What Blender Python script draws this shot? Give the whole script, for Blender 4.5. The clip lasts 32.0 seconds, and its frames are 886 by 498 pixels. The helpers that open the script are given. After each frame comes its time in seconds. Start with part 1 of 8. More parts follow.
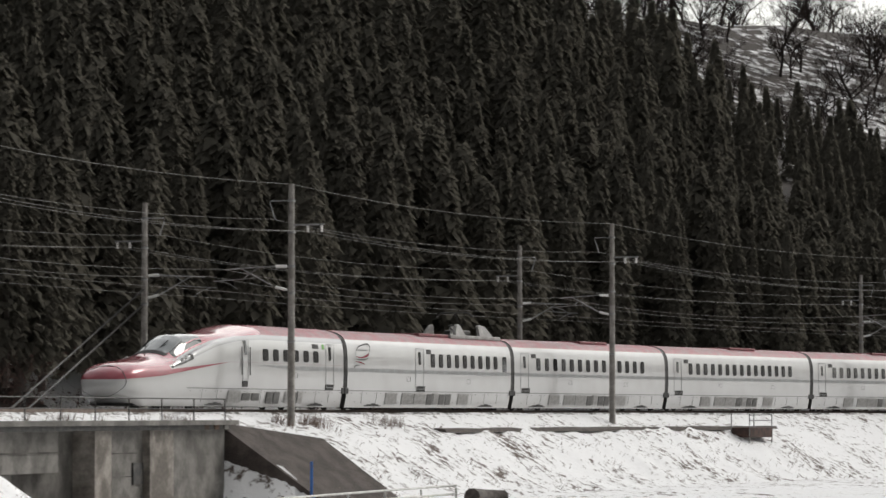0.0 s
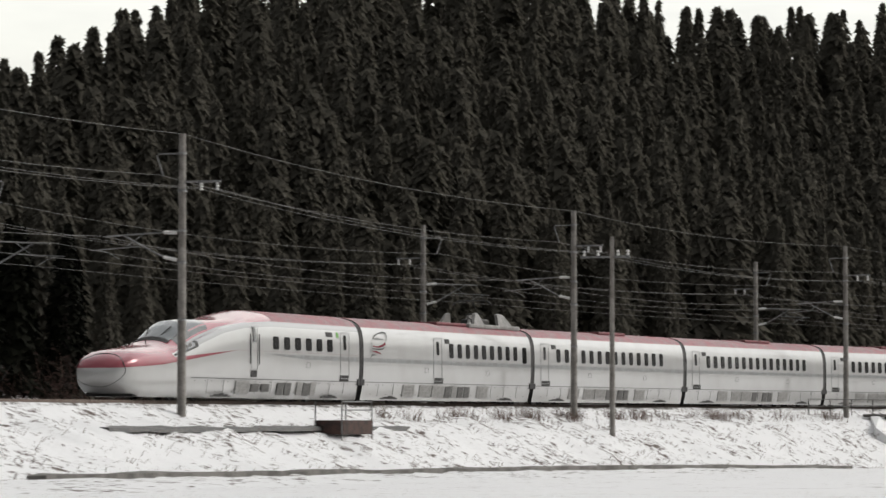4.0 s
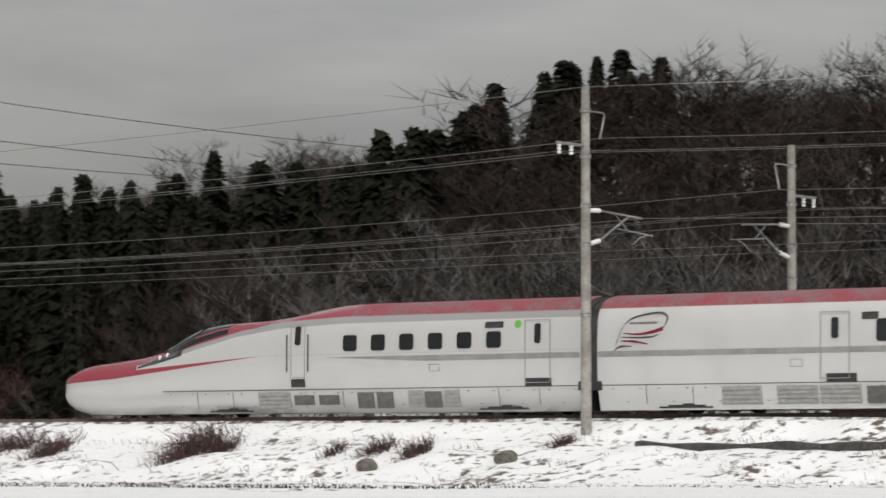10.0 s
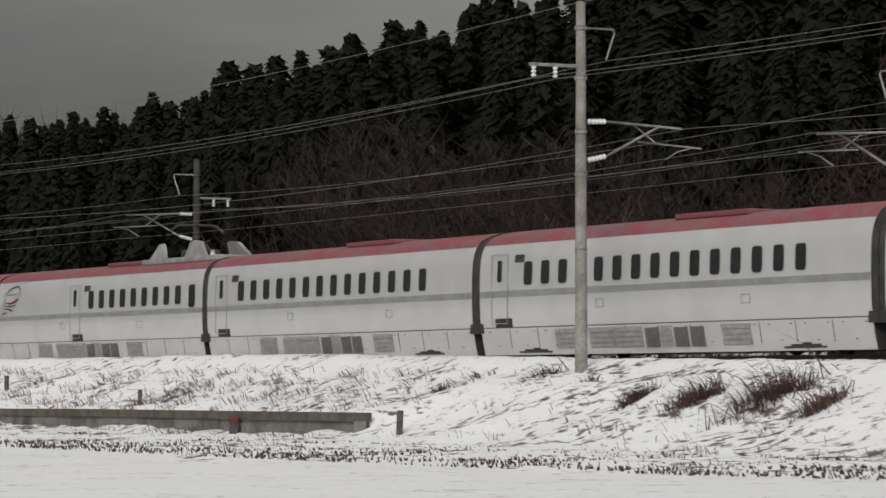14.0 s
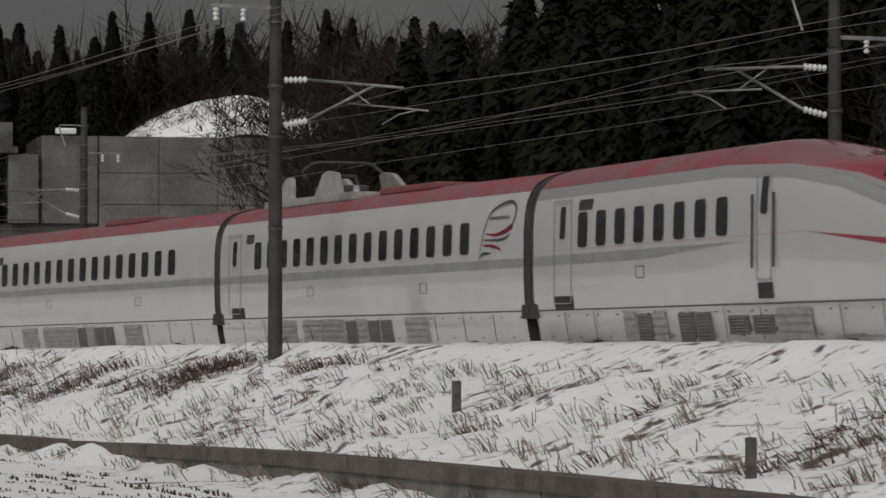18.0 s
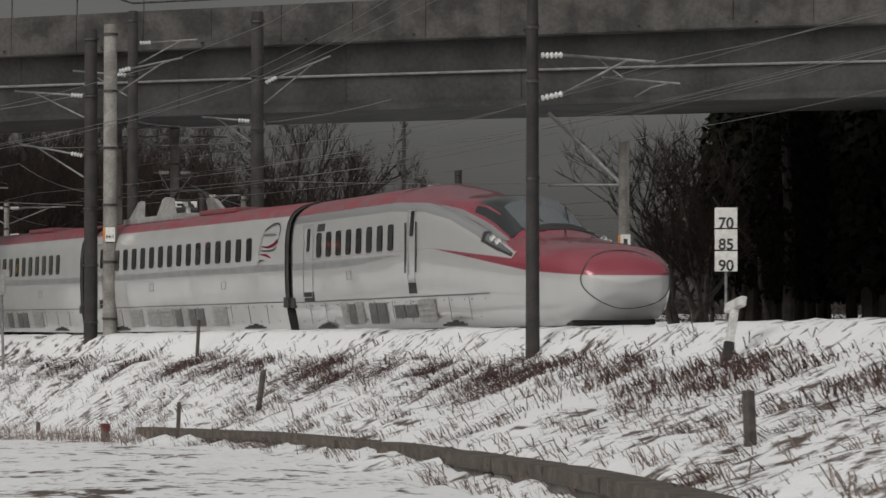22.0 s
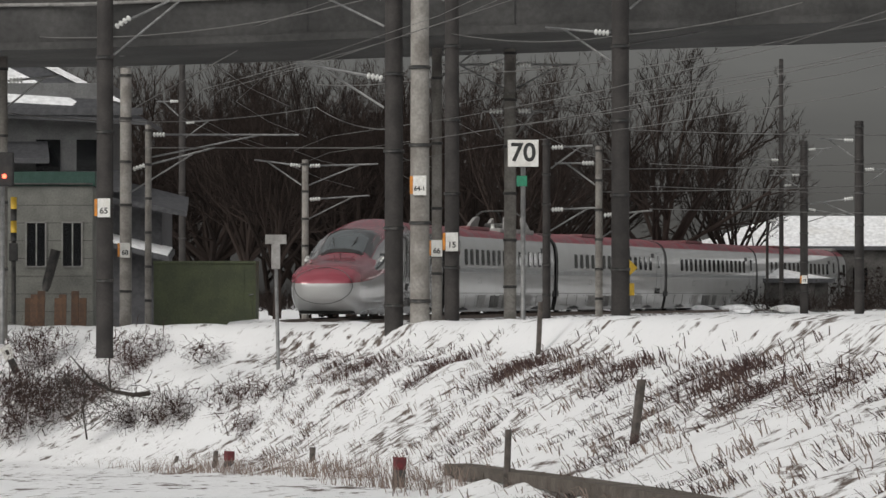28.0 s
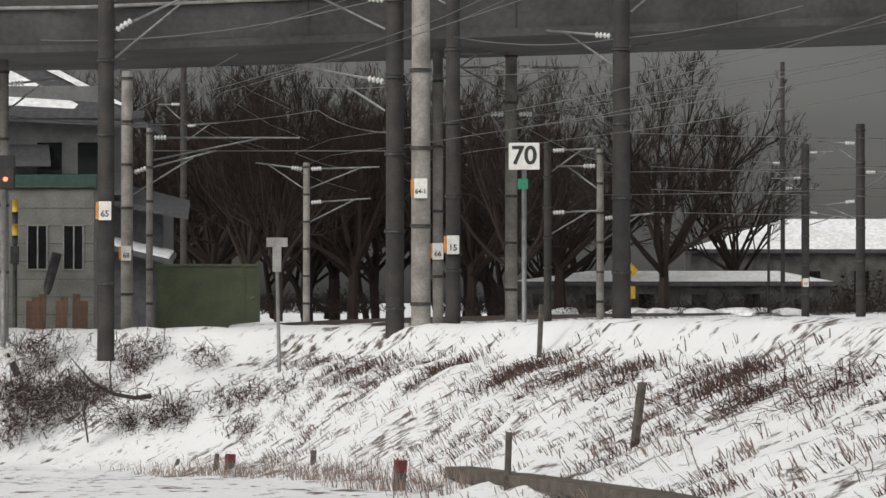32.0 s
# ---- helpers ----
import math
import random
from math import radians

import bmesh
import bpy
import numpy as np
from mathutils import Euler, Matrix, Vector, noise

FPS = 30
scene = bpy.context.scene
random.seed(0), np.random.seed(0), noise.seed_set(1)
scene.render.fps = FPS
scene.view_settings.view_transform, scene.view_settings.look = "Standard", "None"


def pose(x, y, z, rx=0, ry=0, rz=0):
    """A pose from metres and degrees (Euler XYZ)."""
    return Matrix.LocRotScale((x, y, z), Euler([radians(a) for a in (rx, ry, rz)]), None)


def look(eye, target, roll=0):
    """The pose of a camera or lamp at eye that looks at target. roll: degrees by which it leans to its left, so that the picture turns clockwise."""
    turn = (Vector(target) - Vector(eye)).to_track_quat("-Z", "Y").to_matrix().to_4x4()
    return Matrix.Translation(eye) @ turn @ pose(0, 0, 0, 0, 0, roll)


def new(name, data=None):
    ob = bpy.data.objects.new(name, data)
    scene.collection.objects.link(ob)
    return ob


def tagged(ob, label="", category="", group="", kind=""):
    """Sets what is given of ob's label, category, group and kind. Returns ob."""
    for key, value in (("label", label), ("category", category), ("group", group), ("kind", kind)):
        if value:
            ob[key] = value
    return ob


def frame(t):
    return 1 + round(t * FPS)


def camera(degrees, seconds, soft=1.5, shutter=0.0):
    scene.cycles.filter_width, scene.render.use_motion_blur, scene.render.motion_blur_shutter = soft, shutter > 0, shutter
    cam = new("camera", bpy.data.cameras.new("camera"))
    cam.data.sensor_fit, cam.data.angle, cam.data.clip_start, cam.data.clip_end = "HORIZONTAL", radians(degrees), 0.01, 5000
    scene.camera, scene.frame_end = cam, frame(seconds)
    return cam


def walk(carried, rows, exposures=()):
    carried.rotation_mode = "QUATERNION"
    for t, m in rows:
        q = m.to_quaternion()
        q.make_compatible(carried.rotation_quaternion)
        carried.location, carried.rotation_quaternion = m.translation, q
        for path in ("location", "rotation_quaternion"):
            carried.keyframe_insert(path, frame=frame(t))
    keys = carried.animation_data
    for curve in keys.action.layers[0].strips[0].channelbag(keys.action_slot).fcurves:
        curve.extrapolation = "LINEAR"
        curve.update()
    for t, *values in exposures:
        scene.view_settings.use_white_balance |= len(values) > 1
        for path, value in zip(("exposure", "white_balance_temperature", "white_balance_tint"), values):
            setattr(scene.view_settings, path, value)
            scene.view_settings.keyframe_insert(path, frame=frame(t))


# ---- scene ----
SKY, SUN, SUN_TURN = 0.12, 0.6, 200.0
DARK_SIDE = (-0.70, 0.70, -0.1)
PLATE_TURN = 35.0
EXPOSURES = [(0, 1.17), (3, 1.14), (4.5, 1.02), (7, 1.1), (9, 1.24), (10, 1.28), (12, 1.12), (14, 0.92), (17, 0.47), (18, 0.42), (20, 0.52), (22, 0.57), (24, 0.64), (26.5, 0.80), (31.4, 0.83), (32, 1.0)]
S3POS = (159.2, -11.5, -0.06)
cam = camera(14.414, 32.0, 1.5, 0.16)
walk(cam, [
    (0, pose(50.69, -72.27, -0.204, 92.700, 0, -143.464)),
    (0.5, pose(41.94, -60.51, -0.261, 92.688, 0, -141.705)),
    (1, pose(34.49, -51.33, -0.320, 92.658, 0, -139.969)),
    (1.5, pose(27.60, -42.48, -0.379, 92.624, 0, -138.600)),
    (2, pose(20.39, -33.48, -0.436, 92.637, 0, -137.262)),
    (2.5, pose(12.89, -26.39, -0.493, 92.710, 0, -135.508)),
    (3, pose(5.62, -19.03, -0.549, 92.791, 0, -133.784)),
    (3.5, pose(-2.21, -10.40, -0.605, 92.812, 0, -131.855)),
    (4, pose(-12.09, -3.94, -0.659, 92.761, 0, -129.001)),
    (4.5, pose(-21.78, 4.29, -0.715, 92.803, 0, -127.035)),
    (6.5, pose(-55.08, 3.84, -0.948, 93.180, 0, -108.134)),
    (7, pose(-59.01, 2.03, -0.992, 93.236, 0, -102.057)),
    (7.5, pose(-59.13, -12.44, -1.035, 93.191, 0, -87.641)),
    (8, pose(-55.38, -28.76, -1.078, 93.381, 0, -73.783)),
    (9, pose(-37.59, -58.50, -1.159, 93.386, 0, -38.183)),
    (9.5, pose(-26.57, -67.18, -1.187, 93.496, 0, -25.485)),
    (10, pose(-17.03, -72.13, -1.206, 93.346, 0, -15.755)),
    (10.5, pose(-8.57, -74.39, -1.210, 93.250, 0, -7.978)),
    (11, pose(-9.18, -72.90, -1.192, 93.069, 0, -5.865)),
    (11.5, pose(-10.42, -71.32, -1.149, 92.974, 0, -4.129)),
    (12, pose(-10.76, -64.10, -1.086, 92.830, 0, -2.310)),
    (12.5, pose(-7.79, -53.78, -1.009, 92.728, 0, 0.873)),
    (13, pose(-8.07, -43.73, -0.922, 92.488, 0, 2.527)),
    (13.5, pose(-9.18, -30.80, -0.827, 92.350, 0, 3.638)),
    (14, pose(-11.45, -18.77, -0.730, 92.223, 0, 4.073)),
    (14.5, pose(-12.46, -11.61, -0.635, 91.955, 0, 5.088)),
    (16.5, pose(-17.66, 25.87, -0.226, 91.740, 0, 9.790)),
    (17, pose(-18.71, 33.59, -0.115, 91.719, 0, 11.352)),
    (17.5, pose(-20.43, 39.71, 0.006, 91.677, 0, 12.414)),
    (18, pose(-22.24, 45.99, 0.122, 91.646, 0, 13.298)),
    (18.5, pose(-24.10, 51.97, 0.219, 91.575, 0, 14.298)),
    (19, pose(-25.72, 57.90, 0.285, 91.458, 0, 16.044)),
    (19.5, pose(-27.35, 63.43, 0.309, 91.202, 0, 18.167)),
    (20, pose(-29.73, 70.50, 0.304, 91.131, 0, 21.091)),
    (20.5, pose(-32.62, 77.13, 0.282, 91.083, 0, 23.564)),
    (21, pose(-35.23, 84.00, 0.251, 91.090, 0, 26.195)),
    (21.5, pose(-39.17, 92.24, 0.218, 91.007, 0, 28.287)),
    (22, pose(-42.98, 99.01, 0.173, 90.962, 0, 29.772)),
    (22.5, pose(-46.84, 105.30, 0.114, 90.921, 0, 30.986)),
    (23, pose(-51.15, 112.30, 0.045, 90.924, 0, 32.564)),
    (23.5, pose(-53.94, 117.52, -0.024, 90.932, 0, 34.490)),
    (24, pose(-57.42, 121.57, -0.074, 90.902, 0, 35.384)),
    (24.5, pose(-58.78, 123.12, -0.105, 90.862, 0, 35.778)),
    (26.5, pose(-60.05, 124.70, -0.030, 90.727, 0, 35.658)),
    (27, pose(-60.00, 124.60, -0.028, 90.778, 0, 35.482)),
    (27.5, pose(-59.89, 124.47, -0.028, 90.786, 0, 35.447)),
    (28, pose(-59.85, 124.40, -0.030, 90.747, 0, 35.422)),
    (28.5, pose(-59.86, 124.41, -0.031, 90.767, 0, 35.455)),
    (29, pose(-59.85, 124.41, -0.033, 90.775, 0, 35.454)),
    (29.5, pose(-59.85, 124.42, -0.034, 90.780, 0, 35.456)),
    (30, pose(-59.86, 124.43, -0.034, 90.772, 0, 35.473)),
    (30.5, pose(-59.83, 124.38, -0.034, 90.773, 0, 35.457)),
    (31, pose(-59.83, 124.39, -0.035, 90.792, 0, 35.453)),
    (31.5, pose(-59.82, 124.38, -0.035, 90.795, 0, 35.451)),
    (32, pose(-59.83, 124.40, -0.035, 90.798, 0, 35.450)),
], EXPOSURES)
CURVE = [(-320, -2.72), (-200, -2.09), (-100, -1.17), (-50, 0.41), (0, 3.14), (40, -0.28), (80, -3.49), (120, -3.16), (145, -2.20), (165, -3.13), (180, -1.16), (190, -2.26), (192, -9.15), (200, 1.08), (207, 15.19), (215, 25.36), (225, 2.62), (235, 2.28), (250, 3.68), (265, 5.43), (285, 3.76), (310, 0.22), (340, 0.38), (380, 2.33), (440, 1.51), (640, 1.51)]  # curvature of the line, per km
DROP = [(95, 0), (116, -0.14), (131, -0.31), (146, -0.46), (159, -0.64), (204, -1.05), (260, -1.1)]  # level of the rails along the falling line
PSI0, DIST = 0.99002, 54.531
NOSE = [(0, -272.53), (0.5, -258.35), (1, -244.19), (1.5, -230.08), (2, -216.02), (2.5, -202.04), (3, -188.15), (3.5, -174.34), (4, -160.61), (4.5, -146.98), (6.5, -94.2), (7, -81.45), (7.5, -69.3), (8, -57.37), (9, -31.9), (9.5, -19.69), (10, -6.95), (10.5, 6.06), (11, 19.6), (11.5, 32.7), (12, 45.43), (12.5, 58.19), (13, 70.73), (13.5, 83.14), (14, 95.45), (14.5, 107.72), (16.5, 156.64), (17, 169.02), (17.5, 181.39), (18, 193.70), (18.5, 205.92), (19, 218.01), (19.5, 229.91), (20, 241.57), (20.5, 252.33), (21, 262.64), (21.5, 272.94), (22, 282.72), (22.5, 291.58), (23, 299.92), (23.5, 308.09), (24, 315.72), (24.5, 322.12), (25, 327.50), (25.5, 332.53), (26, 337.53), (26.5, 342.81), (27, 348.72), (27.5, 354.69), (28, 360.68), (28.5, 371.00), (29, 382.50), (29.5, 393.80), (30, 405.60), (30.5, 418.60), (31, 432.90), (31.5, 449.00), (32, 467.00)]  # how far the leading nose has come
# masts: place along the line, head height, dark or not, number
NEAR_POLES = [(-408, 9.6, False, None), (-366, 9.6, False, None), (-325, 9.9, False, None), (-285, 9.6, False, None), (-244, 9.3, False, None), (-205, 9.3, False, None), (-161, 9.7, False, None), (-118, 9.5, False, None), (-74, 9.6, False, None), (-31, 9.8, False, None), (22, 9.2, False, None), (79, 9.4, True, None), (135, 10.6, True, None)]
FAR_POLES = [(-381, 9.3), (-335, 9.4), (-292, 9.4), (-254, 9.0), (-210, 9.1), (-165, 9.1), (-119, 8.8), (-72, 8.9), (-32, 8.7), (22, 8.4), (72, 8.3), (121, 9.2)]
SKYLINE = [(-470, 20), (-445, 21), (-420, 22.5), (-408, 23.5), (-398, 26.5), (-388, 29.5), (-370, 31.5), (-330, 34.3), (-312, 31.2), (-294, 29.2), (-280, 29.5), (-274, 31.5), (-256, 30.2), (-244, 29), (-225, 24.4), (-206, 18), (-192, 16.6), (-178, 18.4), (-165, 19), (-153, 16.2), (-149, 17.5), (-144, 15.7), (-137, 17), (-131, 16.4), (-123, 14.6), (-116, 15), (-107, 15.4), (-99, 13), (-88, 13), (-76, 14.6), (-69, 13.8), (-63, 13), (-57, 14.3), (-50, 15.3), (-41, 15.3), (-34, 15.5), (-29, 15), (-21, 14.8), (-14, 13.8), (-12, 14.4), (-7, 15.2), (0, 15.2), (4, 13.2), (9, 14), (18, 14.1), (22, 13.4), (26, 12.8), (31, 11.8), (36, 11.4), (41, 12.6), (46, 15.0), (51, 16.6), (58, 18.1), (64, 18.7), (70, 19.0), (80, 18.7), (89, 17.7), (97, 16.6), (103, 15.9), (109, 15.1), (119, 14.4), (126, 13.9), (134, 13.2), (150, 13)]
# stretches of the hillside: what grows at its foot, and above
BELTS = [(-430, -130, "cedar", "cedar"), (-130, -117, "twig", "cedar"), (-117, -110, "cedar", "cedar"), (-110, -88, "pale", "cedar"), (-88, -75, "cedar", "cedar"), (-75, -50, "russet", "cedar"), (-50, -46.5, "russet", "pale"), (-46.5, -40, "russet", "twig"), (-40, -36, "cedar", "pale"), (-36, -3.5, "pale", "twig"), (-3.5, 3, "twig", "cedar"), (3, 4.5, "twig", "twig"), (4.5, 20, "cedar", "twig"), (20, 42, "russet", "twig"), (42, 46, "russet", "cedar"), (46, 78, "twig", "cedar"), (78, 109, "cedar", "cedar"), (109, 130, "cedar", "cedar"), (130, 152, "twig", "twig")]
W0 = np.arange(-620.0, 640.0, 1.0)


CLOSE = [(88, 1.0), (170, 0.76)]  # the plan closes up towards the bend: true length along the line, by mileage
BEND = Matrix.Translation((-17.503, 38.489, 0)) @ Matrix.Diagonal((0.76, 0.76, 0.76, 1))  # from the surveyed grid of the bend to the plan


FOOT = Matrix.Translation((-3.753, 9.761, 0)) @ Matrix.Diagonal((0.93, 0.93, 0.93, 1))  # the same for the foot of the bridge


def near(s):
    """Scale of the plan at mileage s."""
    return float(np.interp(s, [a for a, _ in CLOSE], [b for _, b in CLOSE]))


def bpose(*a):
    """A pose given on the grid of the bend."""
    return BEND @ pose(*a)


def apose(*a):
    """A pose given on the grid of the bridge foot."""
    return FOOT @ pose(*a)


def lay_track():
    """Centre line of the railway by mileage: x, y, heading and true length."""
    k = np.interp(W0, [a for a, _ in CURVE], [b for _, b in CURVE]) / 1000
    c = np.interp(W0, [a for a, _ in CLOSE], [b for _, b in CLOSE])
    psi = np.concatenate([[0], np.cumsum((k[1:] + k[:-1]) / 2)])
    i0 = 620
    psi = psi - psi[i0] + PSI0
    dx, dy = -np.cos(psi) * c, np.sin(psi) * c
    x = np.concatenate([[0], np.cumsum((dx[1:] + dx[:-1]) / 2)])
    y = np.concatenate([[0], np.cumsum((dy[1:] + dy[:-1]) / 2)])
    run = np.concatenate([[0], np.cumsum((c[1:] + c[:-1]) / 2)])
    return x - x[i0], y - y[i0] + DIST, psi, run - run[i0]


TX, TY, TP, RUN = lay_track()


def tk(s, lat=0.0, z=0.0):
    """A place beside the line: s along it, lat towards the field, z over the rail."""
    p, k = float(np.interp(s, W0, TP)), near(s)
    return Vector((float(np.interp(s, W0, TX)) - math.sin(p) * lat * k, float(np.interp(s, W0, TY)) - math.cos(p) * lat * k, z * k))


def thead(s):
    p = float(np.interp(s, W0, TP))
    return math.atan2(math.sin(p), -math.cos(p))


def tpose(s, lat=0.0, z=0.0, turn=0.0, rx=0, ry=0):
    v = tk(s, lat, z)
    k = near(s)
    return pose(v.x, v.y, v.z, rx, ry, math.degrees(thead(s)) + turn) @ Matrix.Diagonal((k, k, k, 1))


# ---- light
world = bpy.data.worlds.new("overcast_sky")
scene.world = world
world.use_nodes = True
wn, wl = world.node_tree.nodes, world.node_tree.links
wn.clear()
w_out, w_bg, w_sky = wn.new("ShaderNodeOutputWorld"), wn.new("ShaderNodeBackground"), wn.new("ShaderNodeTexSky")
w_sky.sky_type, w_sky.sun_disc, w_sky.sun_elevation, w_sky.sun_rotation = "NISHITA", False, radians(35), radians(SUN_TURN)
w_hue = wn.new("ShaderNodeHueSaturation")
w_hue.inputs["Saturation"].default_value = 0.12
w_tc, w_map, w_noise, w_ramp = wn.new("ShaderNodeTexCoord"), wn.new("ShaderNodeMapping"), wn.new("ShaderNodeTexNoise"), wn.new("ShaderNodeValToRGB")
w_map.inputs["Scale"].default_value = (1.4, 1.4, 6)
w_noise.inputs["Scale"].default_value, w_noise.inputs["Detail"].default_value, w_noise.inputs["Roughness"].default_value = 2.2, 6, 0.55
w_ramp.color_ramp.elements[0].position, w_ramp.color_ramp.elements[0].color = 0.32, (0.62, 0.62, 0.605, 1)
w_ramp.color_ramp.elements[1].position, w_ramp.color_ramp.elements[1].color = 0.68, (1.08, 1.07, 1.0, 1)
w_mul = wn.new("ShaderNodeMixRGB")
w_mul.blend_type, w_mul.inputs[0].default_value = "MULTIPLY", 1
# the cloud deck is thick and dark over one side of the valley
w_dot, w_side = wn.new("ShaderNodeVectorMath"), wn.new("ShaderNodeValToRGB")
w_dot.operation = "DOT_PRODUCT"
w_dot.inputs[1].default_value = DARK_SIDE
w_side.color_ramp.elements[0].position, w_side.color_ramp.elements[0].color = 0.03, (2.3, 2.26, 2.2, 1)
w_mid = w_side.color_ramp.elements.new(0.54)
w_mid.color = (0.46, 0.455, 0.45, 1)
for w_at, w_val in ((0.085, 1.55), (0.26, 0.85), (0.74, 0.60), (0.84, 0.42), (0.90, 0.34)):
    w_side.color_ramp.elements.new(w_at).color = (w_val, w_val * 0.99, w_val, 1)
w_end = w_side.color_ramp.elements[len(w_side.color_ramp.elements) - 1]
w_end.position, w_end.color = 0.975, (0.37, 0.366, 0.376, 1)
w_mul2 = wn.new("ShaderNodeMixRGB")
w_mul2.blend_type, w_mul2.inputs[0].default_value = "MULTIPLY", 1
wl.new(w_tc.outputs["Generated"], w_map.inputs["Vector"])
wl.new(w_map.outputs[0], w_noise.inputs["Vector"])
wl.new(w_noise.outputs[0], w_ramp.inputs[0])
wl.new(w_tc.outputs["Generated"], w_dot.inputs[0])
w_half = wn.new("ShaderNodeMath")
w_half.operation = "MULTIPLY_ADD"
w_half.inputs[1].default_value, w_half.inputs[2].default_value = 0.5, 0.5
wl.new(w_dot.outputs["Value"], w_half.inputs[0])
wl.new(w_half.outputs[0], w_side.inputs[0])
wl.new(w_sky.outputs[0], w_hue.inputs["Color"])
wl.new(w_hue.outputs[0], w_mul.inputs[1])
wl.new(w_ramp.outputs[0], w_mul.inputs[2])
wl.new(w_mul.outputs[0], w_mul2.inputs[1])
wl.new(w_side.outputs[0], w_mul2.inputs[2])
# an overcast sky is far brighter overhead than at the horizon
w_sep, w_rise, w_mul3 = wn.new("ShaderNodeSeparateXYZ"), wn.new("ShaderNodeMapRange"), wn.new("ShaderNodeMixRGB")
w_rise.inputs["From Min"].default_value, w_rise.inputs["From Max"].default_value = 0.0, 1.0
w_rise.inputs["To Min"].default_value, w_rise.inputs["To Max"].default_value = 0.22, 1.7
w_mul3.blend_type, w_mul3.inputs[0].default_value = "MULTIPLY", 1
wl.new(w_tc.outputs["Generated"], w_sep.inputs[0])
wl.new(w_sep.outputs["Z"], w_rise.inputs[0])
wl.new(w_mul2.outputs[0], w_mul3.inputs[1])
wl.new(w_rise.outputs[0], w_mul3.inputs[2])
wl.new(w_mul3.outputs[0], w_bg.inputs["Color"])
wl.new(w_bg.outputs[0], w_out.inputs["Surface"])
w_bg.inputs["Strength"].default_value = SKY
sun = new("sun", bpy.data.lights.new("sun", "SUN"))
sun.data.energy, sun.data.angle, sun.data.color = SUN, radians(25), (1, 0.96, 0.9)
sun.matrix_world = look((0, 0, 0), (math.sin(radians(SUN_TURN)) * -1, math.cos(radians(SUN_TURN)) * -1, -0.75))

# ---- materials


def mat(name, base, rough=0.7, metal=0.0, second=None, scale=3.0, fine=None, bump=0.0, bump_scale=40.0, spec=0.5, lo=0.4, hi=0.6, vary=0.0, coat=0.0):
    """A surface of two colours mixed by noise, finer grain over it, bump, and a little change from piece to piece."""
    m = bpy.data.materials.new(name)
    m.use_nodes = True
    n, l = m.node_tree.nodes, m.node_tree.links
    b = n["Principled BSDF"]
    b.inputs["Roughness"].default_value, b.inputs["Metallic"].default_value, b.inputs["Specular IOR Level"].default_value = rough, metal, spec
    b.inputs["Coat Weight"].default_value = coat
    col = (*base, 1)
    tc = n.new("ShaderNodeTexCoord")
    sock = None
    if second:
        t, r, x = n.new("ShaderNodeTexNoise"), n.new("ShaderNodeValToRGB"), n.new("ShaderNodeMixRGB")
        t.inputs["Scale"].default_value, t.inputs["Detail"].default_value = scale, 5
        r.color_ramp.elements[0].position, r.color_ramp.elements[1].position = lo, hi
        x.inputs[1].default_value, x.inputs[2].default_value = col, (*second, 1)
        l.new(tc.outputs["Object"], t.inputs["Vector"])
        l.new(t.outputs[0], r.inputs[0])
        l.new(r.outputs[0], x.inputs[0])
        sock = x.outputs[0]
    if fine:
        t, r, x = n.new("ShaderNodeTexNoise"), n.new("ShaderNodeMapRange"), n.new("ShaderNodeMixRGB")
        t.inputs["Scale"].default_value, t.inputs["Detail"].default_value = fine, 4
        r.inputs["From Min"].default_value, r.inputs["From Max"].default_value = 0.3, 0.7
        r.inputs["To Min"].default_value, r.inputs["To Max"].default_value = 0.78, 1.12
        x.blend_type, x.inputs[0].default_value, x.inputs[1].default_value = "MULTIPLY", 1, col
        l.new(tc.outputs["Object"], t.inputs["Vector"])
        l.new(t.outputs[0], r.inputs[0])
        l.new(r.outputs[0], x.inputs[2])
        if sock:
            l.new(sock, x.inputs[1])
        sock = x.outputs[0]
    if vary:
        o, r, x = n.new("ShaderNodeObjectInfo"), n.new("ShaderNodeMapRange"), n.new("ShaderNodeMixRGB")
        r.inputs["To Min"].default_value, r.inputs["To Max"].default_value = 1 - vary, 1 + vary
        x.blend_type, x.inputs[0].default_value, x.inputs[1].default_value = "MULTIPLY", 1, col
        l.new(o.outputs["Random"], r.inputs[0])
        l.new(r.outputs[0], x.inputs[2])
        if sock:
            l.new(sock, x.inputs[1])
        sock = x.outputs[0]
    if sock:
        l.new(sock, b.inputs["Base Color"])
    b.inputs["Base Color"].default_value = col
    if bump:
        t, u = n.new("ShaderNodeTexNoise"), n.new("ShaderNodeBump")
        t.inputs["Scale"].default_value, t.inputs["Detail"].default_value = bump_scale, 6
        u.inputs["Strength"].default_value, u.inputs["Distance"].default_value = bump, 0.05
        l.new(tc.outputs["Object"], t.inputs["Vector"])
        l.new(t.outputs[0], u.inputs["Height"])
        l.new(u.outputs[0], b.inputs["Normal"])
    return m


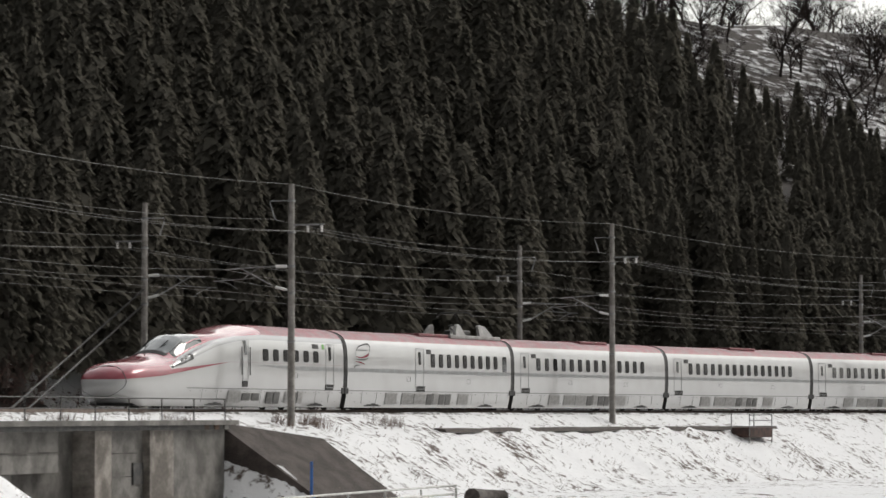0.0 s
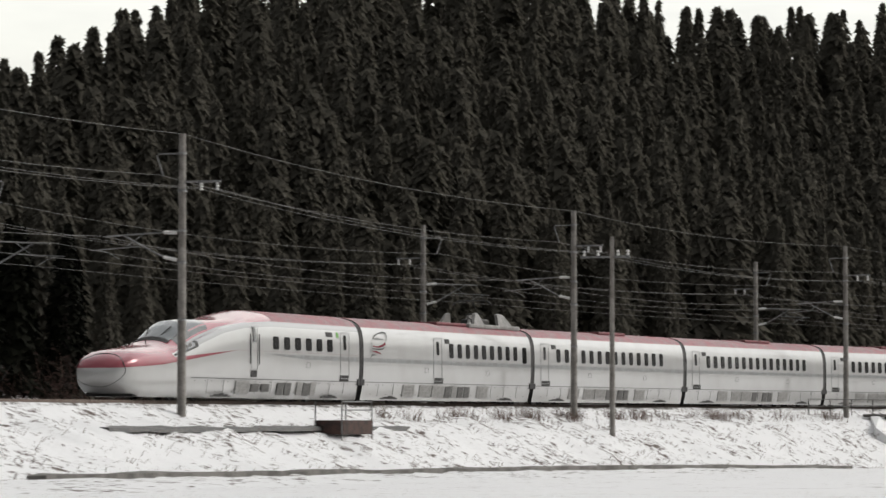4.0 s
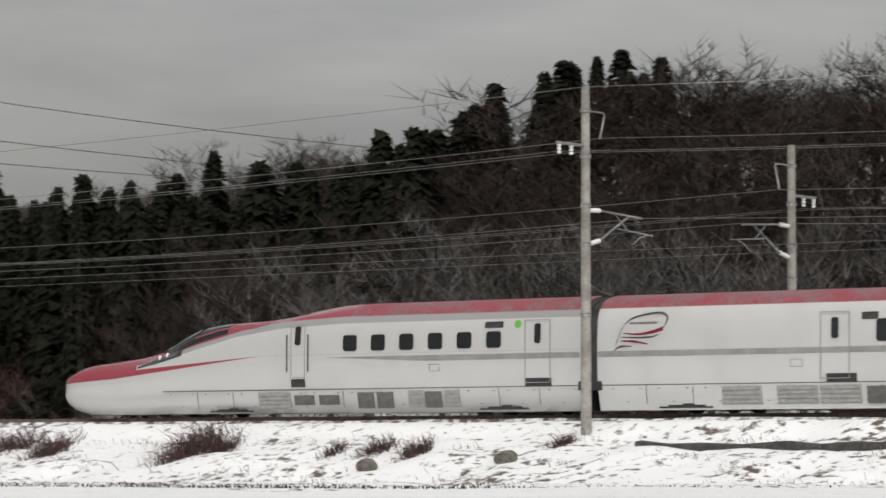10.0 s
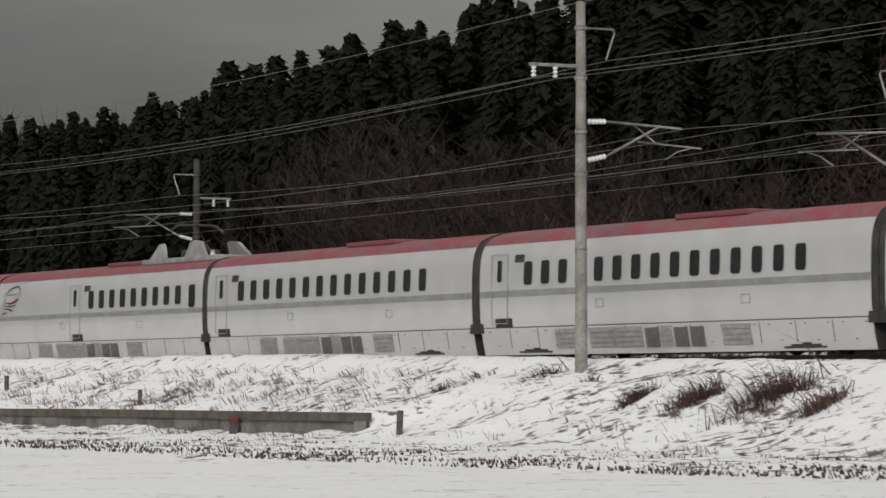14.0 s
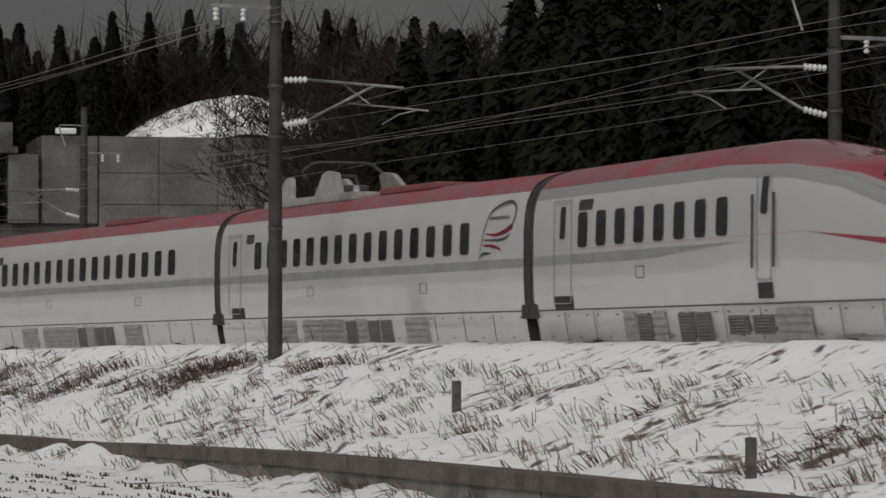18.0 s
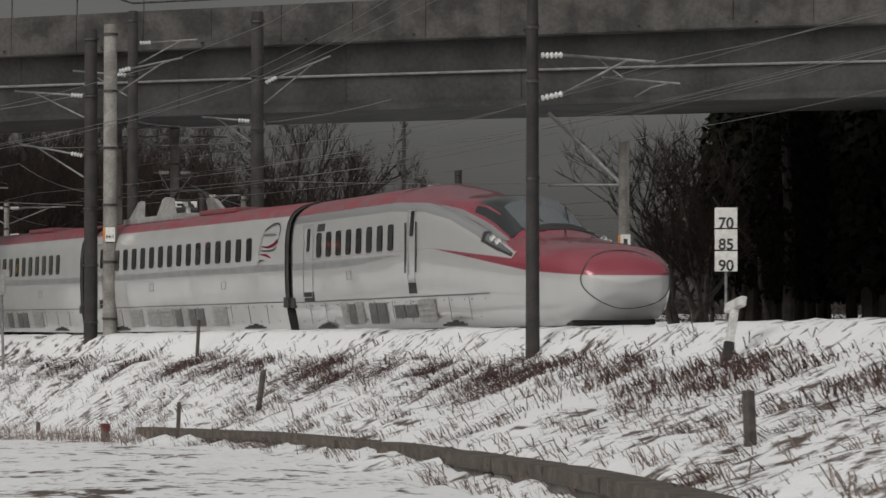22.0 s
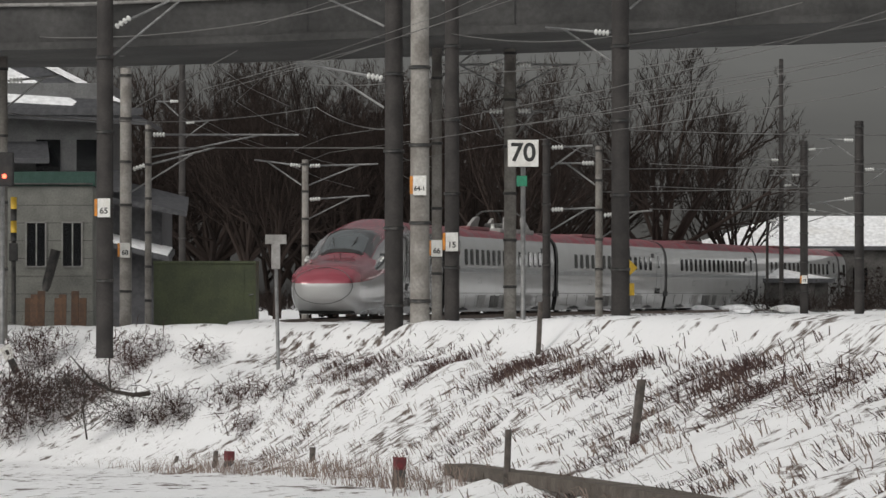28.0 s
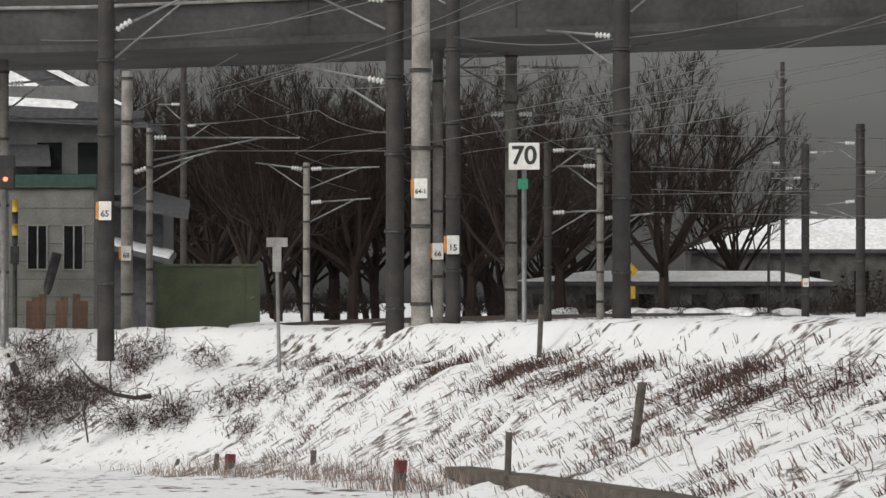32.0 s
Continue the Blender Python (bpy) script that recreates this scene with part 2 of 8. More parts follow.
def island_mat(name, a, c, rough=0.85, vary=0.5, thin=0.0):
    """Foliage and grass: each island its own shade between two colours."""
    m = bpy.data.materials.new(name)
    m.use_nodes = True
    n, l = m.node_tree.nodes, m.node_tree.links
    b = n["Principled BSDF"]
    b.inputs["Roughness"].default_value, b.inputs["Specular IOR Level"].default_value = rough, 0.06
    g, x, o, k = n.new("ShaderNodeNewGeometry"), n.new("ShaderNodeMixRGB"), n.new("ShaderNodeObjectInfo"), n.new("ShaderNodeMixRGB")
    r = n.new("ShaderNodeMapRange")
    r.inputs["To Min"].default_value, r.inputs["To Max"].default_value = 1 - vary, 1 + vary
    x.inputs[1].default_value, x.inputs[2].default_value = (*a, 1), (*c, 1)
    k.blend_type, k.inputs[0].default_value = "MULTIPLY", 1
    l.new(g.outputs["Random Per Island"], x.inputs[0])
    l.new(o.outputs["Random"], r.inputs[0])
    l.new(x.outputs[0], k.inputs[1])
    l.new(r.outputs[0], k.inputs[2])
    l.new(k.outputs[0], b.inputs["Base Color"])
    if thin:
        q, w = n.new("ShaderNodeBsdfTranslucent"), n.new("ShaderNodeMixShader")
        w.inputs[0].default_value = thin
        l.new(k.outputs[0], q.inputs["Color"])
        l.new(b.outputs[0], w.inputs[1])
        l.new(q.outputs[0], w.inputs[2])
        l.new(w.outputs[0], n["Material Output"].inputs["Surface"])
    return m


SNOW = mat("snow", (0.80, 0.80, 0.81), 0.75, 0, (0.62, 0.60, 0.57), 0.35, 3.0, 0.5, 6.0, 0.3, 0.52, 0.8)
CONC = mat("old_concrete", (0.20, 0.19, 0.175), 0.85, 0, (0.10, 0.094, 0.085), 0.9, 7, 0.3, 30)
CONC2 = mat("pole_concrete", (0.27, 0.255, 0.235), 0.8, 0, (0.17, 0.155, 0.14), 1.3, 12, 0.15, 60, vary=0.12)
DARKPOLE = mat("dark_weathered_mast", (0.040, 0.035, 0.033), 0.8, 0, (0.024, 0.021, 0.020), 1.6, 12, 0.15, 50, vary=0.15)
STEEL = mat("galvanised_steel", (0.27, 0.27, 0.267), 0.55, 0.4, (0.19, 0.19, 0.19), 4, 30)
DSTEEL = mat("dark_steel", (0.09, 0.085, 0.08), 0.6, 0.5, (0.05, 0.05, 0.05), 4, 30)
WIRE = mat("aged_copper_wire", (0.16, 0.155, 0.15), 0.7, 0.2)
PORC = mat("white_porcelain", (0.62, 0.62, 0.60), 0.25, 0, None, 1, None, 0, 1, 0.5, coat=0.3)
RUST = mat("rusty_rail", (0.10, 0.065, 0.05), 0.7, 0.4, (0.16, 0.13, 0.11), 8, 40)
BALLAST = mat("ballast", (0.16, 0.14, 0.125), 0.95, 0, (0.09, 0.08, 0.07), 6, 30, 0.8, 40)
WHITE = mat("white_train_paint", (0.52, 0.52, 0.515), 0.2, 0.12, (0.47, 0.465, 0.455), 0.6, None, 0.02, 3, 0.6, 0.35, 0.75, coat=0.5)
REDP = mat("red_train_paint", (0.36, 0.028, 0.055), 0.25, 0.1, (0.30, 0.04, 0.065), 0.8, None, 0.02, 3, coat=0.5)
ROOFP = mat("dusty_red_roof_paint", (0.27, 0.052, 0.07), 0.5, 0, (0.22, 0.11, 0.118), 0.9, 6)
GREYP = mat("grey_train_paint", (0.25, 0.26, 0.26), 0.4, 0, (0.21, 0.21, 0.21), 2)
SEAM = mat("dark_panel_seam", (0.09, 0.09, 0.09), 0.7)
VENT = mat("grey_vent_louvre", (0.33, 0.325, 0.315), 0.6, 0, (0.27, 0.265, 0.255), 5, 40)
# also fills openings and gaps, with their shade put into its colour
RUBBER_SHADE = mat("black_rubber_and_shade", (0.022, 0.021, 0.022), 0.75, 0, (0.04, 0.038, 0.036), 3, 20)
GLASS = mat("tinted_window_glass", (0.012, 0.013, 0.014), 0.06, 0, None, 1, None, 0, 1, 0.6, coat=0.5)
WIND = mat("windscreen_glass", (0.095, 0.107, 0.112), 0.12, 0, None, 1, None, 0, 1, 0.5, coat=0.4)
LENS = mat("headlamp_glass", (0.15, 0.16, 0.17), 0.08, 0.1, (0.10, 0.105, 0.11), 1.5, None, 0, 1, 0.7, coat=0.5)


def piece(nodes, links, x, pts):
    """A polyline through pts as nodes."""
    total = None
    for (a, va), (c, vc) in zip(pts, pts[1:]):
        r = nodes.new("ShaderNodeMapRange")
        r.inputs["From Min"].default_value, r.inputs["From Max"].default_value = a, c
        r.inputs["To Min"].default_value, r.inputs["To Max"].default_value = (va, vc) if total is None else (0, vc - va)
        links.new(x, r.inputs[0])
        if total is None:
            total = r.outputs[0]
        else:
            s = nodes.new("ShaderNodeMath")
            links.new(total, s.inputs[0])
            links.new(r.outputs[0], s.inputs[1])
            total = s.outputs[0]
    return total


def livery():
    """End car paint: red bonnet, roof and tapering side flash, grey shoulder line, white below."""
    m = bpy.data.materials.new("red_white_livery")
    m.use_nodes = True
    n, l = m.node_tree.nodes, m.node_tree.links
    b = n["Principled BSDF"]
    b.inputs["Roughness"].default_value, b.inputs["Coat Weight"].default_value, b.inputs["Metallic"].default_value = 0.2, 0.5, 0.12
    tc, sp = n.new("ShaderNodeTexCoord"), n.new("ShaderNodeSeparateXYZ")
    l.new(tc.outputs["Object"], sp.inputs[0])
    x = n.new("ShaderNodeMath")
    x.operation = "SUBTRACT"
    x.inputs[0].default_value = NOSE_X
    l.new(sp.outputs["X"], x.inputs[1])
    z = sp.outputs["Z"]

    def step(curve, off=0.0):
        d, k = n.new("ShaderNodeMath"), n.new("ShaderNodeMapRange")
        d.operation = "SUBTRACT"
        l.new(z, d.inputs[0])
        l.new(curve, d.inputs[1])
        k.inputs["From Min"].default_value, k.inputs["From Max"].default_value = off - 0.012, off + 0.012
        l.new(d.outputs[0], k.inputs[0])
        return k.outputs[0]

    def op(kind, p, q):
        o = n.new("ShaderNodeMath")
        o.operation = kind
        for i, v in enumerate((p, q)):
            if isinstance(v, float):
                o.inputs[i].default_value = v
            else:
                l.new(v, o.inputs[i])
        return o.outputs[0]

    low = piece(n, l, x.outputs[0], [(0, 1.17), (2.9, 1.33), (9.6, 1.99)])
    high = piece(n, l, x.outputs[0], [(0, 4.0), (3.2, 4.0), (3.9, 1.62), (9.6, 1.99)])
    shoulder = piece(n, l, x.outputs[0], [(0, 4.2), (2.9, 4.2), (3.0, 1.72), (4.0, 1.78), (5.2, 2.1), (6.4, 2.42), (8.4, 2.85), (10.4, 3.09), (13.1, 3.2)])
    a, c, d, e = step(low), step(high), step(shoulder), step(shoulder, -0.22)
    red = op("MAXIMUM", op("MULTIPLY", a, op("SUBTRACT", 1.0, c)), d)
    behind = n.new("ShaderNodeMapRange")
    behind.inputs["From Min"].default_value, behind.inputs["From Max"].default_value = 4.5, 4.9
    l.new(x.outputs[0], behind.inputs[0])
    grey = op("MULTIPLY", op("SUBTRACT", e, d), behind.outputs[0])
    dust = n.new("ShaderNodeTexNoise")
    dust.inputs["Scale"].default_value, dust.inputs["Detail"].default_value = 0.9, 5
    l.new(tc.outputs["Object"], dust.inputs["Vector"])
    w1, w2, w3, w4 = (n.new("ShaderNodeMixRGB") for _ in range(4))
    w1.inputs[1].default_value, w1.inputs[2].default_value = (0.52, 0.52, 0.515, 1), (0.47, 0.465, 0.455, 1)
    w4.inputs[1].default_value, w4.inputs[2].default_value = (0.32, 0.034, 0.058, 1), (0.27, 0.07, 0.088, 1)
    l.new(dust.outputs[0], w1.inputs[0])
    l.new(dust.outputs[0], w4.inputs[0])
    w2.inputs[2].default_value = (0.30, 0.30, 0.30, 1)
    l.new(grey, w2.inputs[0])
    l.new(w1.outputs[0], w2.inputs[1])
    l.new(red, w3.inputs[0])
    l.new(w2.outputs[0], w3.inputs[1])
    l.new(w4.outputs[0], w3.inputs[2])
    l.new(w3.outputs[0], b.inputs["Base Color"])
    return m


# ---- mesh helpers


def mesh_of(name, verts, faces, material, smooth=False):
    me = bpy.data.meshes.new(name)
    me.from_pydata([tuple(v) for v in verts], [], [tuple(f) for f in faces])
    for q in material if isinstance(material, (list, tuple)) else [material]:
        me.materials.append(q)
    if smooth:
        me.shade_smooth()
    me.update()
    return me


def part(name, me, parent, m=None, label="", material=None):
    """One mesh object under a thing. me: a mesh or a bmesh."""
    if isinstance(me, bmesh.types.BMesh):
        d = bpy.data.meshes.new(name)
        me.to_mesh(d)
        me.free()
        d.materials.append(material)
        me = d
    ob = new(name, me)
    ob.parent = parent
    if m is not None:
        ob.matrix_basis = m
    if label:
        ob["label"] = label
    return ob


def thing(name, m, label, category, group="", kind=""):
    ob = new(name)
    ob.empty_display_size = 0.2
    ob.matrix_basis = m
    return tagged(ob, label, category, group, kind)


def box_geo(x0, x1, y0, y1, z0, z1):
    v = [(x0, y0, z0), (x1, y0, z0), (x1, y1, z0), (x0, y1, z0), (x0, y0, z1), (x1, y0, z1), (x1, y1, z1), (x0, y1, z1)]
    return v, [(0, 3, 2, 1), (4, 5, 6, 7), (0, 1, 5, 4), (1, 2, 6, 5), (2, 3, 7, 6), (3, 0, 4, 7)]


def box(name, x0, x1, y0, y1, z0, z1, material, bevel=0.0):
    v, f = box_geo(x0, x1, y0, y1, z0, z1)
    if not bevel:
        return mesh_of(name, v, f, material)
    bm = bmesh.new()
    vs = [bm.verts.new(p) for p in v]
    for q in f:
        bm.faces.new([vs[i] for i in q])
    bmesh.ops.bevel(bm, geom=list(bm.edges), offset=bevel, segments=2, affect="EDGES", profile=0.6)
    me = bpy.data.meshes.new(name)
    bm.to_mesh(me)
    bm.free()
    me.materials.append(material)
    return me


def tube_geo(pts, radii, sides=8, cap=True):
    """A tube through pts, radius by point."""
    pts = [Vector(p) for p in pts]
    v, f = [], []
    for i, p in enumerate(pts):
        d = (pts[min(i + 1, len(pts) - 1)] - pts[max(i - 1, 0)]).normalized()
        a = d.cross(Vector((0, 0, 1)) if abs(d.z) < 0.9 else Vector((1, 0, 0))).normalized()
        b = d.cross(a)
        r = radii[i] if isinstance(radii, (list, tuple)) else radii
        for k in range(sides):
            t = 2 * math.pi * k / sides
            v.append(p + a * (r * math.cos(t)) + b * (r * math.sin(t)))
    for i in range(len(pts) - 1):
        for k in range(sides):
            j = (k + 1) % sides
            f.append((i * sides + k, i * sides + j, (i + 1) * sides + j, (i + 1) * sides + k))
    if cap:
        f.append(tuple(range(sides)))
        f.append(tuple(reversed(range((len(pts) - 1) * sides, len(pts) * sides))))
    return v, f


def tube(name, pts, radii, material, sides=8, smooth=True):
    v, f = tube_geo(pts, radii, sides)
    return mesh_of(name, v, f, material, smooth)


def join_geo(parts):
    v, f = [], []
    for a, b in parts:
        o = len(v)
        v += list(a)
        f += [tuple(i + o for i in q) for q in b]
    return v, f


def move_geo(g, m):
    return [m @ Vector(p) for p in g[0]], g[1]
# ---- ground


def field_z(s):
    """Level of the snowy field below the rails."""
    return float(np.interp(s, [-430, -260, -200, -130, -80, 0, 75, 95, 130, 160, 200, 300], [-3.9, -3.8, -3.0, -2.4, -1.95, -2.15, -2.1, -2.4, -2.9, -4.1, -5.9, -6.0]))


def wobble(x, y, k):
    return noise.noise(Vector((x * k, y * k, 1.7)))


UNDER = (-274.5, -247.0)  # the underpass cuts through the bank here


def rail_z(s):
    return float(np.interp(s, [a for a, _ in DROP], [b for _, b in DROP]))


def crest_z(s):
    """Snow heaped beside the rails."""
    return float(np.interp(s, [-400, 5, 25, 45, 90, 115, 132, 172, 195, 260], [-0.22, -0.22, 0.0, 0.26, 0.26, 0.05, -0.2, -0.6, -0.95, -1.2]))


def shoulder_z(s):
    return float(np.interp(s, [-400, 0, 22, 79, 105, 135, 175, 190, 260], [-0.78, -0.75, -0.45, -0.2, -0.5, -1.1, -1.75, -2.05, -2.3]))


def wall_top(s):
    """Top of the low wall that holds the foot of the bank."""
    return float(np.interp(s, [24, 46, 60, 76, 92, 108, 124, 140, 159], [-1.44, -1.47, -1.55, -1.76, -1.82, -2.05, -2.4, -2.85, -3.55]))


def bank_z(s, lat):
    """Height of the railway bank across the line; its outer slope runs out into the field."""
    f, r = field_z(s), rail_z(s)
    if UNDER[0] < s < UNDER[1] and lat > 3.4:
        return f
    if lat <= 1.5:
        return r + float(np.interp(lat, [-12.5, -10, -8.6, -7.6, -6, 1.5], [-1.05, -0.9, -0.8, -0.45, -0.24, -0.24]))
    if lat <= 4.0:
        return float(np.interp(lat, [1.5, 1.9, 2.4, 3.2, 4.0], [r - 0.24, crest_z(s), crest_z(s) - 0.03, shoulder_z(s) * 0.8 + crest_z(s) * 0.2, shoulder_z(s) - 0.1]))
    if 24 < s < 159 and lat < 8.3:
        return shoulder_z(s) - 0.1 + (wall_top(s) - 0.08 - shoulder_z(s) + 0.1) * ((lat - 4.0) / 4.3) ** 0.9
    u = min((lat - 4.0) / 5.4, 1)
    u = u * u * (3 - 2 * u) * 0.5 + u * 0.5
    return shoulder_z(s) - 0.1 + (f - shoulder_z(s) + 0.1) * u


def sky_z(s):
    return float(np.interp(s, [a for a, _ in SKYLINE], [b for _, b in SKYLINE]))


def hill_z(s, lat):
    """The wooded hill behind the line."""
    if lat > -13 or s > 170:
        return -1.15
    deep = -70 if s < -185 else -36
    u = min((-13 - lat) / (-13 - deep), 1.0)
    top = max(sky_z(s + 54) * 1.26 - 8.0, 0.0) if s < -185 else max(sky_z(s) - 5.0, 0.0)
    fade = min(max((150 - s) / 30, 0), 1)
    far = max(0.0, -lat - 95) * 0.42 * min(max((-452 - s) / 45, 0), 1)
    return -1.15 + (top + 1.15) * u * fade + min(far, 38)


def build_bank():
    ss = np.concatenate([np.arange(-425, -340, 3.0), np.arange(-340, 260, 0.75), np.arange(260, 560, 2.5)])
    ll = np.concatenate([np.arange(-12.5, 2.4, 0.9), np.arange(2.5, 10.2, 0.4), np.array([11, 12.5, 14.5, 17, 20])])
    v, f = [], []
    for s in ss:
        for lat in ll:
            z = bank_z(s, lat)
            p = tk(s, lat, 0)
            rough = 0.05 if lat < 2.2 else 0.16
            if 3.6 < lat < 9.5:
                z += 0.22 * wobble(p.x, p.y, 0.45) + 0.10 * wobble(p.x, p.y, 1.6)
            z += rough * wobble(p.x + 31, p.y, 0.8)
            if lat > 16:
                z -= 0.25 * (lat - 16) / 4
            v.append((p.x, p.y, z * near(s)))
    n = len(ll)
    for i in range(len(ss) - 1):
        for j in range(n - 1):
            f.append((i * n + j, i * n + j + 1, (i + 1) * n + j + 1, (i + 1) * n + j))
    return tagged(new("embankment", mesh_of("embankment", v, f, BANKMAT, True)), "snow-covered railway embankment with dry grass showing through", "embankment", kind="structure")


def build_ground():
    """One sheet out to the horizon: field, valley floor and wooded hill."""
    g = np.concatenate([np.arange(-2400, -520, 110.0), np.arange(-520, 560, 9.0), np.arange(560, 2500, 110.0)])
    gx, gy = np.meshgrid(g, g + 0.0, indexing="ij")
    px, py = gx.ravel(), gy.ravel()
    step = slice(0, len(W0), 3)
    tx, ty, tp = TX[step], TY[step], TP[step]
    v, woody = [], []
    for a in range(0, len(px), 4000):
        dx, dy = px[a:a + 4000, None] - tx[None], py[a:a + 4000, None] - ty[None]
        k = np.argmin(dx * dx + dy * dy, axis=1)
        i = np.arange(len(k))
        lat = -(dx[i, k] * np.sin(tp[k]) + dy[i, k] * np.cos(tp[k])) / np.interp(W0[step][k], [a_ for a_, _ in CLOSE], [b_ for _, b_ in CLOSE])
        for x, y, la, q in zip(px[a:a + 4000], py[a:a + 4000], lat, k):
            s = W0[step][q]
            if la > 15:
                z = field_z(s) + 0.12 * wobble(x, y, 0.06) + 0.05 * wobble(x, y, 0.4)
            elif la > -13:
                z = min(field_z(s), -1.3) - 0.6
            else:
                z = hill_z(s, la) + 0.3 * wobble(x, y, 0.1)
            v.append((x, y, z * near(s)))
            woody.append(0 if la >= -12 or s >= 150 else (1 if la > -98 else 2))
    n = len(g)
    f = [(i * n + j, (i + 1) * n + j, (i + 1) * n + j + 1, i * n + j + 1) for i in range(n - 1) for j in range(n - 1)]
    me = mesh_of("ground", v, f, FIELDMAT, True)
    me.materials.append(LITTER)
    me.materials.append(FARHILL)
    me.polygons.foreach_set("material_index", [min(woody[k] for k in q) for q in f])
    return tagged(new("ground", me), "snow-covered field and valley floor with stubble", "ground", kind="structure")


def snow_ground(name, dirt, lo, hi, scale):
    """Snow broken by dry grass and earth where it lies thin."""
    m = bpy.data.materials.new(name)
    m.use_nodes = True
    n, l = m.node_tree.nodes, m.node_tree.links
    b = n["Principled BSDF"]
    b.inputs["Roughness"].default_value, b.inputs["Specular IOR Level"].default_value = 0.8, 0.25
    tc = n.new("ShaderNodeTexCoord")
    t1, t2, mx = n.new("ShaderNodeTexNoise"), n.new("ShaderNodeTexNoise"), n.new("ShaderNodeMath")
    t1.inputs["Scale"].default_value, t1.inputs["Detail"].default_value, t1.inputs["Roughness"].default_value = scale, 7, 0.62
    t2.inputs["Scale"].default_value, t2.inputs["Detail"].default_value = scale * 0.13, 3
    mx.operation = "MULTIPLY_ADD"
    mx.inputs[1].default_value = 0.45
    r = n.new("ShaderNodeValToRGB")
    r.color_ramp.elements[0].position, r.color_ramp.elements[0].color = lo, (0.80, 0.80, 0.81, 1)
    r.color_ramp.elements[1].position, r.color_ramp.elements[1].color = hi, (*dirt, 1)
    l.new(tc.outputs["Object"], t1.inputs["Vector"])
    l.new(tc.outputs["Object"], t2.inputs["Vector"])
    l.new(t2.outputs[0], mx.inputs[0])
    l.new(t1.outputs[0], mx.inputs[2])
    l.new(mx.outputs[0], r.inputs[0])
    l.new(r.outputs[0], b.inputs["Base Color"])
    u = n.new("ShaderNodeBump")
    u.inputs["Strength"].default_value, u.inputs["Distance"].default_value = 0.6, 0.12
    l.new(mx.outputs[0], u.inputs["Height"])
    l.new(u.outputs[0], b.inputs["Normal"])
    return m


BANKMAT = snow_ground("snow_over_dry_grass", (0.11, 0.085, 0.072), 0.78, 0.88, 2.6)
FIELDMAT = snow_ground("snow_over_stubble", (0.20, 0.17, 0.145), 0.84, 0.94, 4.5)
FARHILL = snow_ground("brown_hillside_with_snow_patches", (0.045, 0.036, 0.031), 0.60, 0.74, 0.45)
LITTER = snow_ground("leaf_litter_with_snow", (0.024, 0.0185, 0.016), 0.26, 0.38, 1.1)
build_bank()
build_ground()


def strip(name, lat, z0, z1, half, s0, s1, material, label, step=3.0):
    """A rail: a bar that follows the line."""
    v, f = [], []
    ss = np.arange(s0, s1, step)
    for s in ss:
        for a, c in ((-half, z0), (half, z0), (half * 0.5, z1), (-half * 0.5, z1)):
            v.append(tk(s, lat + a, c + rail_z(s)))
    for i in range(len(ss) - 1):
        for k in range(4):
            f.append((i * 4 + k, i * 4 + (k + 1) % 4, i * 4 + 4 + (k + 1) % 4, i * 4 + 4 + k))
    return tagged(new(name, mesh_of(name, v, f, material)), label, "rail", "railway rails", "structure")


for la in (-4.52, -3.08, -0.72, 0.72):
    strip("rail", la, -0.16, 0.0, 0.07, -420, 555, RUST, "rusty steel rail on snowy ballast")


def ballast_bed(lat, s0, s1):
    v, f = [], []
    ss = np.arange(s0, s1, 2.0)
    prof = ((-1.75, -0.42), (-1.25, -0.13), (1.25, -0.13), (1.75, -0.42))
    for s in ss:
        for a, c in prof:
            p = tk(s, lat + a, c + rail_z(s))
            v.append((p.x, p.y, p.z + 0.05 * wobble(p.x, p.y, 0.9)))
    for i in range(len(ss) - 1):
        for k in range(3):
            f.append((i * 4 + k, i * 4 + k + 1, i * 4 + 5 + k, i * 4 + 4 + k))
    tagged(new("ballast_bed", mesh_of("ballast_bed", v, f, BALLASTSNOW, True)), "track ballast mostly buried in snow", "ballast", "track beds", "structure")


BALLASTSNOW = snow_ground("snow_over_ballast", (0.10, 0.085, 0.075), 0.66, 0.82, 3.2)
ballast_bed(0.0, -420, 550)
ballast_bed(-3.8, -420, 550)

# ---- the train
NOSE_X = 11.4
LIVERY = livery()
SIDE = [(1.28, 0.10), (1.37, 0.5), (1.42, 0.85), (1.455, 1.15), (1.47, 1.6), (1.47, 2.0), (1.465, 2.4), (1.44, 2.75), (1.385, 3.02), (1.30, 3.2)]
ROOF = [(1.30, 3.2), (1.17, 3.36), (0.95, 3.49), (0.6, 3.59), (0.25, 3.64), (0.0, 3.65)]


def side_y(z):
    return float(np.interp(z, [b for _, b in SIDE], [a for a, _ in SIDE]))


def shell(name, prof, x0, x1, material, cuts=10):
    """A car shell: the half profile mirrored and drawn along the car."""
    ring = [(y, z) for y, z in prof]
    if prof[-1][0] == 0:
        ring += [(-y, z) for y, z in reversed(prof[:-1])]
        groups = [ring]
    else:
        groups = [ring, [(-y, z) for y, z in reversed(ring)]]
    v, f = [], []
    for g in groups:
        o, n = len(v), len(g)
        for i in range(cuts + 1):
            x = x0 + (x1 - x0) * i / cuts
            v += [(x, y, z) for y, z in g]
        for i in range(cuts):
            for k in range(n - 1):
                f.append((o + i * n + k, o + (i + 1) * n + k, o + (i + 1) * n + k + 1, o + i * n + k + 1))
    return mesh_of(name, v, f, material, True)


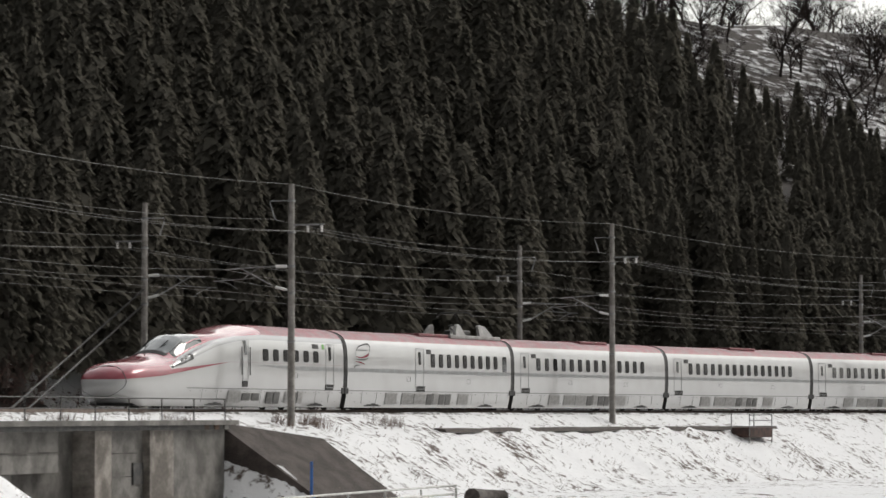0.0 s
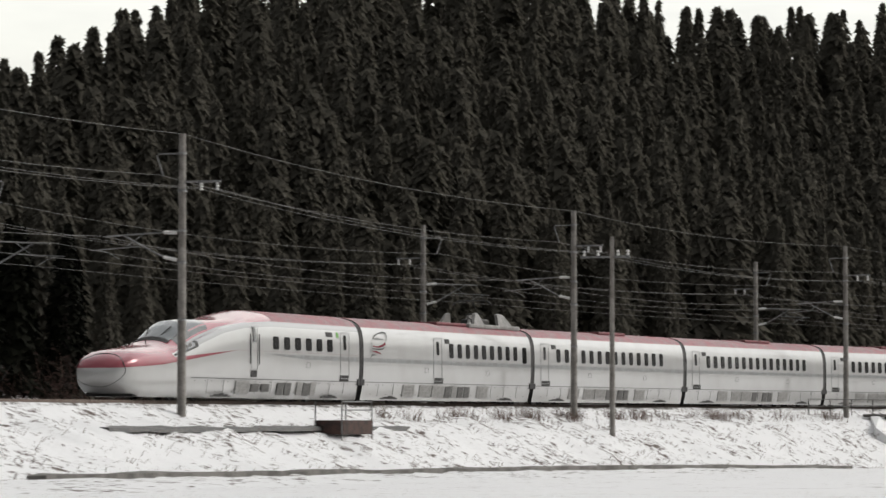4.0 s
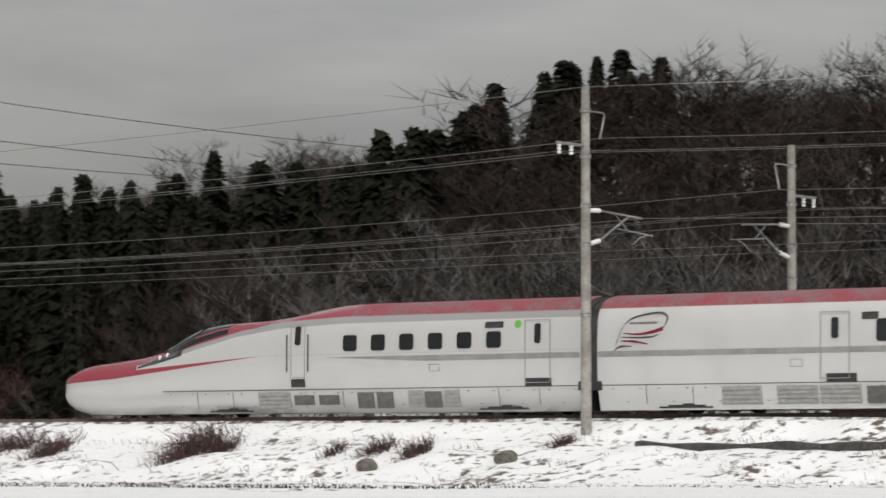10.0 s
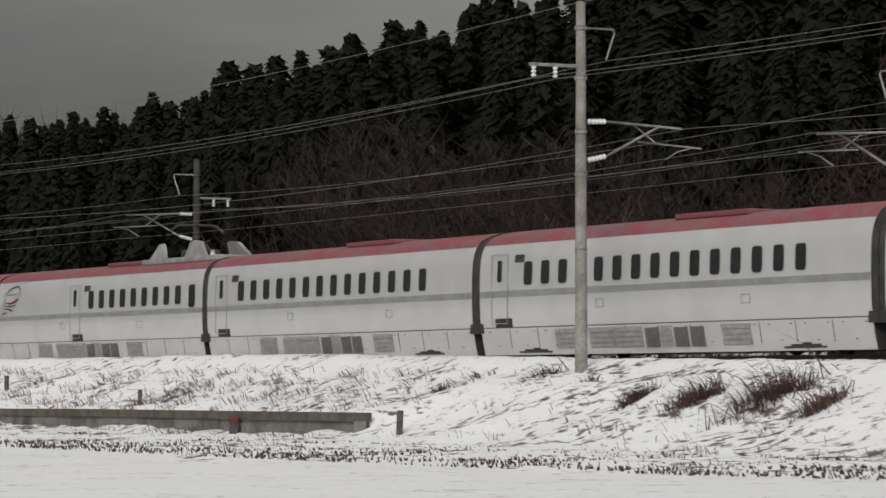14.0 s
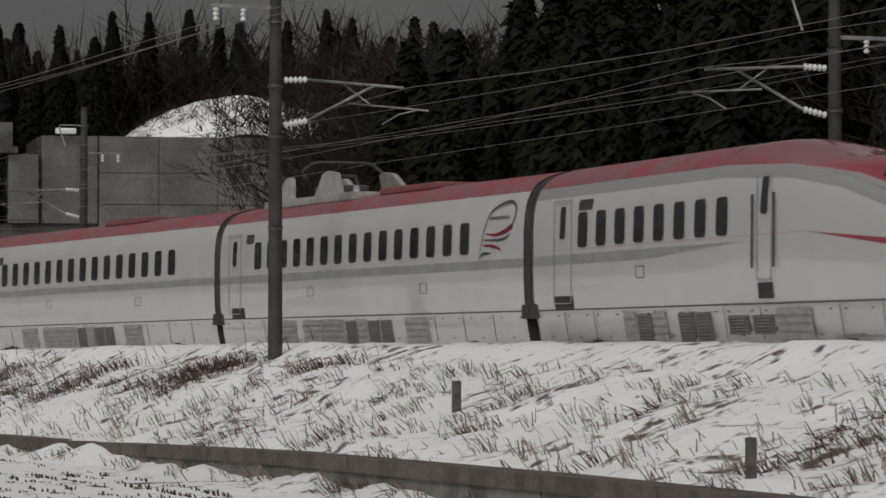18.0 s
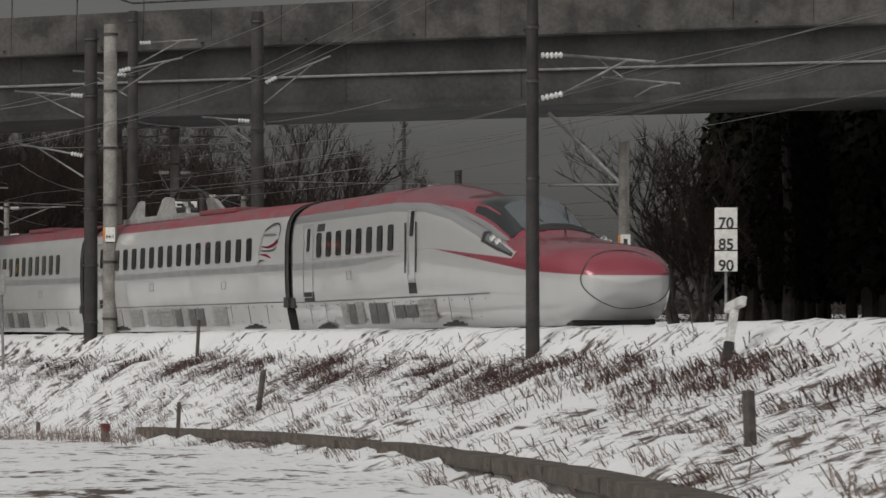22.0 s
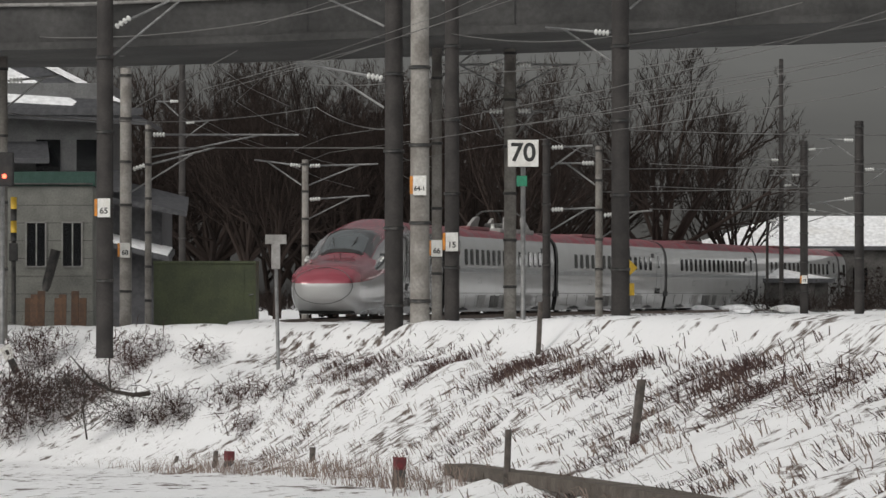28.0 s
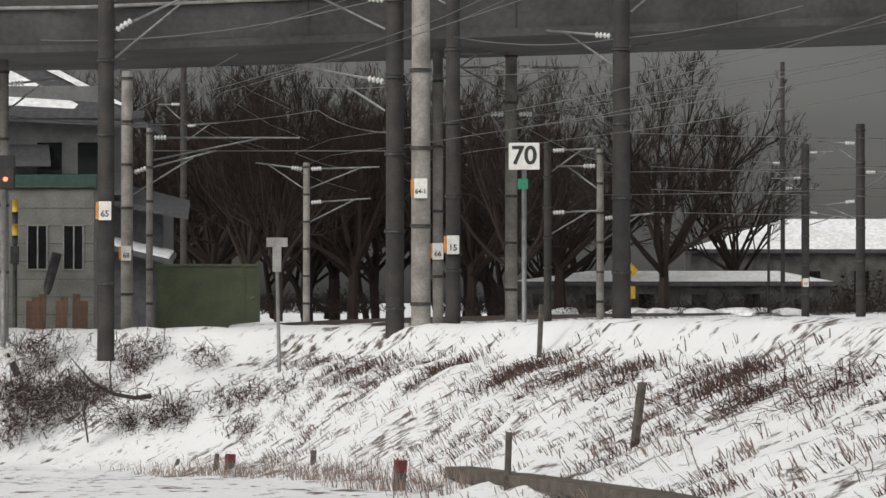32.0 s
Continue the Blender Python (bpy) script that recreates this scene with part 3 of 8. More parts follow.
def rounded_pane(name, w, h, r, material, depth=0.025):
    """A window with round corners, in the plane of the side wall (x along, z up), outside towards +y."""
    pts = []
    for cx, cz, a0 in ((w / 2 - r, h / 2 - r, 0), (-w / 2 + r, h / 2 - r, 90), (-w / 2 + r, -h / 2 + r, 180), (w / 2 - r, -h / 2 + r, 270)):
        for k in range(4):
            a = radians(a0 + 30 * k)
            pts.append((cx + r * math.cos(a), cz + r * math.sin(a)))
    n = len(pts)
    v = [(x, 0, z) for x, z in pts] + [(x * 0.97, depth, z * 0.97) for x, z in pts]
    f = [tuple(range(n, 2 * n))] + [(k, (k + 1) % n, n + (k + 1) % n, n + k) for k in range(n)]
    return mesh_of(name, v, f, material)


PANE = rounded_pane("window", 0.58, 0.52, 0.1, GLASS)
PANE_S = rounded_pane("window", 0.46, 0.66, 0.1, GLASS)
SLIT = rounded_pane("door_window", 0.24, 0.62, 0.07, GLASS)
SIGNP = rounded_pane("destination_display", 0.72, 0.2, 0.03, RUBBER_SHADE, 0.015)
STEPP = rounded_pane("step_recess", 1.02, 0.26, 0.02, RUBBER_SHADE, 0.012)
STEPS = rounded_pane("step_recess", 0.6, 0.26, 0.02, RUBBER_SHADE, 0.012)


def frame_lines(name, w, h, t, material, depth=0.012):
    g = []
    for x0, x1, z0, z1 in ((-w / 2, w / 2, h / 2 - t, h / 2), (-w / 2, w / 2, -h / 2, -h / 2 + t), (-w / 2, -w / 2 + t, -h / 2, h / 2), (w / 2 - t, w / 2, -h / 2, h / 2)):
        g.append(box_geo(x0, x1, 0, depth, z0, z1))
    v, f = join_geo(g)
    return mesh_of(name, v, f, material)


DOORLINE = frame_lines("door_seal", 0.98, 1.95, 0.025, GREYP)
HATCH = frame_lines("hatch", 0.42, 0.22, 0.012, SEAM, 0.006)


def louvre(name, w, h, n, upright, material):
    g = [box_geo(-w / 2, w / 2, 0, 0.008, -h / 2, h / 2)]
    for i in range(n):
        if upright:
            c = -w / 2 + (i + 0.5) * w / n
            g.append(box_geo(c - 0.3 * w / n, c + 0.3 * w / n, 0.008, 0.03, -h / 2 + 0.02, h / 2 - 0.02))
        else:
            c = -h / 2 + (i + 0.5) * h / n
            g.append(box_geo(-w / 2 + 0.02, w / 2 - 0.02, 0.008, 0.03, c - 0.3 * h / n, c + 0.3 * h / n))
    v, f = join_geo(g)
    return mesh_of(name, v, f, material)


DARKVENT = mat("dark_vent_mesh", (0.17, 0.166, 0.16), 0.7, 0, (0.13, 0.127, 0.122), 5, 40)
LOUV = louvre("vent", 0.85, 0.32, 6, False, DARKVENT)
LOUV2 = louvre("vent", 0.68, 0.52, 9, False, DARKVENT)
LOUV3 = louvre("vent", 1.38, 0.54, 4, False, VENT)
LOUV4 = louvre("vent", 0.62, 0.54, 4, False, VENT)


def on_side(me, name, car, x, z, sides=(1, -1), label="", lift=0.004):
    for sd in sides:
        lean = math.degrees(math.atan2(side_y(z + 0.2) - side_y(z - 0.2), 0.4))
        m = Matrix.Translation((x, sd * (side_y(z) + lift), z)) @ Matrix.Rotation(0 if sd > 0 else math.pi, 4, "Z") @ Matrix.Rotation(radians(-lean), 4, "X")
        part(name, me, car, m, label)


def side_band(name, x0, x1, z0, z1, material, lift=0.004, cuts=12, taper=None):
    """A painted line that hugs both side walls; taper: x where it runs out to a point."""
    v, f = [], []
    for sd in (1, -1):
        o = len(v)
        for i in range(cuts + 1):
            x = x0 + (x1 - x0) * i / cuts
            k = 1.0
            if taper is not None:
                k = max(0.06, min(1.0, abs(x - taper) / 4.0))
            a, c = z1 - (z1 - z0) * k, z1
            v += [(x, sd * (side_y(a) + lift), a), (x, sd * (side_y(c) + lift), c)]
        for i in range(cuts):
            q = (o + 2 * i, o + 2 * i + 2, o + 2 * i + 3, o + 2 * i + 1)
            f.append(q if sd < 0 else q[::-1])
    return mesh_of(name, v, f, material)


def underframe(car, x0, x1):
    part("underframe", box("underframe", x0, x1, -1.1, 1.1, 0.3, 0.75, RUBBER_SHADE), car, label="dark underframe behind the skirts")
    for bx in (x0 + 3.0, x1 - 3.0):
        bogie = part("bogie", box("bogie", -1.6, 1.6, -1.18, 1.18, 0.32, 0.62, RUBBER_SHADE, 0.05), car, Matrix.Translation((bx, 0, 0)), "dark bogie frame with wheels")
        for wx in (-1.1, 1.1):
            for wy in (-0.74, 0.74):
                part("wheel", WHEEL, bogie, Matrix.Translation((wx, wy, 0.41)))


WHEEL = tube("wheel", [(0, -0.065, 0), (0, 0.065, 0)], 0.41, DSTEEL, 20)


def skirt_details(car, x0, x1, layout):
    part("skirt_seam", side_band("skirt_seam", x0, x1, 0.855, 0.885, SEAM, 0.005, 4), car, label="dark riveted seam above the skirt")
    n = int((x1 - x0) / 1.55)
    seam = box("skirt_joint", -0.008, 0.008, 0, 0.008, -0.27, 0.27, SEAM)
    for i in range(1, n):
        on_side(seam, "skirt_joint", car, x0 + (x1 - x0) * i / n, 0.56)
    for kind, x in layout:
        if kind in "bd":
            for dx in (-0.4, 0.4) if kind == "b" else (0.0,):
                on_side(LOUV2, "vent", car, x + dx, 0.5, label="dark mesh vent in a pale frame")
        elif kind == "a":
            on_side(LOUV, "vent", car, x, 0.53, label="dark louvred vent")
        else:
            on_side(LOUV3 if kind == "c" else LOUV4, "vent", car, x, 0.53, label="grey ribbed vent panel")
    latch = box("latch", -0.035, 0.035, 0, 0.012, -0.012, 0.012, SEAM)
    for i in range(n):
        for dx, z in ((0.2, 0.76), (1.2, 0.76), (0.7, 0.36)):
            on_side(latch, "latch", car, x0 + (x1 - x0) * i / n + dx, z)
    # black patches laid on the skirt stand for the shaded bogie gap
    cut = mesh_of("bogie_gap_patch", *join_geo([box_geo(-0.95, 0.95, 0, 0.012, -0.05, 0.0), box_geo(-0.7, 0.62, 0.001, 0.013, -0.02, 0.05), box_geo(-0.3, 0.1, 0.002, 0.014, 0.0, 0.09)]), RUBBER_SHADE)
    for bx in (x0 + 3.0, x1 - 3.0):
        on_side(cut, "bogie_gap_patch", car, bx, 0.21)


def ribbon(pts, widths):
    """A flat swoosh in the plane of the side wall through (x, z) points."""
    pts = [Vector((a, 0, b)) for a, b in pts]
    fine, wd = [], []
    n = len(pts)
    for i in range((n - 1) * 5 + 1):
        k, t = min(i // 5, n - 2), i / 5 - min(i // 5, n - 2)
        p0, p1, p2, p3 = pts[max(k - 1, 0)], pts[k], pts[k + 1], pts[min(k + 2, n - 1)]
        fine.append(0.5 * (2 * p1 + (p2 - p0) * t + (2 * p0 - 5 * p1 + 4 * p2 - p3) * t * t + (3 * p1 - p0 - 3 * p2 + p3) * t ** 3))
        wd.append(widths[k] + (widths[k + 1] - widths[k]) * t)
    v, f = [], []
    for i, p in enumerate(fine):
        d = fine[min(i + 1, len(fine) - 1)] - fine[max(i - 1, 0)]
        nrm = Vector((-d.z, 0, d.x)).normalized() * wd[i] / 2
        v += [p - nrm, p + nrm]
    for i in range(len(fine) - 1):
        f.append((2 * i, 2 * i + 2, 2 * i + 3, 2 * i + 1))
    return v, f + [tuple(reversed(q)) for q in f]


def emblem(car, x, z, flip):
    """The swept emblem beside the end of the car: an open ring and streaks that fan out below it."""
    strokes = (("emblem_ring", [(-0.58, 0.25), (-0.34, 0.42), (0.15, 0.54), (0.7, 0.58), (0.93, 0.45), (0.88, 0.25), (0.75, 0.07)], [0.02, 0.04, 0.05, 0.06, 0.06, 0.04, 0.02], SEAM),
               ("emblem_stem", [(-0.92, -0.45), (-0.72, 0.05), (-0.55, 0.3)], [0.02, 0.04, 0.02], GREYP),
               ("emblem_red_streak", [(-0.63, -0.02), (-0.1, -0.06), (0.4, 0.0), (0.78, 0.1)], [0.02, 0.06, 0.1, 0.12], REDP),
               ("emblem_streak", [(-0.7, -0.14), (-0.1, -0.16), (0.4, -0.14), (0.66, -0.06)], [0.02, 0.05, 0.05, 0.02], SEAM),
               ("emblem_streak", [(-0.72, -0.25), (-0.2, -0.28), (0.25, -0.36)], [0.02, 0.07, 0.03], REDP),
               ("emblem_streak", [(-0.95, -0.54), (-0.7, -0.42), (-0.3, -0.42)], [0.02, 0.06, 0.02], SEAM),
               ("emblem_bar", [(-0.42, 0.28), (0.1, 0.28), (0.58, 0.28)], [0.06, 0.06, 0.06], GREYP))
    for sd in (1, -1):
        lean = math.degrees(math.atan2(side_y(z + 0.5) - side_y(z - 0.5), 1.0))
        rot = Matrix.Translation((x, sd * (side_y(z) + 0.012), z)) @ Matrix.Rotation(0 if sd > 0 else math.pi, 4, "Z") @ Matrix.Rotation(radians(-lean), 4, "X") @ Matrix.Diagonal((-1, 1, 1, 1))
        for nm, pts, wd, mt in strokes:
            v, f = move_geo(ribbon(pts, wd), rot)
            part(nm, mesh_of(nm, v, f, mt), car)


def gangway(car, x, end):
    """Half of the black bellows between two cars, with the coupler box below."""
    prof = [(y * 0.985, z) for y, z in SIDE if z > 0.8] + [(y * 0.985, z - 0.03) for y, z in ROOF[1:]]
    part("bellows", shell("bellows", prof, x, x + 0.27 * end, RUBBER_SHADE, 2), car, label="black rubber gangway bellows")
    part("coupler_box", box("coupler_box", min(x - 0.15 * end, x + 0.27 * end), max(x - 0.15 * end, x + 0.27 * end), -1.46, 1.46, 0.72, 1.0, RUBBER_SHADE, 0.03), car, label="black coupler housing")


def end_face(car, x):
    prof = SIDE + ROOF[1:]
    ring = [(x, y, z) for y, z in prof] + [(x, -y, z) for y, z in reversed(prof[:-1])]
    part("end_wall", mesh_of("end_wall", ring, [tuple(range(len(ring)))], RUBBER_SHADE), car)


def pantograph(car, x, raised, face):
    """Roof fairing with two upswept ears and the folded or raised collector between them."""
    ears = (((-2.75, 3.6), (-1.85, 4.2), (-1.3, 4.26), (-1.0, 4.2), (-0.85, 3.6)), ((0.85, 3.6), (1.3, 4.1), (1.5, 4.24), (1.75, 4.2), (2.35, 3.6)))
    for prof in ears:
        for sd in (1, -1):
            n = len(prof)
            v = [(x + px, sd * (0.98 - 0.3 * (pz - 3.5)), pz) for px, pz in prof] + [(x + px, sd * (0.84 - 0.3 * (pz - 3.5)), pz) for px, pz in prof]
            f = [tuple(range(n)), tuple(reversed(range(n, 2 * n)))] + [(i, n + i, n + (i + 1) % n, (i + 1) % n) for i in range(n)]
            part("pantograph_fairing", mesh_of("pantograph_fairing", v, f, GREYW), car, label="grey noise-shielding roof fairing")
    part("pantograph_base", box("pantograph_base", x - 3.6, x + 2.9, -0.95, 0.95, 3.5, 3.7, GREYW, 0.06), car, label="grey raised roof plinth")
    arm = part("pantograph", tube("pantograph", [(x - 0.2, 0, 3.7), (x - 0.9 * face, 0, 3.95), (x + 0.2 * face, 0, 4.83 if raised else 4.5)], [0.09, 0.06, 0.05], DSTEEL, 6), car, label="single-arm pantograph")
    top = 4.85 if raised else 4.52
    part("arm_base", box("arm_base", x - 0.75, x + 0.45, -0.5, 0.5, 3.7, 3.98, DSTEEL, 0.08), car, label="dark pantograph base frame")
    part("lower_arm", tube("lower_arm", [(x - 0.5, -0.3, 3.9), (x + 0.3 * face, -0.3, 4.2), (x - 0.9 * face, 0, 4.28)], [0.06, 0.05, 0.04], DSTEEL, 6), car)
    part("collector_head", tube("collector_head", [(x + 0.2 * face, -1.0, top - 0.22), (x + 0.2 * face, -0.75, top - 0.03), (x + 0.2 * face, -0.55, top), (x + 0.2 * face, 0.55, top), (x + 0.2 * face, 0.75, top - 0.03), (x + 0.2 * face, 1.0, top - 0.22)], 0.045, DSTEEL, 6), arm)
    for k in range(3):
        part("insulator", tube("insulator", [(x - 1.2 + k * 0.9, 0, 3.7), (x - 1.2 + k * 0.9, 0, 3.95)], [0.1, 0.07], PORC, 8), car)


GREYW = mat("weathered_light_grey_paint", (0.30, 0.29, 0.28), 0.55, 0, (0.22, 0.21, 0.2), 2, 10)
UNIT = mat("roof_unit_dark_red", (0.20, 0.05, 0.06), 0.6, 0, (0.14, 0.06, 0.06), 2, 10)


def middle_car(windows, panto=None, logo=None, label="", raised=False, door=8.75, extra=None):
    """A white passenger car with its red roof. windows: (first x, count, pitch)."""
    car = thing("train_car", Matrix.Identity(4), label, "train car", "cars of the train")
    part("body", shell("body", SIDE, -9.98, 9.98, WHITE), car)
    part("roof", shell("roof", ROOF, -9.98, 9.98, ROOFP), car, label="dusty red roof")
    end_face(car, 9.97)
    end_face(car, -9.97)
    part("side_stripe", side_band("side_stripe", -9.95, 9.95, 1.72, 1.9, GREYP), car, label="grey line along the side")
    part("roof_unit", box("roof_unit", -3.4, 0.2, -0.8, 0.8, 3.55, 3.70, UNIT, 0.05), car, label="roof cooling unit")
    underframe(car, -9.7, 9.7)
    x0, n, pitch = windows
    for i in range(n):
        on_side(PANE_S, "window", car, x0 - i * pitch, 2.36)
    if extra is not None:
        on_side(rounded_pane('tall_window', 0.5, 0.78, 0.1, GLASS), 'window', car, extra, 2.3)
    for dx in (door,):
        on_side(DOORLINE, "door_seal", car, dx, 1.95, label="sliding door outline")
        on_side(SLIT, "door_window", car, dx, 2.45)
        on_side(STEPP, "step_recess", car, dx - 0.2, 1.0, label="black step recess below the door")
    on_side(rounded_pane("service_display", 0.55, 0.22, 0.03, RUBBER_SHADE, 0.015), "destination_display", car, door - 1.15, 2.78)
    on_side(HATCH, "hatch", car, 3.0, 1.45)
    on_side(HATCH, "hatch", car, -4.4, 1.4)
    skirt_details(car, -9.9, 9.9, [("c", 4.9), ("c", 3.0), ("c", 1.55), ("d", 0.35), ("e", -0.4), ("b", -1.55), ("c", -3.85)])
    gangway(car, 9.98, 1)
    gangway(car, -9.98, -1)
    if panto is not None:
        pantograph(car, panto, raised, 1 if panto < 0 else -1)
    if logo is not None:
        emblem(car, logo, 2.45, 1 if logo > 0 else -1)
    return car


def nose_shell():
    """Body of an end car: long duckbill nose, bonnet, canopy and shoulders, drawn out of cross sections."""
    L = 22.6
    X = NOSE_X

    def sec(d):
        """Half section at d metres behind the tip."""
        g = lambda *p: float(np.interp(d, [a for a, _ in p], [b for _, b in p]))
        bottom = g((0, 0.66), (0.12, 0.54), (0.4, 0.42), (0.9, 0.25), (1.6, 0.12))
        w = g((0, 0.66), (0.1, 0.84), (0.3, 1.0), (0.8, 1.17), (1.6, 1.26), (3, 1.33), (5, 1.40), (8, 1.45), (11, 1.47))
        top = g((0, 1.27), (0.1, 1.40), (0.3, 1.55), (0.7, 1.74), (1.2, 1.85), (2.2, 1.95), (3.6, 2.06), (4.4, 2.24), (5.0, 2.54), (5.6, 2.83), (6.2, 3.04), (7.0, 3.13), (7.8, 3.17), (9.2, 3.19), (10.2, 3.3), (11.2, 3.47), (12.4, 3.63), (13.3, 3.65))
        sh = g((0, 1.18), (0.1, 1.28), (0.3, 1.40), (0.8, 1.56), (1.6, 1.68), (3.9, 1.76), (5.2, 2.05), (6.4, 2.36), (8.4, 2.78), (10.4, 3.05), (13.1, 3.2))
        shy = w * g((0, 0.86), (3, 0.9), (6, 0.93), (10, 0.92), (13.1, 0.885))
        val = g((0, 1.23), (0.3, 1.48), (1.2, 1.78), (3.6, 1.93), (5.2, 2.06), (6.4, 2.36), (8.4, 2.80), (10.2, 3.1), (11.4, 3.27), (13.1, 3.36))
        valy = shy * g((0, 0.75), (3.6, 0.8), (5, 0.80), (7, 0.74), (10, 0.86), (13.1, 0.9))
        can = g((0, 1.255), (0.3, 1.52), (1.2, 1.82), (3.6, 2.02), (5.0, 2.2), (6.2, 2.68), (7.2, 2.92), (8.4, 3.03), (10.2, 3.18), (11.4, 3.33), (13.1, 3.49))
        cany = valy * g((0, 0.7), (3.6, 0.72), (5, 0.82), (7, 0.88), (10, 0.82), (13.1, 0.81))
        mid = g((0, 1.0), (0.3, 1.0), (1.0, 1.1), (3, 1.2), (8, 1.6), (13, 2.0))
        pts = [(w * 0.80, bottom), (w * 0.93, bottom + 0.25 * (mid - bottom)), (w * 0.985, bottom + 0.6 * (mid - bottom)), (w, mid), (w * 0.997, mid + 0.35 * (sh - mid)), (w * 0.985, mid + 0.7 * (sh - mid)), (0.5 * (w * 0.97 + shy), mid + 0.9 * (sh - mid)), (shy, sh), (0.5 * (shy + valy), 0.5 * (sh + val) + 0.015), (valy, val), (0.5 * (valy + cany), 0.5 * (val + can)), (cany, can), (cany * 0.7, can + 0.62 * (top - can)), (cany * 0.36, can + 0.92 * (top - can)), (0.0, top)]
        k = min(1, max(0, (d - 12.0) / 1.6))
        if k > 0:
            full = SIDE + ROOF[1:]
            pick = [0, 2, 3, 4, 6, 7, 8, 9, 9.5, 10, 10.6, 11, 12, 13, 14]
            ft = [(float(np.interp(i, range(len(full)), [a for a, _ in full])), float(np.interp(i, range(len(full)), [c for _, c in full]))) for i in pick]
            pts = [(a * (1 - k) + c * k, b * (1 - k) + e * k) for (a, b), (c, e) in zip(pts, ft)]
        return pts

    ds = [0, 0.05, 0.12, 0.22, 0.35, 0.55, 0.8, 1.1, 1.5, 2.0] + [2.4 + 0.35 * i for i in range(34)] + [15, 17, 19, 21, L]
    v, f = [], []
    n = None
    for d in ds:
        p = sec(d)
        ring = [(X - d, y, z) for y, z in p] + [(X - d, -y, z) for y, z in reversed(p[:-1])]
        n = len(ring)
        v += ring
    for i in range(len(ds) - 1):
        for k in range(n - 1):
            f.append((i * n + k, i * n + k + 1, (i + 1) * n + k + 1, (i + 1) * n + k))
        f.append((i * n + n - 1, i * n, (i + 1) * n, (i + 1) * n + n - 1))
    v.append((X + 0.10, 0, 0.97))
    for k in range(n):
        f.append(((k + 1) % n, k, len(v) - 1))
    return mesh_of("body", v, f, LIVERY, True), sec


def patch(name, sec, d0, d1, k0, k1, material, cuts=8, lift=0.012, taper=0.0, sides=(1, -1)):
    """A pane laid on the nose between two section points k0..k1 and two distances, mirrored right and left if it leaves the ridge."""
    v, f = [], []
    for sd in sides:
        o = len(v)
        m = 6
        for i in range(cuts + 1):
            d = d0 + (d1 - d0) * i / cuts
            p = sec(d)
            t = i / cuts
            for j in range(m + 1):
                u = k0 + (k1 - k0) * (j / m) * (1 - taper * (1 - t))
                y = float(np.interp(u, range(len(p)), [a for a, _ in p]))
                z = float(np.interp(u, range(len(p)), [b for _, b in p]))
                v.append((NOSE_X - d + lift * 0.4, sd * (y + lift * 0.6 if y > 0.02 else 0.0), z + lift))
        for i in range(cuts):
            for j in range(m):
                q = (o + i * (m + 1) + j, o + i * (m + 1) + j + 1, o + (i + 1) * (m + 1) + j + 1, o + (i + 1) * (m + 1) + j)
                f.append(q if sd > 0 else q[::-1])
    return mesh_of(name, v, f, material, True)


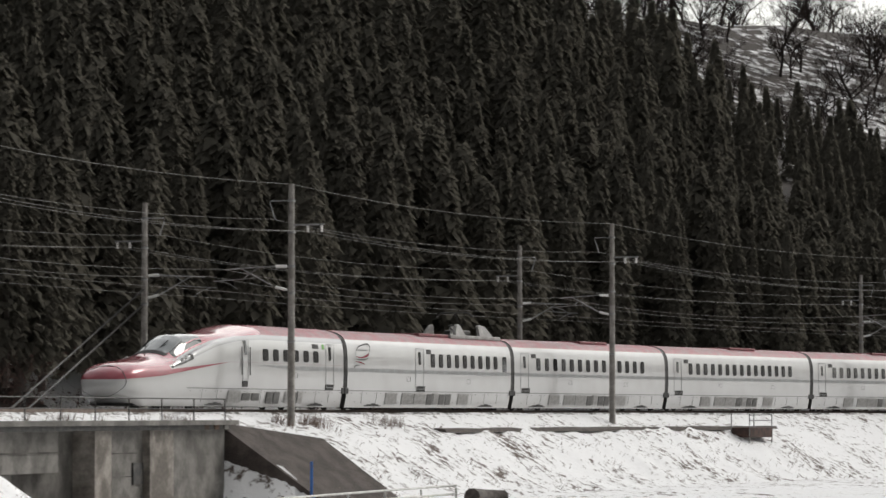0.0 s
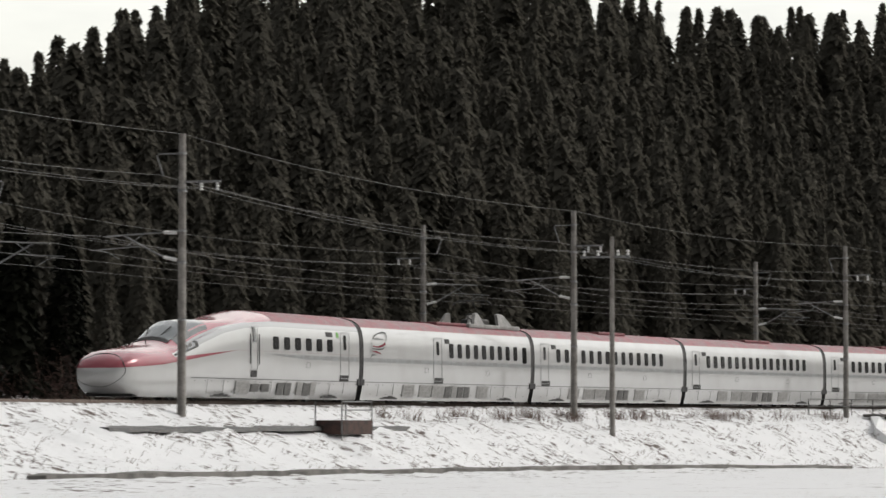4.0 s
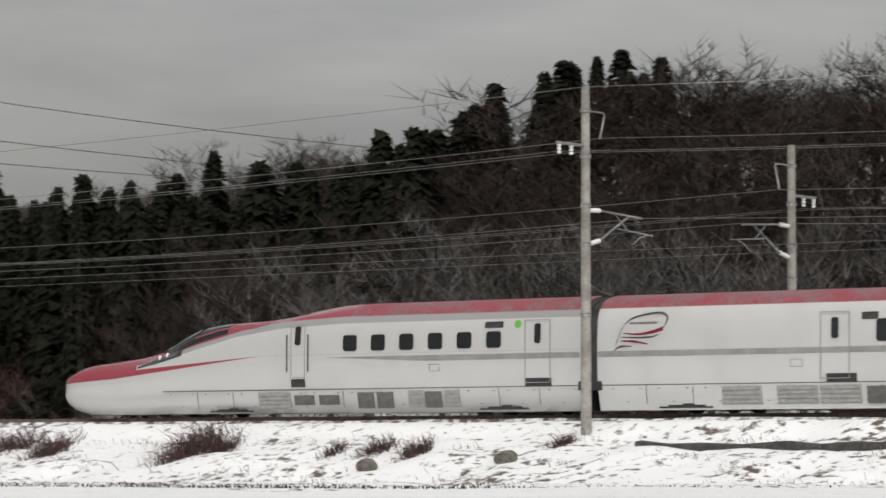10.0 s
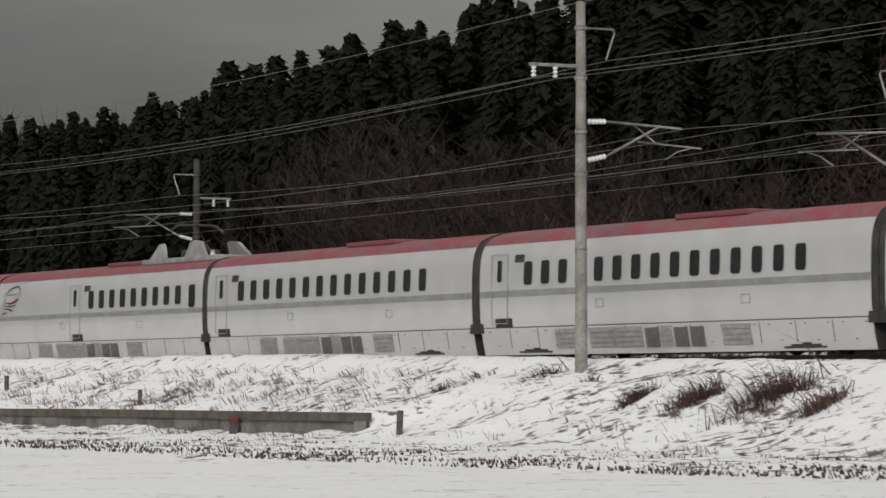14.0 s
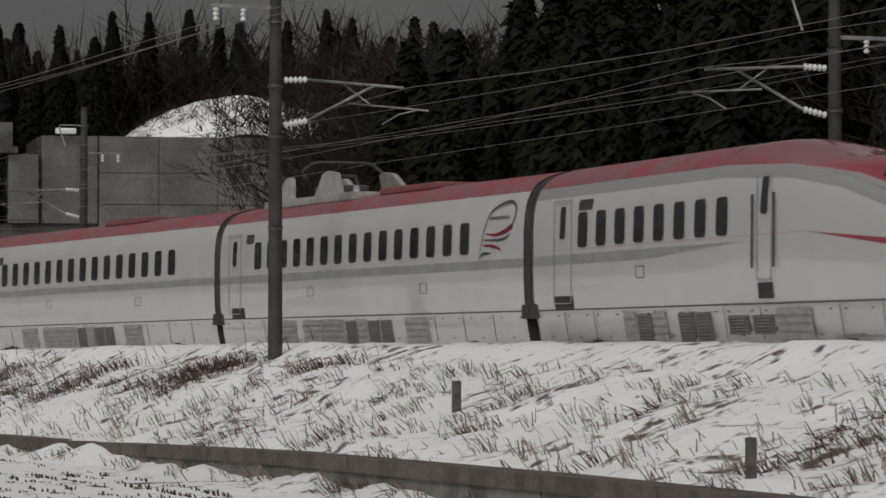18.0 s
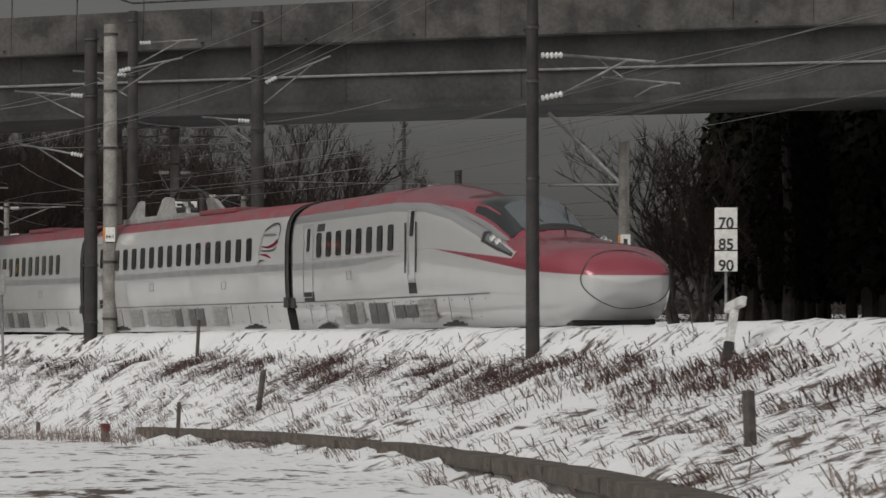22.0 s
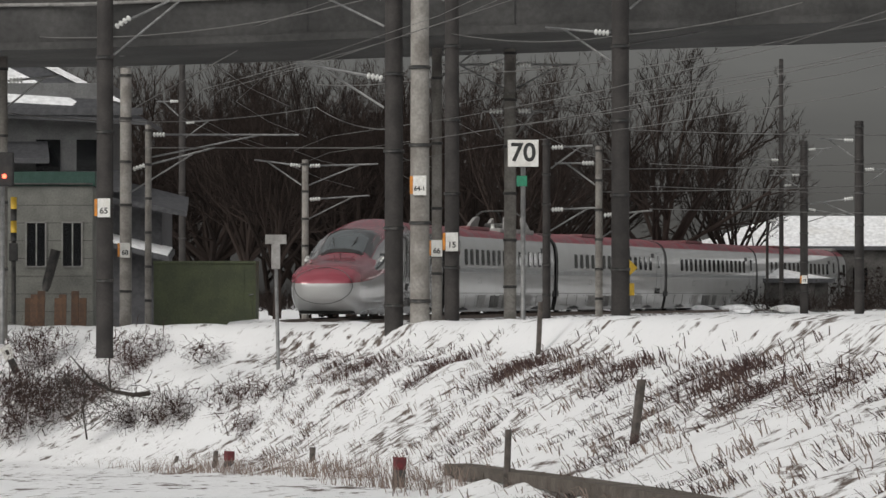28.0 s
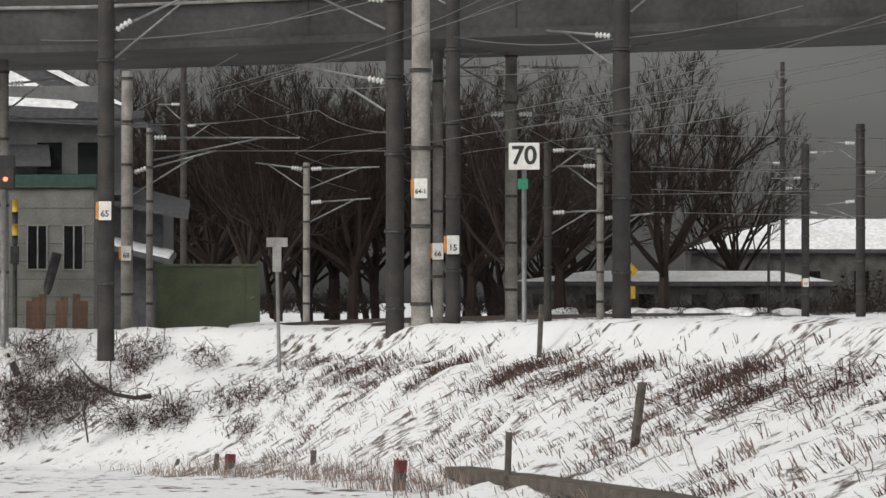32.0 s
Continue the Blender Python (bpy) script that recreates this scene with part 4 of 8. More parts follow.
def end_car(label, lamps_red):
    car = thing("train_end_car", Matrix.Identity(4), label, "train car", "cars of the train")
    me, sec = nose_shell()
    part("body", me, car)
    part("canopy", patch("canopy", sec, 4.95, 7.7, 9.7, 14, GLASS, 14, 0.012), car, label="black glazed canopy round the cab")
    part("windscreen", patch("windscreen", sec, 4.72, 6.3, 11.5, 14, WIND, 12, 0.026), car, label="grey-tinted windscreen")
    part("cowl", patch("cowl", sec, 4.45, 4.74, 11.3, 14, RUBBER_SHADE, 3, 0.02), car, label="black wiper cowl below the windscreen")
    for sd in (1, -1):
        part("headlamp_bezel", patch("headlamp_bezel", sec, 3.95, 6.0, 5.2, 8.1, RUBBER_SHADE, 8, 0.010, 0.75, (sd,)), car, label="dark headlamp surround")
        lamp = part("headlamp", patch("headlamp", sec, 4.1, 5.75, 5.6, 7.9, LENS, 8, 0.018, 0.75, (sd,)), car, label="narrow headlamp cluster behind glass")
        for d, k in ((5.0, 6.9), (5.35, 6.9)):
            p = sec(d)
            y, z = (float(np.interp(k, range(len(p)), [q[w] for q in p])) for w in (0, 1))
            part("lamp_unit", tube("lamp_unit", [(NOSE_X - d - 0.02, sd * y, z), (NOSE_X - d + 0.05, sd * (y + 0.03), z + 0.02)], 0.075, PORC, 10), lamp)
    # the oval line of the coupler cover
    pts = []
    for i in range(41):
        a = 2 * math.pi * i / 40
        y, z = 1.0 * math.cos(a), 1.10 + 0.62 * math.sin(a)
        d = 0.0
        while d < 3.0:
            p = sec(d)
            zs = [q for _, q in p]
            if zs[0] <= z <= zs[-1] and float(np.interp(z, zs, [q for q, _ in p])) >= abs(y):
                break
            d += 0.02
        pts.append((NOSE_X - d + 0.014, y, z))
    part("coupler_cover_seam", tube("coupler_cover_seam", pts, 0.014, SEAM, 5), car, label="dark outline of the coupler cover")
    part("roof_band", shell("roof_band", [(a, b + 0.004) for a, b in ROOF], -11.15, -1.9, ROOFP, 6), car, label="dusty red roof")
    end_face(car, -11.16)
    part("side_stripe", side_band("side_stripe", -11.1, -1.0, 1.72, 1.9, GREYP, 0.004, 14, -1.0), car, label="grey line tapering to a point")
    for i in range(8 if lamps_red else 6):
        on_side(PANE_S if lamps_red else PANE, "window", car, -1.6 - i * 0.97 if lamps_red else -2.0 - i * 1.16, 2.34)
    on_side(DOORLINE, "door_seal", car, -9.5, 1.95, label="sliding door outline")
    on_side(SLIT, "door_window", car, -9.5, 2.5)
    on_side(STEPP, "step_recess", car, -9.5, 1.0, label="black step recess below the door")
    on_side(SIGNP, "destination_display", car, -8.3 if lamps_red else -7.8, 2.8)
    if not lamps_red:
        on_side(rounded_pane("round_mark", 0.26, 0.26, 0.12, GREENM, 0.01), "round_mark", car, -8.72, 2.8, label="small round green mark")
    on_side(SLIT, "door_window", car, 0.2, 2.62)
    on_side(STEPS, "step_recess", car, 0.2, 1.08, label="black step recess below the crew door")
    grip = tube("handrail", [(0, 0.03, -0.6), (0, 0.03, 0.6)], 0.022, DSTEEL, 6)
    on_side(grip, "handrail", car, 0.65, 2.05)
    on_side(grip, "handrail", car, -0.25, 2.05)
    on_side(frame_lines("crew_door_seal", 0.6, 1.7, 0.018, GREYP), "crew_door_seal", car, 0.2, 2.1)
    on_side(HATCH, "hatch", car, -5.45, 1.5)
    wiper = [(NOSE_X - 4.6, 0.25, 2.32), (NOSE_X - 5.5, 0.45, 2.82)]
    part("wiper", tube("wiper", wiper, 0.02, RUBBER_SHADE, 5), car)
    part("wiper", tube("wiper", [(a, -b, c) for a, b, c in wiper], 0.02, RUBBER_SHADE, 5), car)
    part("aerial", tube("aerial", [(NOSE_X - 4.1, 0, 2.05), (NOSE_X - 4.2, 0, 2.25)], [0.06, 0.02], DSTEEL, 6), car)
    for sd in (1, -1):
        lamp = mesh_of("tail_lamp", *tube_geo([(NOSE_X - 5.45, sd * 0.35, 2.47), (NOSE_X - 5.45, sd * 0.55, 2.45)], 0.025, 6), LENS)
        part("tail_lamp", lamp, car, label="unlit lamp behind the windscreen")
    skirt_details(car, -11.1, 6.2, [("c", 1.25), ("a", -0.02), ("a", -1.07), ("b", -3.0), ("e", -4.65), ("d", -5.35), ("e", -6.1)])
    part("underframe", box("underframe", -10.9, 9.2, -1.05, 1.05, 0.26, 0.7, RUBBER_SHADE), car, label="dark underframe")
    for bx in (-8.0, 5.6):
        bogie = part("bogie", box("bogie", -1.6, 1.6, -1.15, 1.15, 0.3, 0.6, RUBBER_SHADE, 0.05), car, Matrix.Translation((bx, 0, 0)), "dark bogie frame with wheels")
        for wx in (-1.1, 1.1):
            for wy in (-0.74, 0.74):
                part("wheel", WHEEL, bogie, Matrix.Translation((wx, wy, 0.41)))
    gangway(car, -11.17, -1)
    part("snow_plough", box("snow_plough", 8.6, 10.4, -0.95, 0.95, 0.14, 0.34, RUBBER_SHADE, 0.05), car, label="dark snow plough under the nose")
    return car


GREENM = mat("green_enamel", (0.13, 0.36, 0.06), 0.4)
TAIL = bpy.data.materials.new("red_lamp_glow")
TAIL.use_nodes = True
TAIL.node_tree.nodes["Principled BSDF"].inputs["Emission Color"].default_value = (1, 0.12, 0.06, 1)
TAIL.node_tree.nodes["Principled BSDF"].inputs["Emission Strength"].default_value = 2.5
TAIL.node_tree.nodes["Principled BSDF"].inputs["Base Color"].default_value = (0.3, 0.02, 0.02, 1)

CARS = [end_car("leading red and white bullet train car with a long duckbill nose", False),
        middle_car((0.1, 9, 1.0), -6.3, 8.4, "white train car with grey line, emblem and raised pantograph", True, 1.7, -9.1),
        middle_car((7.05, 14, 1.06), None, None, "white train car with a long row of dark windows"),
        middle_car((7.05, 15, 1.0), None, None, "white train car with a long row of dark windows"),
        middle_car((7.05, 15, 1.0), None, None, "white train car with a long row of dark windows"),
        middle_car((6.9, 15, 0.98), 5.2, -8.6, "white train car with pantograph fairing and emblem", False),
        end_car("trailing red and white bullet train car with eight windows", True)]
MIDS = [11.6, 33.25, 53.75, 74.25, 94.75, 115.25, 137.05]


def car_rows():
    """Poses of each car along the line, from where the nose has come to."""
    tt = [a for a, _ in NOSE]
    rows = [[] for _ in CARS]
    for t in tt:
        s = float(np.interp(t, tt, [b for _, b in NOSE]))
        for i, mid in enumerate(MIDS):
            sa, sb = (float(np.interp(s - mid + q, RUN, W0)) for q in (7.5, -7.5))
            a, b = tk(sa), tk(sb)
            c = (a + b) / 2
            ang = math.degrees(math.atan2(a.y - b.y, a.x - b.x)) + (180 if i == 6 else 0)
            za, zb = rail_z(sa) * near(sa), rail_z(sb) * near(sb)
            nod = math.degrees(math.atan2(zb - za, 15.0)) * (-1 if i == 6 else 1)
            rows[i].append((t, pose(c.x, c.y, (za + zb) / 2, 0, nod, ang)))
    return rows


for car_ob, car_r in zip(CARS, car_rows()):
    car_ob.matrix_basis = car_r[0][1]
# ---- catenary poles and wires


def pole_mesh(h, r0, r1, material):
    return tube("pole", [(0, 0, -0.6), (0, 0, h * 0.5), (0, 0, h - 0.05), (0, 0, h)], [r0, (r0 + r1) / 2, r1, r1 * 0.85], material, 14)




def insulator_geo(a, b, r=0.075, n=5):
    """A string of porcelain discs from a to b."""
    a, b = Vector(a), Vector(b)
    pts, rad = [], []
    for i in range(n):
        for t, k in ((0.0, 0.45), (0.25, 1.0), (0.6, 1.0), (0.85, 0.45)):
            pts.append(a + (b - a) * ((i + t) / n))
            rad.append(r * k)
    return tube_geo(pts, rad, 8)


def catenary_pole(s, lat, top, foot, dark=False, plate=None, wide=0.17):
    """A concrete mast with clamps, a hinged bracket over its track, a feeder arm on its other side and an earth-wire hook at its head. Local y points over the track."""
    side = -1 if lat > 0 else 1
    h = top - foot
    name = "catenary_pole"
    p = thing(name, tpose(s, lat, foot, 0 if side < 0 else 180), "%s round catenary mast with steel bracket and porcelain insulators" % ("dark weathered" if dark else "grey concrete"), "catenary pole", "catenary poles")
    # local axes: x along the line, y towards the field for near masts; u = towards the track
    u = -1
    m = DARKPOLE if dark else CONC2
    part("mast", pole_mesh(h, wide, wide * 0.72, m), p)
    for z in (0.35, 0.55, 0.66, 0.8, 0.93):
        part("clamp", tube("clamp", [(0, 0, h * z - 0.05), (0, 0, h * z + 0.05)], wide * 0.98, DSTEEL if dark else STEEL, 14), p)
    a, b = 6.1 - foot, 5.1 - foot
    out = 2.5
    arm = part("bracket", tube("bracket", [(0, u * 0.75, a), (0, u * (out + 0.5), a - 0.12)], 0.035, STEEL, 6), p, label="galvanised steel bracket tube")
    part("strut", tube("strut", [(0, u * 0.75, b + 0.1), (0, u * 2.3, a - 0.1)], 0.035, STEEL, 6), p)
    part("registration_arm", tube("registration_arm", [(0, u * 1.7, a - 0.5), (0, u * 3.6, a - 0.62)], 0.025, STEEL, 6), p)
    part("steady_arm", tube("steady_arm", [(0, u * 3.4, a - 0.6), (0, u * 2.9, a - 0.72), (0, u * 2.5, a - 0.95)], 0.018, STEEL, 5), p)
    part("cross_brace", tube("cross_brace", [(0, u * 1.5, a - 0.02), (0, u * 2.2, a - 0.5)], 0.02, STEEL, 5), p)
    for z0, z1 in ((a, a), (b, b + 0.1)):
        v, f = insulator_geo((0, u * 0.2, z0 - 0.02), (0, u * 0.75, z1))
        part("insulator", mesh_of("insulator", v, f, PORC, True), p, label="white porcelain insulator")
    z = h * 0.83
    part("feeder_arm", box("feeder_arm", -0.04, 0.04, 0.1, 1.5, z - 0.04, z + 0.04, STEEL), p)
    for y in (0.75, 1.38):
        v, f = insulator_geo((0, y, z - 0.04), (0, y, z - 0.34), 0.07, 3)
        part("insulator", mesh_of("insulator", v, f, PORC, True), p, label="white porcelain insulator")
    z = h * 0.93
    part("head_hook", tube("head_hook", [(0, u * 0.1, z), (0, u * 0.95, z), (0, u * 1.0, z - 0.08), (0, u * 0.75, z - 0.8)], 0.03, STEEL, 6), p)
    if plate:
        number_plate(p, plate, 3.5 - foot, wide)
    return p


PLATEW = mat("white_enamel_plate", (0.78, 0.77, 0.74), 0.4, 0, (0.68, 0.66, 0.62), 6, 40)
INK = mat("black_enamel", (0.02, 0.02, 0.02), 0.5)
ORANGE = mat("orange_reflector", (0.70, 0.26, 0.03), 0.5, 0, (0.5, 0.2, 0.04), 6, 30)
GREEN = mat("green_enamel_square", (0.02, 0.22, 0.12), 0.45, 0, (0.02, 0.17, 0.1), 5, 30)


def lettering(name, text, size, parent, m, material, extrude=0.003):
    """Raised characters in the built-in font, as a mesh."""
    cu = bpy.data.curves.new(name, "FONT")
    cu.body, cu.size, cu.align_x, cu.align_y, cu.extrude = text, size, "CENTER", "CENTER", extrude
    cu.offset = size * 0.022
    tmp = bpy.data.objects.new(name, cu)
    scene.collection.objects.link(tmp)
    dg = bpy.context.evaluated_depsgraph_get()
    me = bpy.data.meshes.new_from_object(tmp.evaluated_get(dg))
    me.materials.clear()
    me.materials.append(material)
    bpy.data.objects.remove(tmp)
    bpy.data.curves.remove(cu)
    return part(name, me, parent, m)


def number_plate(p, text, z, wide, face=None):
    """White plate with a number, banded on the mast, turned to the passing cameraman's side."""
    turn = PLATE_TURN if face is None else face
    yaw = turn - math.degrees(p.matrix_basis.to_euler().z)
    base = Matrix.Rotation(radians(yaw), 4, "Z")
    pl = part("number_plate", box("number_plate", -0.17, 0.17, -wide * 0.95 - 0.03, -wide * 0.95 - 0.01, z - 0.23, z + 0.23, PLATEW), p, base, "white plate with black number")
    part("reflector", box("reflector", -0.25, -0.175, -wide * 0.95 - 0.03, -wide * 0.95 - 0.01, z - 0.2, z + 0.22, ORANGE), p, base, "orange reflective strip")
    lettering("number", text, 0.2 if len(text) < 3 else 0.15, pl, Matrix.Translation((0, -wide * 0.95 - 0.034, z - 0.08)) @ Matrix.Rotation(radians(90), 4, "X"), INK)
    part("small_mark", box("small_mark", -0.05, 0.05, -wide * 0.95 - 0.036, -wide * 0.95 - 0.03, z + 0.08, z + 0.17, INK), pl)


def wire(s_list, lat, z_at, sag, radius, label, steps=8):
    """A wire slung from support to support along the line."""
    pts = []
    for a, b in zip(s_list, s_list[1:]):
        for i in range(steps):
            t = i / steps
            pts.append(tk(a + (b - a) * t, lat, z_at(a) + (z_at(b) - z_at(a)) * t - sag * 4 * t * (1 - t)))
    pts.append(tk(s_list[-1], lat, z_at(s_list[-1])))
    v, f = tube_geo(pts, radius, 4, False)
    tagged(new("overhead_wire", mesh_of("overhead_wire", v, f, WIRE)), label, "wire", "overhead wires")


for ps, ptop, pdark, pplate in NEAR_POLES:
    catenary_pole(ps, 3.2, ptop, -0.75, pdark, pplate)
for ps, ptop in FAR_POLES:
    catenary_pole(ps, -7.0, ptop, -0.85, ps > 60)

near_s = [a for a, *_ in NEAR_POLES]
near_z = {a: b for a, b, *_ in NEAR_POLES}
far_s = [a for a, _ in FAR_POLES]
far_z = {a: b for a, b in FAR_POLES}
LO, HI = -430, 250
ns, fs = [LO] + near_s + [HI], [LO] + far_s + [HI]
nz = lambda s: near_z.get(s, 9.0)
fz = lambda s: far_z.get(s, 9.0)
wire(ns, 3.2, lambda s: nz(s) - 0.02, 0.35, 0.009, "earth wire slung along the mast heads")
wire(ns, 2.3, lambda s: nz(s) - 1.5, 0.4, 0.008, "feeder wire slung beside the masts")
for la in (3.95, 4.58):
    wire(ns, la, lambda s: nz(s) - 2.05, 0.4, 0.007, "feeder wire under porcelain insulators")
wire(ns, 0.0, lambda s: 6.0, 0.45, 0.008, "messenger wire over the train track")
wire(ns, 0.0, lambda s: 5.05, 0.05, 0.007, "contact wire over the train track")
wire(fs, -3.8, lambda s: 6.0, 0.45, 0.008, "messenger wire over the far track")
wire(fs, -3.8, lambda s: 5.05, 0.05, 0.007, "contact wire over the far track")
wire(fs, -6.1, lambda s: fz(s) - 1.5, 0.4, 0.008, "feeder wire slung beside the far masts")
for la in (-7.75, -8.38):
    wire(fs, la, lambda s: fz(s) - 2.0, 0.4, 0.007, "feeder wire under porcelain insulators")

# ---- woods
rng = random.Random(7)


def conifer_geo(seed, h, clumps, w, plain=False):
    """Trunk and crown of a cedar: drooping tufts in rising whorls, denser and shorter towards the tip."""
    r = random.Random(seed)
    bend = [Vector((r.uniform(-0.15, 0.15), r.uniform(-0.15, 0.15), h * i / 4)) for i in range(5)]
    bend[0].xy, bend[4].xy = (0, 0), (0, 0)
    trunk = tube_geo(bend, [0.2, 0.17, 0.13, 0.08, 0.02], 6)
    v, f = [], []
    for i in range(clumps):
        t = (i + r.random()) / clumps
        t = t ** 0.8
        z = h * (0.10 + 0.92 * t)
        rad = w * 1.22 * (1 - t) ** 0.8 * r.uniform(0.55, 1.1) * (0.84 + 0.16 * math.sin(9 * t + seed)) + 0.04
        if t < 0.12:
            rad *= 0.75
        a = r.uniform(0, 2 * math.pi)
        size = (0.42 + 0.34 * (1 - t)) * r.uniform(0.55, 1.15) * w / 1.7 * (420 / clumps) ** 0.5
        out = Vector((math.cos(a), math.sin(a), 0))
        c = out * rad * 0.8 + Vector((0, 0, z))
        tip = c + out * size * 0.85 + Vector((0, 0, -size * r.uniform(0.15, 0.55)))
        back = c - out * size * 0.7 + Vector((0, 0, size * 0.2))
        sd = Vector((-out.y, out.x, 0)) * size * r.uniform(0.45, 0.75)
        up = Vector((0, 0, size * r.uniform(0.5, 0.85)))
        o = len(v)
        if plain:
            w1 = Vector((r.uniform(-1, 1), r.uniform(-1, 1), r.uniform(-0.6, 0.6))) * size * 0.6
            w2 = Vector((r.uniform(-1, 1), r.uniform(-1, 1), r.uniform(-0.6, 0.6))) * size * 0.6
            v += [tip, c + sd + up * 0.3, c - sd * 0.6 + up, c + w1 * 1.5, c + w2 - up * 0.4, c - w1 + up * 0.7]
            f += [(o, o + 1, o + 2), (o + 3, o + 4, o + 5)]
            continue
        v += [tip, c + sd, c - sd, back, c + up + out * size * 0.1, c - up * 0.45]
        f += [(o, o + 1, o + 4), (o + 4, o + 2, o), (o + 1, o + 3, o + 4), (o + 3, o + 2, o + 4), (o + 1, o, o + 5), (o, o + 2, o + 5), (o + 3, o + 1, o + 5), (o + 2, o + 3, o + 5)]
    return trunk, (v, f)


def bare_geo(seed, h, spread=1.0, levels=5, sides=3, base=0.16, kids=(3, 5), up=0.25, thin=9, fat=0.02):
    """A leafless tree: a trunk that forks again and again into thinner twigs."""
    r = random.Random(seed)
    segs = []

    def grow(p, d, length, rad, lev):
        n = 3 if lev < 2 else 2
        pts, rr = [p], [rad]
        for i in range(n):
            d = (d + Vector((r.uniform(-1, 1), r.uniform(-1, 1), r.uniform(-0.5, 1.0) * up)) * 0.22).normalized()
            p = p + d * (length / n)
            pts.append(p)
            rr.append(rad * (1 - 0.45 * (i + 1) / n))
        segs.append((pts, rr, lev))
        if lev >= levels:
            return
        for _ in range(r.randint(*kids)):
            t = r.uniform(0.35, 1.0)
            k = min(int(t * n), n - 1)
            q = pts[k].lerp(pts[k + 1], t * n - k)
            side = Vector((r.uniform(-1, 1), r.uniform(-1, 1), r.uniform(-0.15, 0.7))).normalized()
            grow(q, (d * r.uniform(0.5, 1.0) + side * 0.85 * spread).normalized(), length * r.uniform(0.5, 0.8), rr[k] * r.uniform(0.5, 0.68), lev + 1)

    grow(Vector((0, 0, -0.3)), Vector((r.uniform(-0.1, 0.1), r.uniform(-0.1, 0.1), 1)), h * 0.42, base, 0)
    trunk = join_geo([tube_geo(p, q, 6 if l == 0 else 4, False) for p, q, l in segs if l <= 1])
    crown = join_geo([tube_geo(p, [max(x, 0.008) for x in q], sides, False) for p, q, l in segs if 1 < l < thin])
    sliver = [(p, q) for p, q, l in segs if l >= max(thin, 2)]
    if sliver:
        v, f = list(crown[0]), list(crown[1])
        for p, q in sliver:
            d = Vector((r.uniform(-1, 1), r.uniform(-1, 1), r.uniform(-0.3, 0.3))).normalized() * max(q[0], fat)
            o = len(v)
            v += [p[0] - d, p[0] + d, p[-1]]
            f.append((o, o + 1, o + 2))
        crown = (v, f)
    top = max(p.z for p in crown[0]) if crown[0] else h
    k = h / max(top, 0.1)
    s3 = Matrix.Diagonal((k, k, k, 1))
    return move_geo(trunk, s3), move_geo(crown, s3)


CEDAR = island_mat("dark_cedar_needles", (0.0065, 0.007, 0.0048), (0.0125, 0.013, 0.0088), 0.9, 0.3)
# lighter brown copy for the far stand, distance haze put into the colour
CEDAR_B = island_mat("hazed_brown_cedar_needles", (0.096, 0.090, 0.075), (0.125, 0.117, 0.097), 0.9, 0.2, 0.45)
BARK = mat("grey_brown_bark", (0.07, 0.057, 0.05), 0.95, 0, (0.04, 0.034, 0.03), 3, 30, 0.3, 20, vary=0.2)
TWIG = island_mat("winter_twigs", (0.020, 0.0155, 0.014), (0.042, 0.032, 0.028), 0.9, 0.25)
PALE = island_mat("pale_snow_dusted_twigs", (0.030, 0.025, 0.022), (0.125, 0.12, 0.118), 0.9, 0.15)
RUSSET = island_mat("russet_twigs", (0.042, 0.027, 0.0235), (0.080, 0.052, 0.044), 0.9, 0.2)
SNOWLEAF = island_mat("snow_dusted_foliage", (0.014, 0.016, 0.011), (0.16, 0.163, 0.163), 0.9, 0.2)

CED = [conifer_geo(i + 1, 10.0, 900, 1.35 + 0.2 * (i % 3), True) for i in range(6)]
CEDF = [conifer_geo(i + 31, 10.0, 330, 1.4 + 0.2 * (i % 3), True) for i in range(6)]
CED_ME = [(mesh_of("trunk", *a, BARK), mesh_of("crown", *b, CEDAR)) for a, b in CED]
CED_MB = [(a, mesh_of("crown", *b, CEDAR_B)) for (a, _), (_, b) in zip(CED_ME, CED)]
BARE = [bare_geo(i + 20, 10.0, 0.9, 4, 3, 0.15, (4, 6), 0.25, 4) for i in range(5)]
BAREF = [join_geo(bare_geo(i + 45, 10.0, 0.9, 4, 3, 0.15, (4, 6), 0.25, 2)) for i in range(5)]
BARE_ME = {k: [(mesh_of("trunk", *a, BARK), mesh_of("crown", *b, mt)) for a, b in BARE] for k, mt in (("twig", TWIG), ("pale", PALE), ("russet", RUSSET))}


def tree(kind, x, y, z, h, turn, width=1.0):
    """A single tree of the wood's edge."""
    if kind in ("cedar", "brown_cedar"):
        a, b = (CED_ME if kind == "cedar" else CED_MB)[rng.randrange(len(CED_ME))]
        lab, cat, grp = "tall dark green cedar at the wood's edge", "conifer", "cedars at the wood's edge"
    else:
        a, b = BARE_ME[kind][rng.randrange(5)]
        lab = {"twig": "leafless grey-brown winter tree", "pale": "leafless tree dusted with snow", "russet": "leafless russet-brown winter tree"}[kind]
        cat, grp = "tree", "leafless trees"
    k = h / 10.0
    ob = thing("cedar_tree" if "cedar" in kind else "bare_tree", pose(x, y, z, 0, 0, turn), lab, cat, grp)
    sc = Matrix.Diagonal((k * width, k * width, k, 1))
    part("trunk", a, ob, sc)
    part("crown", b, ob, sc)


